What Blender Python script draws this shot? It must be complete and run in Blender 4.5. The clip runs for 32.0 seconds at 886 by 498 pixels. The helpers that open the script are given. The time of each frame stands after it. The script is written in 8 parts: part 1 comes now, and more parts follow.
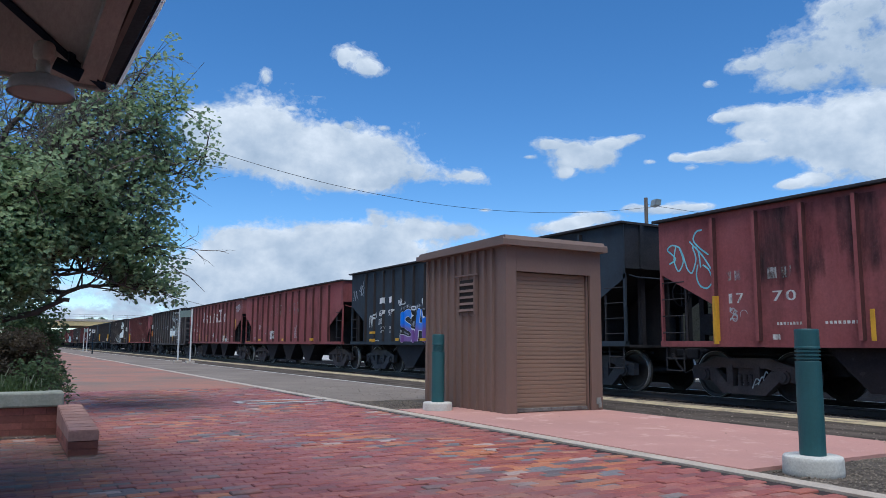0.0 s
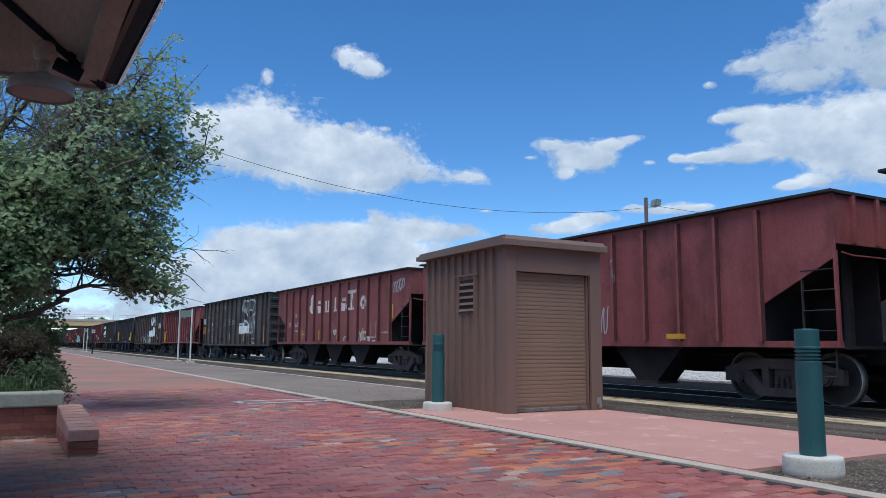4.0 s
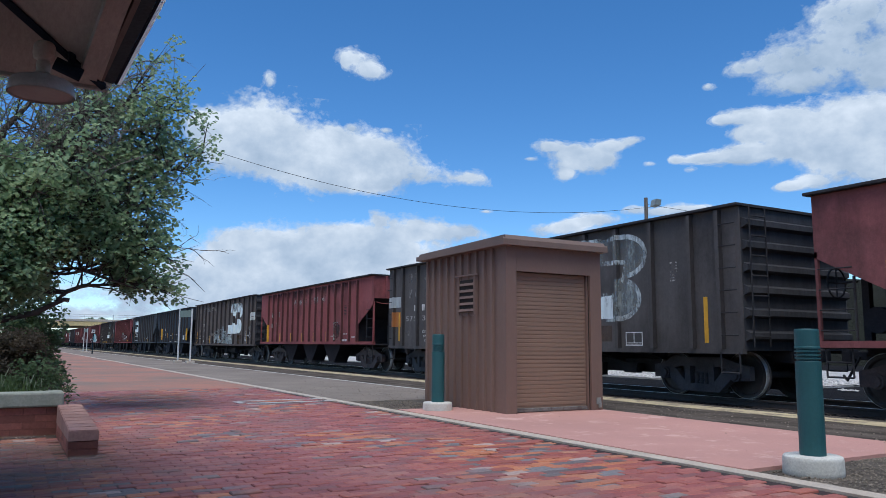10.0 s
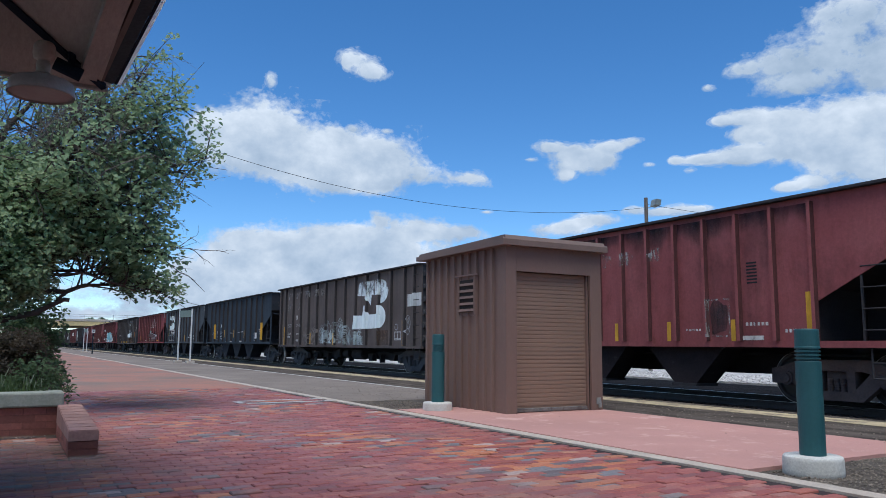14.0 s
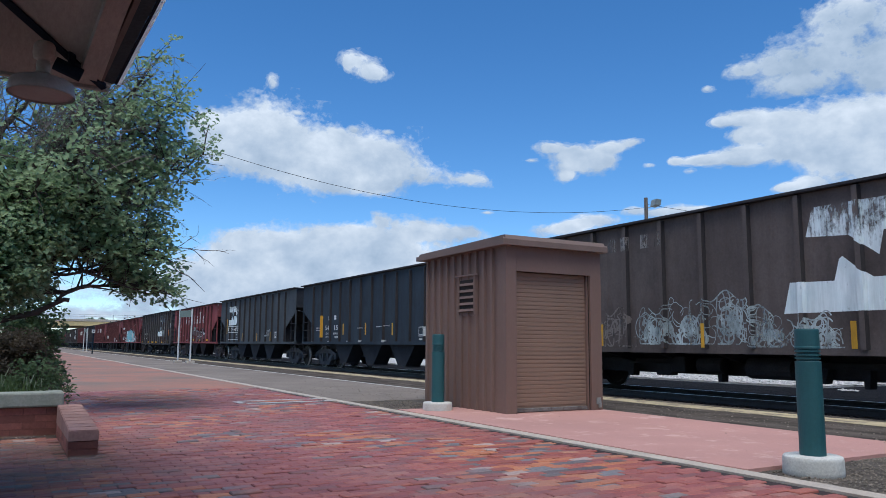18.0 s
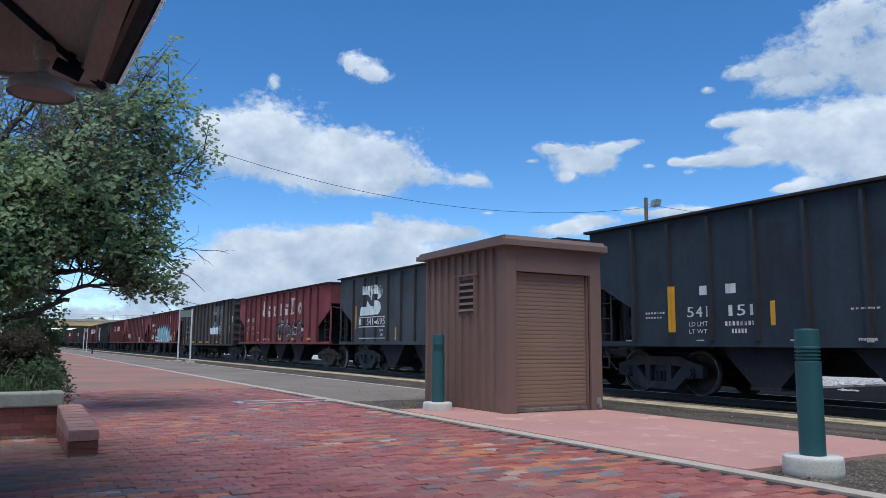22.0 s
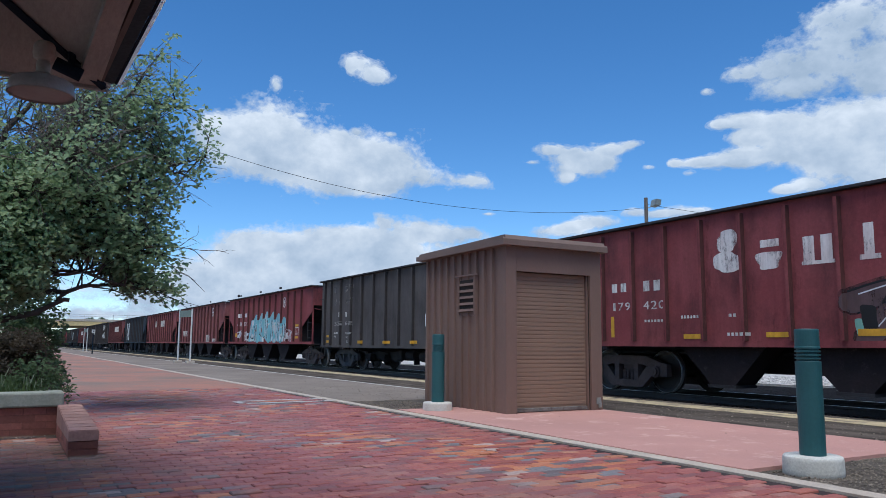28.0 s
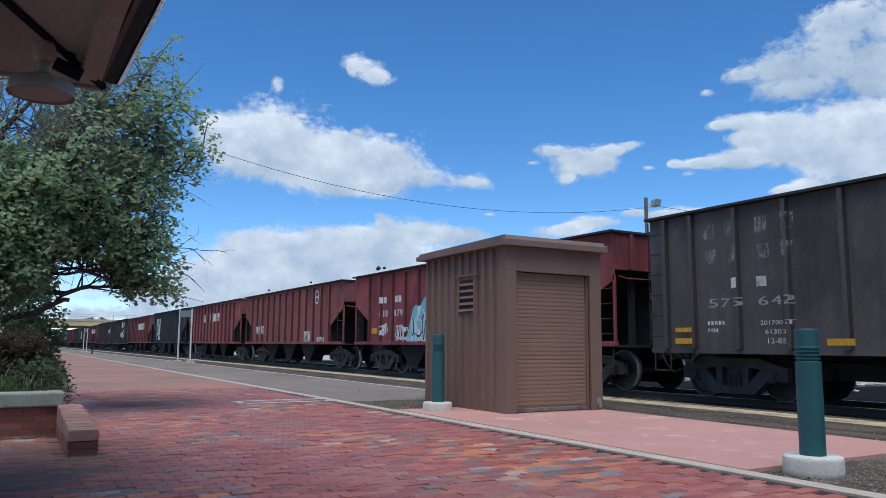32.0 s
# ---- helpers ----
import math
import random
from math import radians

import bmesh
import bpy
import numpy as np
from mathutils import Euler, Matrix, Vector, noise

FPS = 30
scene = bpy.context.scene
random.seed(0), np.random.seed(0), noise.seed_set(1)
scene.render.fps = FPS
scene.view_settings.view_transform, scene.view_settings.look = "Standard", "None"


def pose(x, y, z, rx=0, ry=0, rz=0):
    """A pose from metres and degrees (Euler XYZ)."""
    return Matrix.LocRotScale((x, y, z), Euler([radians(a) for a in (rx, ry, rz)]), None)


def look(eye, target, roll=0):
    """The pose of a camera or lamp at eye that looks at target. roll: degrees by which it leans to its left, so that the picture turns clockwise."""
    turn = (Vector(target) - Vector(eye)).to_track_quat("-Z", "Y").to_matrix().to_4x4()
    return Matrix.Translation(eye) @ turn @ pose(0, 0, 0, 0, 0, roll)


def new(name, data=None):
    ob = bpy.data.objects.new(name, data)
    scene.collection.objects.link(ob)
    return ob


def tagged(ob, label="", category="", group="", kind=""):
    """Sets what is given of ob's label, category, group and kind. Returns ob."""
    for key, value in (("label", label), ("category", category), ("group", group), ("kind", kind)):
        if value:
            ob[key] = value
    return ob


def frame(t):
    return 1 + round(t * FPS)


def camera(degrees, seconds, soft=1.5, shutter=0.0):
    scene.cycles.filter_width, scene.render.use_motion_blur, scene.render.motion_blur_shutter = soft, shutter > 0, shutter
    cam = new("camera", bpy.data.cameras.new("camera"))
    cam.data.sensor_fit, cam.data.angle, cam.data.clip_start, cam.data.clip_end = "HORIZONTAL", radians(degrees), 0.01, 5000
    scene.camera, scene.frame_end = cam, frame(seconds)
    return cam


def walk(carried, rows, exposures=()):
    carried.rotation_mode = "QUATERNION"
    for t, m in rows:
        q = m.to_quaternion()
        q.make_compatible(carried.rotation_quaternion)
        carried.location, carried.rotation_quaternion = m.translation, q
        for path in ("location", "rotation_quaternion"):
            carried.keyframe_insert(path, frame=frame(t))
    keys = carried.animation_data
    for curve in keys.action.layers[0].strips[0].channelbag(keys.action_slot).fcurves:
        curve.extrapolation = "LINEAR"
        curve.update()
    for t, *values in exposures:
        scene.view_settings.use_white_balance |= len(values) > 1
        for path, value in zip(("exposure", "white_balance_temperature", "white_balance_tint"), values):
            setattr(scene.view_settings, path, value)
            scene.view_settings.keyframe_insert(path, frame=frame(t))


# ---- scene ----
# The camera stands on the station platform at X = 0, Y = 0. The track runs along X, Y leads across it.
cam = camera(60.93, 32.0, soft=0.5, shutter=0.0)
EYE = Vector((0.0, 0.0, 1.0))
YAW, PITCH, ROLL = radians(60.063), radians(7.253), 0.374
AIM = EYE + Vector((-math.sin(YAW) * math.cos(PITCH), math.cos(YAW) * math.cos(PITCH), math.sin(PITCH)))
walk(cam, [(0.0, look(EYE, AIM, ROLL)), (32.0, look(EYE, AIM, ROLL))], exposures=[(0.0, 0.43, 5700, 6), (32.0, 0.43, 5700, 6)])

# ---- light: a blue sky with clouds, the near ground under a passing cloud's soft shade ----
world = bpy.data.worlds.new("world")
scene.world = world
world.use_nodes = True
wn = world.node_tree
sky = wn.nodes.new("ShaderNodeTexSky")
sky.sky_type = "NISHITA"
sky.sun_disc = False
sky.sun_elevation, sky.sun_rotation = radians(69), radians(124)
sky.altitude, sky.air_density, sky.dust_density, sky.ozone_density = 1800, 0.94, 0.05, 1.6
hue = wn.nodes.new("ShaderNodeHueSaturation")
hue.inputs["Saturation"].default_value = 1.24
wn.links.new(sky.outputs[0], hue.inputs["Color"])
wn.links.new(hue.outputs[0], wn.nodes["Background"].inputs[0])
wn.nodes["Background"].inputs[1].default_value = 0.113
sun_data = bpy.data.lights.new("sun", "SUN")
sun_data.energy, sun_data.angle, sun_data.color = 2.5, radians(50), (1.0, 0.9, 0.78)
sun = new("sun", sun_data)
HIGH, TURN = radians(69), radians(124)
sun.matrix_world = look((0, 0, 60), Vector((0, 0, 60)) - Vector((math.sin(TURN) * math.cos(HIGH), math.cos(TURN) * math.cos(HIGH), math.sin(HIGH))))


# ---- materials ----
def blank(name):
    m = bpy.data.materials.new(name)
    m.use_nodes = True
    return m, m.node_tree, m.node_tree.nodes["Principled BSDF"]


def ramp(tree, fac, stops, constant=False):
    r = tree.nodes.new("ShaderNodeValToRGB")
    e = r.color_ramp.elements
    while len(e) < len(stops):
        e.new(0.5)
    for k, (p, c) in enumerate(stops):
        e[k].position, e[k].color = p, (*c, 1)
    if constant:
        r.color_ramp.interpolation = "CONSTANT"
    tree.links.new(fac, r.inputs[0])
    return r.outputs[0]


def mixed(tree, fac, a, b, mode="MIX"):
    m = tree.nodes.new("ShaderNodeMix")
    m.data_type, m.blend_type = "RGBA", mode
    for sock, v in ((m.inputs[0], fac), (m.inputs[6], a), (m.inputs[7], b)):
        if isinstance(v, bpy.types.NodeSocket):
            tree.links.new(v, sock)
        elif isinstance(v, (int, float)):
            sock.default_value = v
        else:
            sock.default_value = (*v, 1)
    return m.outputs[2]


def coords(tree, stretch=(1, 1, 1), shift=(0, 0, 0), which="Object"):
    c = tree.nodes.new("ShaderNodeTexCoord")
    mp = tree.nodes.new("ShaderNodeMapping")
    mp.inputs["Scale"].default_value = stretch
    mp.inputs["Location"].default_value = shift
    tree.links.new(c.outputs[which], mp.inputs[0])
    return mp.outputs[0]


def noise_of(tree, vec, scale, detail=6.0, rough=0.6, out=0):
    n = tree.nodes.new("ShaderNodeTexNoise")
    n.inputs["Scale"].default_value, n.inputs["Detail"].default_value, n.inputs["Roughness"].default_value = scale, detail, rough
    tree.links.new(vec, n.inputs["Vector"])
    return n.outputs[out]


def bumped(tree, bsdf, height, strength, dist=0.01):
    b = tree.nodes.new("ShaderNodeBump")
    b.inputs["Strength"].default_value, b.inputs["Distance"].default_value = strength, dist
    tree.links.new(height, b.inputs["Height"])
    tree.links.new(b.outputs[0], bsdf.inputs["Normal"])


def surface(name, base, second, rough=0.7, coarse=1.5, fine=25.0, bump=0.3, metal=0.0, dist=0.01, stretch=(1, 1, 1), spots=None, specular=0.4, island=None, grain=0.75):
    """A surface with large patches, fine grain, optional spots of a third colour, and relief."""
    m, t, b = blank(name)
    v = coords(t, stretch)
    big, small = noise_of(t, v, coarse, 5), noise_of(t, v, fine, 8, 0.7)
    col = mixed(t, ramp(t, big, [(0.35, (0, 0, 0)), (0.68, (1, 1, 1))]), base, second)
    shade = ramp(t, small, [(0.25, (0.62, 0.62, 0.62)), (0.75, (1.25, 1.25, 1.25))])
    col = mixed(t, grain, col, shade, "MULTIPLY")
    if spots:
        lim, colour = spots
        col = mixed(t, ramp(t, noise_of(t, v, coarse * 3.1, 8, 0.75), [(lim, (0, 0, 0)), (lim + 0.07, (1, 1, 1))]), col, colour)
    if island:
        info = t.nodes.new("ShaderNodeObjectInfo" if island == "object" else "ShaderNodeNewGeometry")
        rnd = info.outputs["Random" if island == "object" else "Random Per Island"]
        col = mixed(t, 0.8, col, ramp(t, rnd, [(0.0, (0.6, 0.6, 0.6)), (1.0, (1.25, 1.25, 1.25))]), "MULTIPLY")
    t.links.new(col, b.inputs["Base Color"])
    b.inputs["Roughness"].default_value, b.inputs["Metallic"].default_value = rough, metal
    b.inputs["Specular IOR Level"].default_value = specular
    if bump:
        bumped(t, b, small, bump, dist)
    return m


def car_paint(name, base, faded, rust, seed, soot=0.5, rough=0.8):
    """Old freight car paint: faded patches, rain streaks, soot and rust."""
    m, t, b = blank(name)
    v = coords(t, shift=(seed * 7.3, seed * 1.7, seed * 3.1))
    vs = coords(t, (1, 1, 0.09), (seed * 3.3, seed, seed))
    patch = noise_of(t, v, 0.55, 6, 0.6)
    streak = noise_of(t, vs, 4.5, 8, 0.7)
    col = mixed(t, ramp(t, patch, [(0.38, (0, 0, 0)), (0.66, (1, 1, 1))]), base, faded)
    col = mixed(t, ramp(t, streak, [(0.36, (1, 1, 1)), (0.6, (0, 0, 0))]), col, mixed(t, soot, col, (0.012, 0.011, 0.012)))
    grime = noise_of(t, coords(t, (1, 1, 0.55), (seed * 2.1, seed, seed * 5.0)), 0.85, 9, 0.68)
    col = mixed(t, ramp(t, grime, [(0.5, (0, 0, 0)), (0.68, (0.5, 0.5, 0.5))]), col, (0.03, 0.026, 0.027))
    rusty = noise_of(t, coords(t, (1, 1, 0.25), (seed, 2 * seed, seed)), 2.2, 10, 0.8)
    col = mixed(t, ramp(t, rusty, [(0.57, (0, 0, 0)), (0.75, (1, 1, 1))]), col, rust)
    grit = noise_of(t, v, 18, 8, 0.75)
    col = mixed(t, 0.5, col, ramp(t, grit, [(0.3, (0.6, 0.6, 0.6)), (0.7, (1.2, 1.2, 1.2))]), "MULTIPLY")
    t.links.new(col, b.inputs["Base Color"])
    rr = ramp(t, grit, [(0.3, (rough - 0.12,) * 3), (0.7, (rough + 0.15,) * 3)])
    t.links.new(rr, b.inputs["Roughness"])
    b.inputs["Specular IOR Level"].default_value = 0.12
    bumped(t, b, mixed(t, 0.5, grit, noise_of(t, v, 1.6, 3)), 0.35, 0.02)
    return m


def worn_paint(name, base, wear=0.45, scale=3.0, second=None, top_wear=0.0, soft_edge=0.05, cover=1.0):
    """Paint marks that flake off in spots and upright streaks, more so towards the top where top_wear asks it: the wall behind shows."""
    m, t, b = blank(name)
    v = coords(t, (1, 1, 0.6))
    vs = coords(t, (1, 1, 0.07))
    flake = noise_of(t, v, scale * 1.4, 10, 0.8)
    drag = noise_of(t, vs, scale * 3.2, 8, 0.75)
    n = mixed(t, 0.45, flake, drag)
    if top_wear:
        sep = t.nodes.new("ShaderNodeSeparateXYZ")
        t.links.new(coords(t), sep.inputs[0])
        up = t.nodes.new("ShaderNodeMapRange")
        for key, val in (("From Min", 2.2), ("From Max", 3.4), ("To Min", 0.0), ("To Max", top_wear)):
            up.inputs[key].default_value = val
        t.links.new(sep.outputs[2], up.inputs["Value"])
        less = t.nodes.new("ShaderNodeMath")
        less.operation = "SUBTRACT"
        t.links.new(n, less.inputs[0])
        t.links.new(up.outputs[0], less.inputs[1])
        n = less.outputs[0]
    dim = second or tuple(c * 0.68 for c in base)
    col = mixed(t, ramp(t, noise_of(t, v, scale * 0.8, 7, 0.7), [(0.35, (0, 0, 0)), (0.65, (1, 1, 1))]), base, dim)
    col = mixed(t, 0.6, col, ramp(t, noise_of(t, vs, 9, 6, 0.7), [(0.3, (0.65, 0.65, 0.65)), (0.7, (1.15, 1.15, 1.15))]), "MULTIPLY")
    t.links.new(col, b.inputs["Base Color"])
    b.inputs["Roughness"].default_value = 0.75
    a = ramp(t, n, [(wear - soft_edge, (0, 0, 0)), (wear + soft_edge, (cover, cover, cover))])
    t.links.new(a, b.inputs["Alpha"])
    return m


def soot_wash(name, low, high, cover, most=0.12, sharp=0.16):
    """Coal dust washed down a side from the top edge: cloudy, in upright streaks, thinning out downwards."""
    m, t, b = blank(name)
    sep = t.nodes.new("ShaderNodeSeparateXYZ")
    t.links.new(coords(t), sep.inputs[0])
    up = t.nodes.new("ShaderNodeMapRange")
    for key, val in (("From Min", low), ("From Max", high), ("To Min", -0.42), ("To Max", most)):
        up.inputs[key].default_value = val
    t.links.new(sep.outputs[2], up.inputs["Value"])
    n = mixed(t, 0.5, noise_of(t, coords(t, (1, 1, 0.45)), 1.1, 7, 0.62), noise_of(t, coords(t, (1, 1, 0.12)), 3.4, 7, 0.6))
    add = t.nodes.new("ShaderNodeMath")
    t.links.new(n, add.inputs[0])
    t.links.new(up.outputs[0], add.inputs[1])
    t.links.new(ramp(t, add.outputs[0], [(0.5 - sharp, (0, 0, 0)), (0.5 + sharp, (cover, cover, cover))]), b.inputs["Alpha"])
    b.inputs["Base Color"].default_value = (0.03, 0.023, 0.024, 1)
    b.inputs["Roughness"].default_value = 0.9
    return m


def spray_fade(name):
    """Blue spray that fades to purple below."""
    m, t, b = blank(name)
    v = coords(t)
    sep = t.nodes.new("ShaderNodeSeparateXYZ")
    t.links.new(v, sep.inputs[0])
    add = t.nodes.new("ShaderNodeMath")
    add.operation = "MULTIPLY_ADD"
    t.links.new(noise_of(t, v, 2.5, 5), add.inputs[0])
    add.inputs[1].default_value = 0.5
    t.links.new(sep.outputs[2], add.inputs[2])
    up = t.nodes.new("ShaderNodeMapRange")
    up.inputs["From Min"].default_value, up.inputs["From Max"].default_value = 1.68, 1.95
    t.links.new(add.outputs[0], up.inputs["Value"])
    col = mixed(t, up.outputs[0], (0.19, 0.09, 0.3), (0.016, 0.2, 0.76))
    col = mixed(t, 0.5, col, ramp(t, noise_of(t, coords(t, (1, 1, 0.2)), 14, 6, 0.7), [(0.3, (0.7, 0.7, 0.7)), (0.7, (1.2, 1.2, 1.2))]), "MULTIPLY")
    t.links.new(col, b.inputs["Base Color"])
    b.inputs["Roughness"].default_value = 0.5
    return m


M = {}
M["asphalt"] = surface("asphalt", (0.27, 0.23, 0.195), (0.19, 0.16, 0.138), 0.9, 0.45, 60, 0.6, spots=(0.6, (0.155, 0.13, 0.115)), specular=0.05)
M["asphalt_dark"] = surface("asphalt_dark", (0.05, 0.042, 0.036), (0.15, 0.125, 0.104), 0.9, 2.6, 45, 0.7, stretch=(0.3, 1, 1), spots=(0.58, (0.035, 0.03, 0.027)), specular=0.05)
M["gravel"] = surface("gravel", (0.17, 0.145, 0.12), (0.10, 0.086, 0.075), 0.95, 2.0, 35, 1.0, dist=0.03, specular=0.05)
# one near-black colour for the track bed and the ground beyond
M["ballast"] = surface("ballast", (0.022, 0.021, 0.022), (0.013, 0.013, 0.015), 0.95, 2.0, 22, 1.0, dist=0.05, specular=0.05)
M["pale_gravel"] = surface("pale_gravel", (0.55, 0.53, 0.5), (0.42, 0.40, 0.38), 0.95, 1.2, 14, 1.0, dist=0.05)
M["earth"] = surface("earth", (0.2, 0.17, 0.13), (0.14, 0.13, 0.09), 0.95, 0.05, 3, 0.6, dist=0.05)
M["concrete"] = surface("concrete", (0.55, 0.47, 0.385), (0.40, 0.34, 0.28), 0.85, 2.5, 50, 0.4, spots=(0.66, (0.24, 0.2, 0.17)))
M["pink_concrete"] = surface("pink_concrete", (0.525, 0.285, 0.24), (0.44, 0.24, 0.205), 0.85, 0.55, 70, 0.25, spots=(0.55, (0.585, 0.37, 0.315)), grain=0.5)
M["pink_far"] = surface("pink_far", (0.41, 0.2, 0.15), (0.215, 0.175, 0.148), 0.85, 0.3, 50, 0.3, spots=(0.56, (0.23, 0.195, 0.172)), specular=0.05)
M["mortar"] = surface("mortar", (0.05, 0.034, 0.03), (0.03, 0.022, 0.022), 0.95, 4, 60, 0.5)
M["yellow_line"] = surface("yellow_line", (0.6, 0.5, 0.3), (0.4, 0.32, 0.2), 0.8, 1.6, 40, 0.3, stretch=(0.5, 1, 1), spots=(0.5, (0.2, 0.16, 0.115)))
M["tan_girder"] = surface("tan_girder", (0.62, 0.47, 0.22), (0.54, 0.41, 0.2), 0.7, 0.3, 5, 0.1)
# kept near black so that the car gaps read dark
M["scrub_bank"] = surface("scrub_bank", (0.03, 0.032, 0.024), (0.02, 0.02, 0.018), 0.95, 0.4, 6, 0.8, dist=0.2, specular=0.05)
M["white_paint"] = surface("white_paint", (0.62, 0.6, 0.56), (0.48, 0.46, 0.43), 0.7, 3, 50, 0.2, spots=(0.66, (0.3, 0.24, 0.22)))
M["rail_bright"] = surface("rail_bright", (0.62, 0.6, 0.58), (0.5, 0.48, 0.46), 0.28, 2, 30, 0.05, metal=1.0)
M["rail_steel"] = surface("rail_steel", (0.06, 0.045, 0.04), (0.045, 0.035, 0.03), 0.6, 2, 30, 0.1)
M["tie_wood"] = surface("tie_wood", (0.05, 0.042, 0.036), (0.08, 0.07, 0.06), 0.95, 3, 30, 0.6, stretch=(1, 0.3, 1), specular=0.05)
M["shed_wall"] = surface("shed_wall", (0.208, 0.136, 0.108), (0.182, 0.118, 0.094), 0.6, 1.1, 40, 0.08, stretch=(1, 1, 0.4), specular=0.3, grain=0.22)
M["shed_roof"] = surface("shed_roof", (0.2, 0.138, 0.112), (0.172, 0.12, 0.098), 0.6, 1.5, 40, 0.1, specular=0.3, grain=0.3)
M["shed_door"] = surface("shed_door", (0.268, 0.178, 0.126), (0.236, 0.157, 0.112), 0.55, 1.0, 45, 0.05, stretch=(1, 1, 0.4), specular=0.3, grain=0.2)
M["galvanised"] = surface("galvanised", (0.42, 0.44, 0.43), (0.3, 0.31, 0.3), 0.5, 5, 40, 0.2, metal=0.6, spots=(0.62, (0.2, 0.14, 0.1)))
M["scuffed_steel"] = surface("scuffed_steel", (0.3, 0.29, 0.27), (0.1, 0.085, 0.075), 0.5, 6, 40, 0.2, metal=0.3, spots=(0.55, (0.12, 0.085, 0.07)))
M["gap_shade"] = surface("gap_shade", (0.02, 0.017, 0.015), (0.03, 0.025, 0.02), 0.9, 4, 30, 0.1)
M["teal_paint"] = surface("teal_paint", (0.026, 0.1, 0.11), (0.02, 0.083, 0.092), 0.5, 2.5, 40, 0.2, spots=(0.7, (0.06, 0.1, 0.1)), grain=0.4)
M["footing_concrete"] = surface("footing_concrete", (0.66, 0.65, 0.6), (0.52, 0.51, 0.46), 0.85, 3.5, 50, 0.5, spots=(0.62, (0.3, 0.28, 0.24)))
M["white_steel"] = surface("white_steel", (0.62, 0.62, 0.6), (0.5, 0.5, 0.48), 0.5, 2, 30, 0.1)
M["sign_board"] = surface("sign_board", (0.17, 0.22, 0.19), (0.13, 0.18, 0.16), 0.6, 2, 30, 0.1)
M["wood_pole"] = surface("wood_pole", (0.19, 0.16, 0.135), (0.14, 0.115, 0.1), 0.9, 3, 30, 0.5, stretch=(3, 3, 0.3))
M["cable"] = surface("cable", (0.02, 0.02, 0.022), (0.03, 0.03, 0.03), 0.6, 4, 30, 0.0)
M["soffit"] = surface("soffit", (0.4, 0.405, 0.37), (0.29, 0.29, 0.265), 0.8, 1.2, 35, 0.3, stretch=(0.2, 1, 1), spots=(0.66, (0.16, 0.165, 0.15)), grain=0.6)
M["soffit_dark"] = surface("soffit_dark", (0.08, 0.07, 0.065), (0.06, 0.052, 0.05), 0.8, 3, 30, 0.1)
M["rafter"] = surface("rafter", (0.32, 0.325, 0.3), (0.24, 0.24, 0.22), 0.8, 2, 35, 0.3, stretch=(0.25, 1, 1), grain=0.6)
M["fascia_board"] = surface("fascia_board", (0.13, 0.125, 0.115), (0.09, 0.085, 0.08), 0.8, 1.5, 35, 0.3, stretch=(0.2, 1, 1), grain=0.6)
M["gutter_dark"] = surface("gutter_dark", (0.05, 0.072, 0.085), (0.035, 0.052, 0.062), 0.9, 2, 30, 0.1, specular=0.05)
M["black_steel"] = surface("black_steel", (0.01, 0.02, 0.034), (0.014, 0.025, 0.04), 0.8, 3, 30, 0.1, specular=0.1)
M["enamel"] = surface("enamel", (0.34, 0.3, 0.27), (0.27, 0.235, 0.21), 0.45, 4, 30, 0.05, spots=(0.64, (0.22, 0.185, 0.16)), grain=0.5)
M["roof_tile"] = surface("roof_tile", (0.25, 0.1, 0.07), (0.18, 0.08, 0.06), 0.8, 2, 20, 0.5)
M["stucco"] = surface("stucco", (0.4, 0.27, 0.19), (0.34, 0.23, 0.17), 0.9, 1.5, 40, 0.5)
M["truck_iron"] = surface("truck_iron", (0.165, 0.12, 0.108), (0.11, 0.085, 0.08), 0.8, 3, 30, 0.5, spots=(0.6, (0.12, 0.078, 0.058)), specular=0.1)
M["truck_dark"] = surface("truck_dark", (0.115, 0.108, 0.112), (0.08, 0.075, 0.08), 0.8, 3, 30, 0.5, spots=(0.62, (0.085, 0.072, 0.065)), specular=0.1)
# chutes of the red cars: under-car shade put into the colour, nearly black
M["chute_red_shaded"] = surface("chute_red_shaded", (0.036, 0.028, 0.03), (0.025, 0.021, 0.023), 0.85, 1.5, 30, 0.4, spots=(0.6, (0.055, 0.046, 0.045)), specular=0.1)
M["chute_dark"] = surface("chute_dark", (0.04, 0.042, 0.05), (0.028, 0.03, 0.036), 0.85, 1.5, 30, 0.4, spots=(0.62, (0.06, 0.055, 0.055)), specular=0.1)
# shade of the open hopper ends, put into an even near-black colour
M["recess_shade"] = surface("recess_shade", (0.035, 0.033, 0.036), (0.05, 0.045, 0.046), 0.85, 2, 30, 0.4, specular=0.1)
M["under_iron"] = surface("under_iron", (0.055, 0.052, 0.055), (0.038, 0.036, 0.039), 0.85, 3, 30, 0.5, specular=0.1)
M["wheel_iron"] = surface("wheel_iron", (0.075, 0.062, 0.056), (0.05, 0.042, 0.04), 0.6, 6, 30, 0.3)
M["wheel_tread"] = surface("wheel_tread", (0.72, 0.7, 0.68), (0.55, 0.53, 0.5), 0.32, 6, 30, 0.1, metal=0.55)
M["letter_white"] = worn_paint("letter_white", (0.78, 0.75, 0.71), 0.45, 3.5)
M["letter_fresh"] = worn_paint("letter_fresh", (0.85, 0.84, 0.82), 0.30, 5)
M["letter_ghost"] = worn_paint("letter_ghost", (0.3, 0.27, 0.25), 0.5, 4)
M["letter_mid"] = worn_paint("letter_mid", (0.42, 0.39, 0.37), 0.43, 3.5)
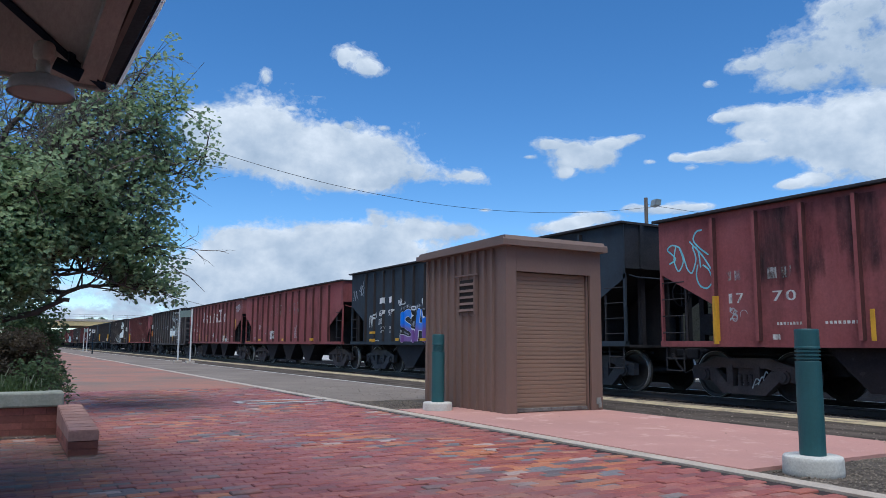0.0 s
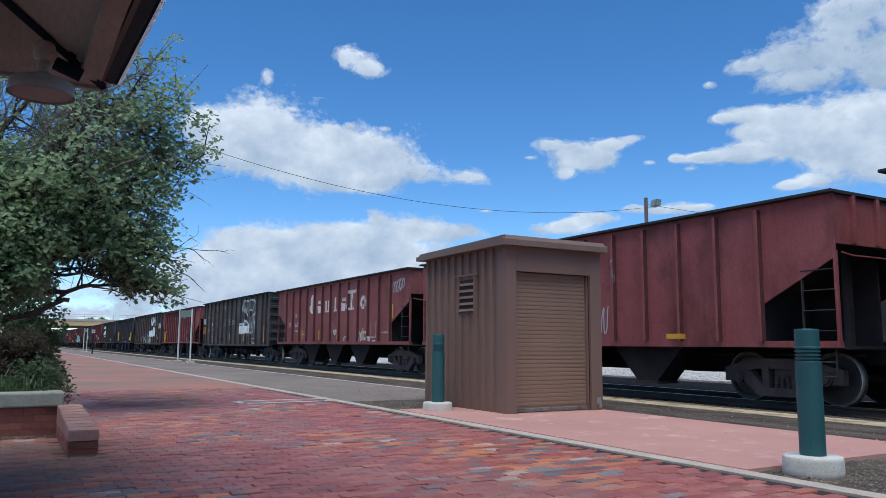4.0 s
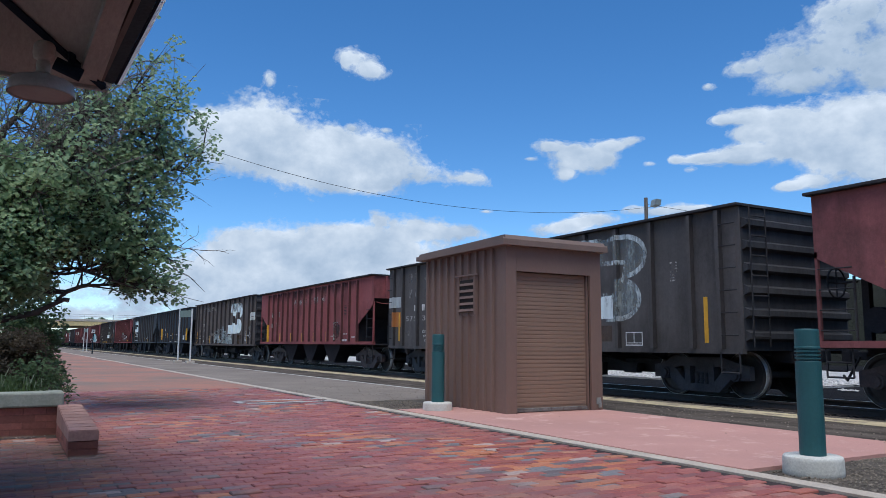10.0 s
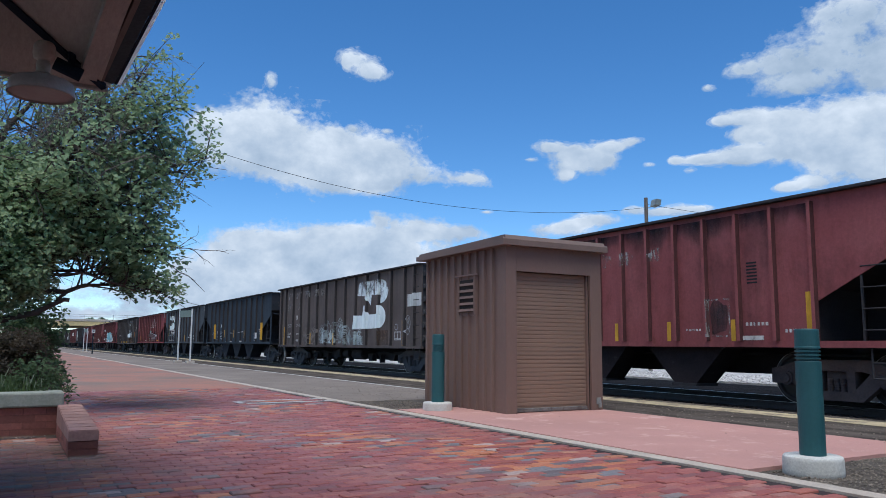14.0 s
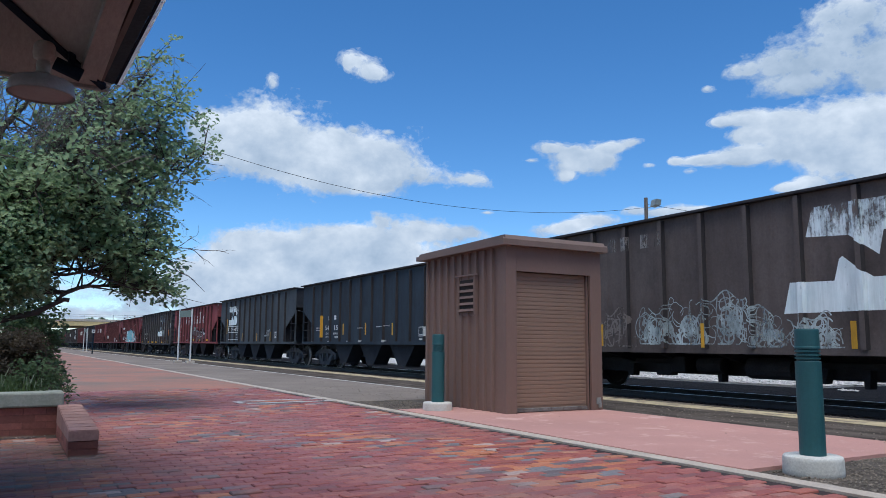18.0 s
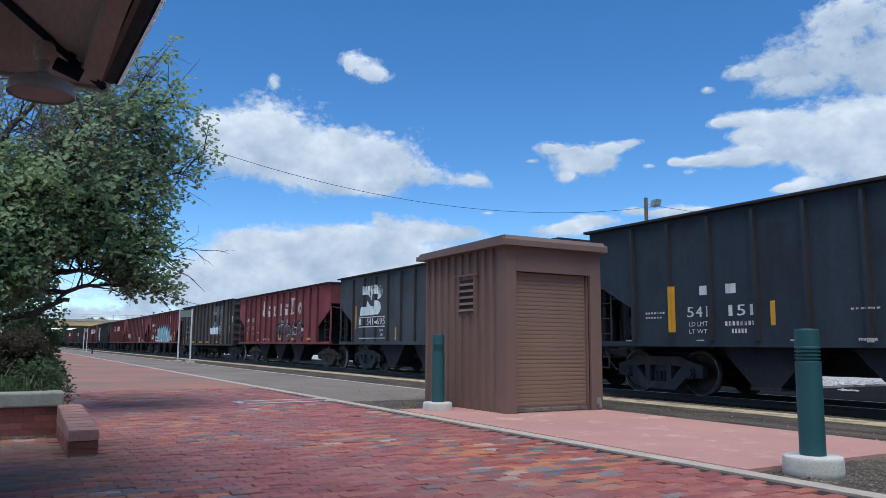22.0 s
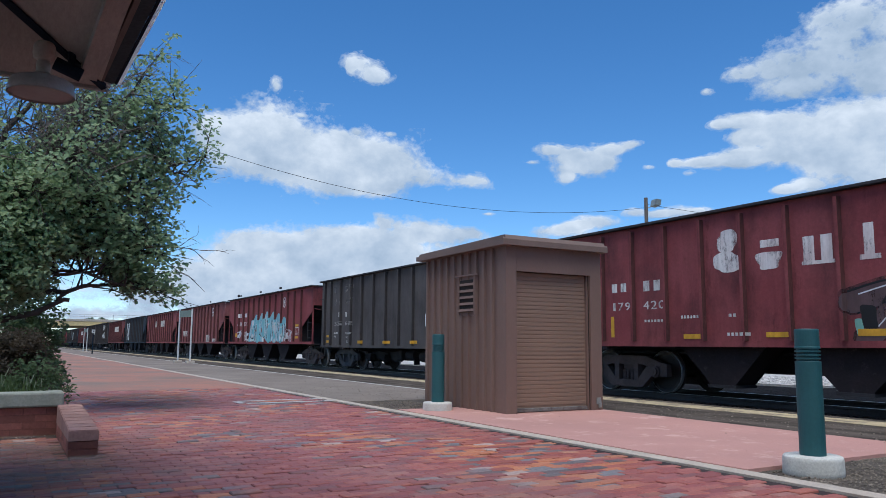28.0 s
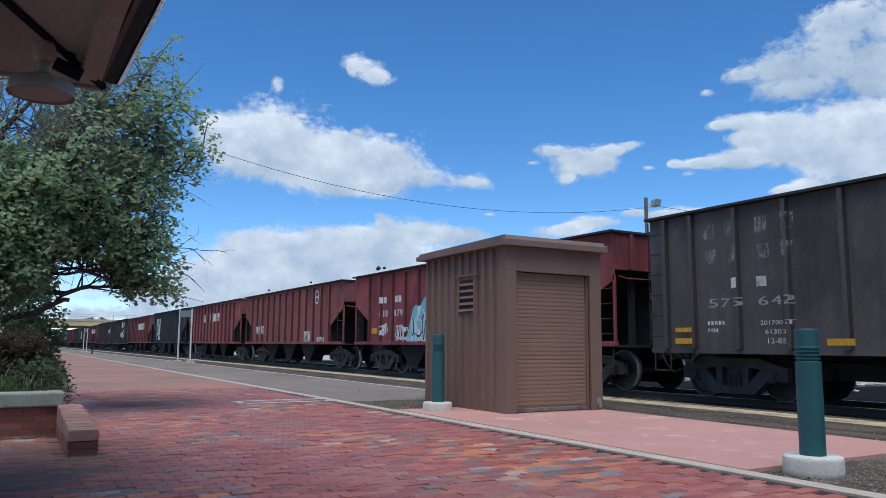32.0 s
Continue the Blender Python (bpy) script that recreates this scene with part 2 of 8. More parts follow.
M["big_letter"] = worn_paint("big_letter", (0.82, 0.78, 0.75), 0.445, 2.8, (0.6, 0.5, 0.48))
M["letter_faint"] = worn_paint("letter_faint", (0.52, 0.48, 0.45), 0.525, 4)
M["logo_white"] = worn_paint("logo_white", (0.88, 0.93, 0.93), 0.385, 2.6, (0.72, 0.8, 0.8), 0.13)
M["logo_peel"] = worn_paint("logo_peel", (0.8, 0.84, 0.84), 0.51, 0.8, (0.56, 0.6, 0.6), 0.0, 0.05)
M["logo_chipped"] = worn_paint("logo_chipped", (0.86, 0.9, 0.9), 0.44, 1.3, (0.66, 0.72, 0.72), 0.0, 0.03)
M["logo_ghost"] = worn_paint("logo_ghost", (0.6, 0.65, 0.64), 0.515, 1.0, (0.2, 0.22, 0.22), 0.0, 0.1)
M["logo_faint"] = worn_paint("logo_faint", (0.5, 0.53, 0.53), 0.495, 2.2, (0.78, 0.82, 0.82))
M["tape_yellow"] = worn_paint("tape_yellow", (0.78, 0.42, 0.03), 0.22, 5)
M["patch_orange"] = worn_paint("patch_orange", (0.48, 0.17, 0.04), 0.28, 3)
M["patch_pale"] = worn_paint("patch_pale", (0.68, 0.69, 0.67), 0.3, 2.5, (0.5, 0.5, 0.48))
M["patch_flaked"] = worn_paint("patch_flaked", (0.62, 0.64, 0.63), 0.47, 1.6, (0.42, 0.43, 0.43), 0.0, 0.08)
M["patch_grey"] = worn_paint("patch_grey", (0.5, 0.52, 0.52), 0.25, 3)
M["spray_white"] = worn_paint("spray_white", (0.8, 0.82, 0.84), 0.38, 3.0)
M["spray_grey"] = worn_paint("spray_grey", (0.52, 0.54, 0.57), 0.34, 2.0)
M["spray_cyan"] = worn_paint("spray_cyan", (0.12, 0.5, 0.58), 0.38, 3.0, (0.3, 0.65, 0.7))
M["spray_black"] = worn_paint("spray_black", (0.01, 0.01, 0.012), 0.2, 2.0)
M["soot"] = soot_wash("soot", 2.55, 3.5, 0.85)
M["soot_long"] = soot_wash("soot_long", 0.9, 2.3, 0.75, -0.015, 0.07)
M["patch_rust"] = worn_paint("patch_rust", (0.15, 0.09, 0.06), 0.47, 1.5, None, 0.0, 0.12, 0.75)
M["spray_mist_dark"] = worn_paint("spray_mist_dark", (0.05, 0.035, 0.036), 0.47, 3.0, None, 0.0, 0.12, 0.8)
M["spray_chalk"] = worn_paint("spray_chalk", (0.64, 0.71, 0.71), 0.46, 1.6, (0.3, 0.35, 0.35), 0.0, 0.09)
M["spray_fade"] = spray_fade("spray_fade")
M["spray_mist"] = worn_paint("spray_mist", (0.42, 0.44, 0.47), 0.5, 5.0)
M["spray_dim"] = worn_paint("spray_dim", (0.24, 0.2, 0.18), 0.45, 3.0)
M["spray_brown"] = worn_paint("spray_brown", (0.125, 0.075, 0.08), 0.4, 2.0)
M["spray_cyan_full"] = worn_paint("spray_cyan_full", (0.16, 0.42, 0.5), 0.3, 2.5, (0.3, 0.55, 0.6))
M["spray_mint"] = worn_paint("spray_mint", (0.25, 0.5, 0.42), 0.3, 3.0)
PAINT = {
    "red": car_paint("oxide_red", (0.27, 0.078, 0.08), (0.335, 0.113, 0.112), (0.144, 0.05, 0.042), 1, 0.14),
    "red_dull": car_paint("oxide_red_dull", (0.248, 0.084, 0.083), (0.305, 0.118, 0.115), (0.125, 0.052, 0.044), 2, 0.14),
    "red_deep": car_paint("oxide_red_deep", (0.244, 0.062, 0.068), (0.305, 0.09, 0.094), (0.084, 0.029, 0.029), 3, 0.16),
    "black": car_paint("car_black", (0.039, 0.051, 0.067), (0.051, 0.067, 0.085), (0.05, 0.05, 0.056), 4, 0.15),
    "black_warm": car_paint("car_black_warm", (0.069, 0.080, 0.092), (0.095, 0.107, 0.118), (0.08, 0.07, 0.066), 5, 0.15),
    "brown": car_paint("gondola_brown", (0.12, 0.096, 0.088), (0.155, 0.126, 0.115), (0.125, 0.08, 0.058), 6, 0.18),
    "grey": car_paint("gondola_grey", (0.1, 0.09, 0.088), (0.128, 0.115, 0.112), (0.112, 0.076, 0.06), 7, 0.18),
}

# gondola ends wear a darker paint than the sides
END_DARK = car_paint("dark_end", (0.05, 0.05, 0.055), (0.075, 0.073, 0.078), (0.06, 0.048, 0.042), 8, 0.3)


def leaf_stuff(name, a, b_, rough=0.5, glow_tint=(0.3, 0.38, 0.13)):
    m, t, b = blank(name)
    g = t.nodes.new("ShaderNodeNewGeometry")
    col = mixed(t, g.outputs["Random Per Island"], a, b_)
    t.links.new(col, b.inputs["Base Color"])
    b.inputs["Roughness"].default_value = rough
    b.inputs["Specular IOR Level"].default_value = 0.3
    tr = t.nodes.new("ShaderNodeBsdfTranslucent")
    t.links.new(mixed(t, 0.6, col, glow_tint), tr.inputs[0])
    mx = t.nodes.new("ShaderNodeMixShader")
    mx.inputs[0].default_value = 0.5
    t.links.new(b.outputs[0], mx.inputs[1])
    t.links.new(tr.outputs[0], mx.inputs[2])
    t.links.new(mx.outputs[0], t.nodes["Material Output"].inputs[0])
    return m


M["gutter_edge"] = leaf_stuff("gutter_edge", (0.86, 0.92, 0.93), (0.8, 0.86, 0.88), 0.5, (0.95, 0.98, 1.0))
M["leaf"] = leaf_stuff("leaf", (0.14, 0.23, 0.12), (0.33, 0.43, 0.25), 0.6, (0.52, 0.64, 0.38))
M["leaf_low"] = leaf_stuff("leaf_low", (0.05, 0.085, 0.042), (0.11, 0.165, 0.08), 0.5, (0.15, 0.2, 0.1))
M["leaf_red"] = leaf_stuff("leaf_red", (0.06, 0.046, 0.036), (0.105, 0.085, 0.062), 0.5, (0.14, 0.12, 0.08))
M["blade"] = leaf_stuff("blade", (0.05, 0.09, 0.04), (0.11, 0.16, 0.075))
M["seed_head"] = leaf_stuff("seed_head", (0.25, 0.27, 0.2), (0.4, 0.41, 0.34))
M["stone_bits"] = surface("stone_bits", (0.27, 0.225, 0.18), (0.16, 0.135, 0.11), 0.9, 4, 40, 0.3, island="island")
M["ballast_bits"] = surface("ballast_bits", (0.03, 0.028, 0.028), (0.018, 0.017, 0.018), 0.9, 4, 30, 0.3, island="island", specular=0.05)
M["pale_bits"] = surface("pale_bits", (0.6, 0.58, 0.55), (0.45, 0.43, 0.41), 0.9, 4, 20, 0.3, island="island")
M["bark"] = surface("bark", (0.115, 0.09, 0.075), (0.075, 0.06, 0.05), 0.95, 4, 30, 0.8, stretch=(1, 1, 0.3))
M["twig_grey"] = surface("twig_grey", (0.2, 0.17, 0.15), (0.14, 0.12, 0.105), 0.95, 4, 30, 0.3)


def brick_colours(name, island):
    m, t, b = blank(name)
    info = t.nodes.new("ShaderNodeObjectInfo" if island == "object" else "ShaderNodeNewGeometry")
    rnd = info.outputs["Random" if island == "object" else "Random Per Island"]
    place = t.nodes.new("ShaderNodeNewGeometry").outputs["Position"]
    plain = ramp(t, rnd, [(0.0, (0.302, 0.095, 0.082)), (0.2, (0.347, 0.115, 0.095)), (0.38, (0.252, 0.081, 0.074)), (0.55, (0.375, 0.134, 0.105)), (0.72, (0.319, 0.110, 0.101)),
                          (0.88, (0.224, 0.095, 0.087)), (0.94, (0.414, 0.179, 0.140)), (0.975, (0.213, 0.168, 0.157))], True)
    motley = ramp(t, rnd, [(0.0, (0.3, 0.088, 0.066)), (0.15, (0.36, 0.115, 0.08)), (0.28, (0.46, 0.17, 0.085)), (0.4, (0.26, 0.085, 0.08)), (0.52, (0.42, 0.2, 0.13)), (0.6, (0.16, 0.135, 0.135)),
                           (0.7, (0.33, 0.1, 0.075)), (0.8, (0.21, 0.195, 0.2)), (0.87, (0.5, 0.2, 0.1)), (0.93, (0.125, 0.1, 0.098)), (0.965, (0.44, 0.33, 0.29))], True)
    col = mixed(t, ramp(t, noise_of(t, place, 0.42, 3, 0.5), [(0.47, (0, 0, 0)), (0.58, (1, 1, 1))]), plain, motley)
    v = coords(t)
    col = mixed(t, 0.7, col, ramp(t, noise_of(t, v, 30, 8, 0.7), [(0.25, (0.6, 0.6, 0.6)), (0.75, (1.3, 1.3, 1.3))]), "MULTIPLY")
    big = noise_of(t, place, 0.55, 5)
    col = mixed(t, ramp(t, big, [(0.52, (0, 0, 0)), (0.7, (0.6, 0.6, 0.6))]), col, (0.23, 0.15, 0.135))
    col = mixed(t, ramp(t, noise_of(t, place, 1.1, 6, 0.65), [(0.6, (0, 0, 0)), (0.72, (0.55, 0.55, 0.55))]), col, (0.125, 0.098, 0.082))
    t.links.new(col, b.inputs["Base Color"])
    b.inputs["Roughness"].default_value = 0.62
    bumped(t, b, noise_of(t, v, 40, 6), 0.45, 0.008)
    return m


M["brick"] = brick_colours("brick_paver", "island")
M["brick_one"] = brick_colours("brick_paver_single", "object")
M["wall_brick"] = surface("wall_brick", (0.29, 0.105, 0.08), (0.24, 0.088, 0.07), 0.85, 3, 30, 0.3, island="object")
M["cap_brick"] = surface("cap_brick", (0.4, 0.23, 0.19), (0.33, 0.185, 0.15), 0.85, 3, 30, 0.3, island="object")
M["mortar_pale"] = surface("mortar_pale", (0.2, 0.078, 0.06), (0.17, 0.068, 0.055), 0.95, 4, 60, 0.4)
M["diffuser"] = surface("diffuser", (0.34, 0.34, 0.33), (0.28, 0.285, 0.28), 0.6, 4, 30, 0.02, grain=0.3)
M["planter_cap"] = surface("planter_cap", (0.31, 0.32, 0.27), (0.22, 0.235, 0.195), 0.85, 3, 40, 0.4)


# ---- mesh helpers ----
def finish(name, bm, material, smooth=False):
    bmesh.ops.recalc_face_normals(bm, faces=bm.faces)
    me = bpy.data.meshes.new(name)
    bm.to_mesh(me)
    bm.free()
    if material:
        me.materials.append(material)
    if smooth:
        for p in me.polygons:
            p.use_smooth = True
    return me


def part(name, bm, material, parent, label="", smooth=False):
    me = bm if isinstance(bm, bpy.types.Mesh) else finish(name, bm, material, smooth)
    ob = new(name, me)
    ob.parent = parent
    if label:
        ob["label"] = label
    return ob


def thing(name, label, category, group="", kind="", at=None, bm=None, material=None, smooth=False):
    ob = new(name, finish(name, bm, material, smooth) if bm else None)
    if at is not None:
        ob.matrix_basis = at
    return tagged(ob, label, category, group, kind)


def box(bm, x0, x1, y0, y1, z0, z1, bevel=0.0):
    c = ((x0 + x1) / 2, (y0 + y1) / 2, (z0 + z1) / 2)
    m = Matrix.Translation(c) @ Matrix.Diagonal((abs(x1 - x0), abs(y1 - y0), abs(z1 - z0), 1))
    vs = bmesh.ops.create_cube(bm, size=1, matrix=m)["verts"]
    if bevel:
        es = list({e for v in vs for e in v.link_edges})
        bmesh.ops.bevel(bm, geom=es, offset=bevel, segments=2, profile=0.5, affect="EDGES")
    return bm


def boxed(*a, **k):
    return box(bmesh.new(), *a, **k)


def prism(bm, pts, axis, a, b):
    """A closed outline in the plane across axis, drawn out from a to b. Plane pairs: x: (y, z), y: (x, z), z: (x, y)."""
    def place(p, d):
        return {"x": (d, p[0], p[1]), "y": (p[0], d, p[1]), "z": (p[0], p[1], d)}[axis]
    lo = [bm.verts.new(place(p, a)) for p in pts]
    hi = [bm.verts.new(place(p, b)) for p in pts]
    bm.faces.new(lo)
    bm.faces.new(hi)
    for i in range(len(pts)):
        j = (i + 1) % len(pts)
        bm.faces.new((lo[i], lo[j], hi[j], hi[i]))
    return bm


def rod(bm, p, q, r, seg=8, r2=None):
    p, q = Vector(p), Vector(q)
    d = q - p
    m = Matrix.Translation((p + q) / 2) @ d.to_track_quat("Z", "Y").to_matrix().to_4x4()
    bmesh.ops.create_cone(bm, cap_ends=True, segments=seg, radius1=r, radius2=r if r2 is None else r2, depth=d.length, matrix=m)
    return bm


def lathe(bm, profile, seg=24, centre=(0, 0), caps=True):
    """Rings (r, h) turned about an upright axis."""
    rings = []
    for r, h in profile:
        rings.append([bm.verts.new((centre[0] + r * math.cos(2 * math.pi * k / seg), centre[1] + r * math.sin(2 * math.pi * k / seg), h)) for k in range(seg)])
    for a, b in zip(rings, rings[1:]):
        for k in range(seg):
            bm.faces.new((a[k], a[(k + 1) % seg], b[(k + 1) % seg], b[k]))
    for ring in (rings[0], rings[-1]) if caps else ():
        if ring[0].co.x != ring[1].co.x or ring[0].co.y != ring[1].co.y:
            bm.faces.new(ring)
    return bm


def tube(bm, points, radii, seg=6):
    """A bent tapered tube through points."""
    rings = []
    for i, p in enumerate(points):
        p = Vector(p)
        d = (Vector(points[min(i + 1, len(points) - 1)]) - Vector(points[max(i - 1, 0)])).normalized()
        side = d.cross(Vector((0.31, 0.2, 0.93))).normalized()
        up = side.cross(d)
        rings.append([bm.verts.new(p + radii[i] * (math.cos(2 * math.pi * k / seg) * side + math.sin(2 * math.pi * k / seg) * up)) for k in range(seg)])
    for a, b in zip(rings, rings[1:]):
        for k in range(seg):
            bm.faces.new((a[k], a[(k + 1) % seg], b[(k + 1) % seg], b[k]))
    bm.faces.new(rings[0])
    bm.faces.new(rings[-1])
    return bm


# ---- lettering shapes from the built-in font ----
GLYPHS = {}
for word in ("0", "1", "2", "3", "4", "5", "6", "7", "8", "9", "LD LMT", "LT WT", "207100", "203200 GT", "69800", "12-88", "OC", "201700 GT", "61300", "2079", "551", "716", "14"):
    curve = bpy.data.curves.new("lettering", "FONT")
    curve.body = word
    curve.resolution_u = 3
    holder = new("lettering", curve)
    flat = bpy.data.meshes.new_from_object(holder.evaluated_get(bpy.context.evaluated_depsgraph_get()))
    pts = np.array([v.co[:2] for v in flat.vertices])
    low, span = pts.min(0), np.ptp(pts, axis=0)
    GLYPHS[word] = ((pts - low) / np.maximum(span, 1e-6), [tuple(p.vertices) for p in flat.polygons])
    bpy.data.objects.remove(holder)
    bpy.data.curves.remove(curve)
    bpy.data.meshes.remove(flat)


# ---- ground ----
def slab(name, x0, x1, y0, y1, top, material, label, thick=0.12, bevel=0.0, category="ground"):
    return thing(name, label, category, kind="structure", bm=boxed(x0, x1, y0, y1, top - thick, top, bevel=bevel), material=M[material])


bm = bmesh.new()
bmesh.ops.create_grid(bm, x_segments=8, y_segments=8, size=4500, matrix=Matrix.Translation((0, 0, -0.5)))
thing("ground", "dry brown earth plain reaching to the horizon", "ground", kind="structure", bm=bm, material=M["earth"])
slab("gravel_yard", -330, -13.5, 19.9, 34, -0.10, "pale_gravel", "bright pale gravel strip behind the train")
slab("cinder_yard", -400, 120, 34, 220, -0.12, "ballast", "near-black ground beyond the gravel", 0.3)
slab("track_bed", -330, 60, 10.62, 34, -0.16, "ballast", "near-black ballast under the track", 0.3)
slab("asphalt_strip", -330, 40, 8.2, 10.62, 0.0, "asphalt_dark", "dark worn asphalt strip beside the track", 0.3)
slab("asphalt_platform", -330, -12.4, 5.3, 8.2, 0.004, "asphalt", "grey weathered asphalt platform", 0.3)
slab("crumbled_asphalt", -12.4, -10.55, 5.3, 8.2, 0.0, "gravel", "crumbled asphalt and grit beside the shed", 0.3)
slab("gravel_patch", -4.22, 12, 5.3, 8.2, -0.02, "gravel", "grey gravel patch round a bollard", 0.3)
slab("pink_slab", -10.55, -4.22, 5.3, 8.2, 0.012, "pink_concrete", "pink tinted concrete slab round the shed", 0.3)
slab("pink_pavement", -230, -17.3, -6, 5.1, 0.0, "pink_far", "faded pink concrete pavement", 0.3)
slab("kerb_band", -230, 12, 5.12, 5.3, 0.003, "concrete", "pale concrete edging band along the bricks", 0.3)
slab("platform_line", -330, 40, 9.76, 10.3, 0.006, "yellow_line", "worn pale yellow safety line along the platform edge", 0.004)
slab("asphalt_seam", -330, -12.4, 8.17, 8.25, 0.008, "white_paint", "pale seam line in the asphalt", 0.004)
slab("mortar_bed", -17.3, 8, -6, 5.1, -0.012, "mortar", "dark mortar bed between brick pavers", 0.3)
slab("painted_line", -13.24, -12.8, 3.46, 3.56, 0.009, "white_paint", "thin worn white paint line on the bricks", 0.006)
for xa in (-13.35, -12.8):
    slab("painted_line", xa, xa + 0.11, 3.57, 5.1, 0.009, "white_paint", "thin worn white paint line on the bricks", 0.006)

def scatter(name, label, spots, material, lo, hi, seed, flat=0.6):
    """Loose stones strewn over patches (x0, x1, y0, y1, z, count)."""
    r = random.Random(seed)
    verts, faces = [], []
    for x0, x1, y0, y1, z, n in spots:
        for _ in range(n):
            c = (r.uniform(x0, x1), r.uniform(y0, y1), z)
            q = r.uniform(lo, hi) * r.uniform(0.5, 1.0)
            k = len(verts)
            for d in ((1, 0, 0), (-1, 0, 0), (0, 1, 0), (0, -1, 0), (0, 0, 1), (0, 0, -1)):
                verts.append(tuple(c[i] + q * (d[i] * r.uniform(0.6, 1.2) * (flat if i == 2 else 1) + r.uniform(-0.25, 0.25)) for i in range(3)))
            faces.extend([(k + a, k + b, k + e) for a, b in ((0, 2), (2, 1), (1, 3), (3, 0)) for e in (4, 5)])
    me = bpy.data.meshes.new(name)
    me.from_pydata(verts, [], faces)
    me.materials.append(M[material])
    return tagged(new(name, me), label, "gravel", kind="stuff")


scatter("loose_gravel", "loose grey gravel stones round the bollard", [(-4.2, -1.8, 5.32, 8.1, -0.014, 7500)], "stone_bits", 0.005, 0.018, 1)
scatter("loose_grit", "dark grit and crumbled asphalt by the shed", [(-12.5, -10.6, 5.32, 6.3, 0.006, 700), (-16.5, -12.4, 5.35, 8.0, 0.006, 500), (-9.1, -4.3, 8.0, 8.3, 0.006, 150), (-13, -2.5, 8.3, 9.72, 0.004, 900), (-13, -2.5, 10.3, 10.6, 0.004, 350), (-40, -13, 5.4, 8.1, 0.006, 500)], "stone_bits", 0.006, 0.02, 2)
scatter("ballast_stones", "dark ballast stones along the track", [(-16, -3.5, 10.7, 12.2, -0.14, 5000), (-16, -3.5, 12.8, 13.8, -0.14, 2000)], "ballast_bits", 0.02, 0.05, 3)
scatter("yard_gravel", "bright pale gravel stones behind the track", [(-34, -13.3, 19.9, 25, -0.09, 6000), (-12.4, -11.9, 19.2, 19.6, -0.13, 60), (-10.9, -10.2, 19.3, 19.8, -0.13, 90)], "pale_bits", 0.03, 0.09, 4)
scatter("petal_bits", "small pale petals at the foot of the planter", [(-9.3, -9.02, 0.15, 0.45, 0.012, 16)], "pale_bits", 0.006, 0.016, 9, 0.3)
scatter("litter_bits", "small dark twigs and leaf bits on the slab", [(-8.5, -4.5, 5.5, 7.8, 0.018, 9), (-14, -4, 1.0, 5.0, 0.008, 40)], "bark", 0.006, 0.018, 5, 0.3)

def ground_dirt():
    """Thin soil that fades out towards its border (attribute cover)."""
    m, t, b = blank("ground_dirt")
    v = coords(t)
    col = mixed(t, noise_of(t, v, 6, 6), (0.25, 0.175, 0.135), (0.16, 0.12, 0.098))
    t.links.new(col, b.inputs["Base Color"])
    b.inputs["Roughness"].default_value = 0.95
    at = t.nodes.new("ShaderNodeAttribute")
    at.attribute_name = "cover"
    lost = t.nodes.new("ShaderNodeMath")
    lost.operation = "MULTIPLY"
    t.links.new(at.outputs["Fac"], lost.inputs[0])
    t.links.new(ramp(t, noise_of(t, coords(t, (1, 0.35, 1)), 2.2, 8, 0.65), [(0.36, (0, 0, 0)), (0.62, (0.6, 0.6, 0.6))]), lost.inputs[1])
    t.links.new(lost.outputs[0], b.inputs["Alpha"])
    return m


M["ground_dirt"] = ground_dirt()


def soil_drift(x, y, rx, ry):
    bm = bmesh.new()
    bmesh.ops.create_grid(bm, x_segments=30, y_segments=30, size=1, matrix=Matrix.Translation((x, y, 0.014)) @ Matrix.Diagonal((rx, ry, 1, 1)))
    ob = thing("soil_drift", "thin brown soil on the brick paving, warming its shadowed parts", "soil", kind="stuff", bm=bm, material=M["ground_dirt"])
    at = ob.data.attributes.new("cover", "FLOAT", "POINT")
    for i, p in enumerate(ob.data.vertices):
        q = math.hypot((p.co.x - x) / rx, (p.co.y - y) / ry)
        at.data[i].value = max(0.0, min(1.0, 2.2 * (1 - q)))


soil_drift(-7.6, -0.3, 3.0, 1.9)
# greyish dirt, its colour also chosen to lighten the tree's bluish shadow
soil_drift(-14.3, 2.3, 2.8, 1.15)

# added bank: blocks the bright sky that would show through the car gaps
bank = bmesh.new()
bmesh.ops.create_grid(bank, x_segments=240, y_segments=10, size=1, matrix=Matrix.Translation((-140, 52, 0)) @ Matrix.Diagonal((210, 9, 1, 1)))
for v in bank.verts:
    f = max(0.0, 1 - ((v.co.y - 53) / 8) ** 2)
    v.co.z = -0.3 + f * (6.3 + 1.3 * noise.noise(Vector((v.co.x * 0.12, v.co.y * 0.2, 3.0))) + 0.8 * noise.noise(Vector((v.co.x * 0.6, v.co.y * 0.6, 1.0))))
thing("scrub_bank", "added dark bank hiding the sky between the cars", "bank", kind="structure", bm=bank, material=M["scrub_bank"])

# ---- track ----
RAIL_Y = 13.25
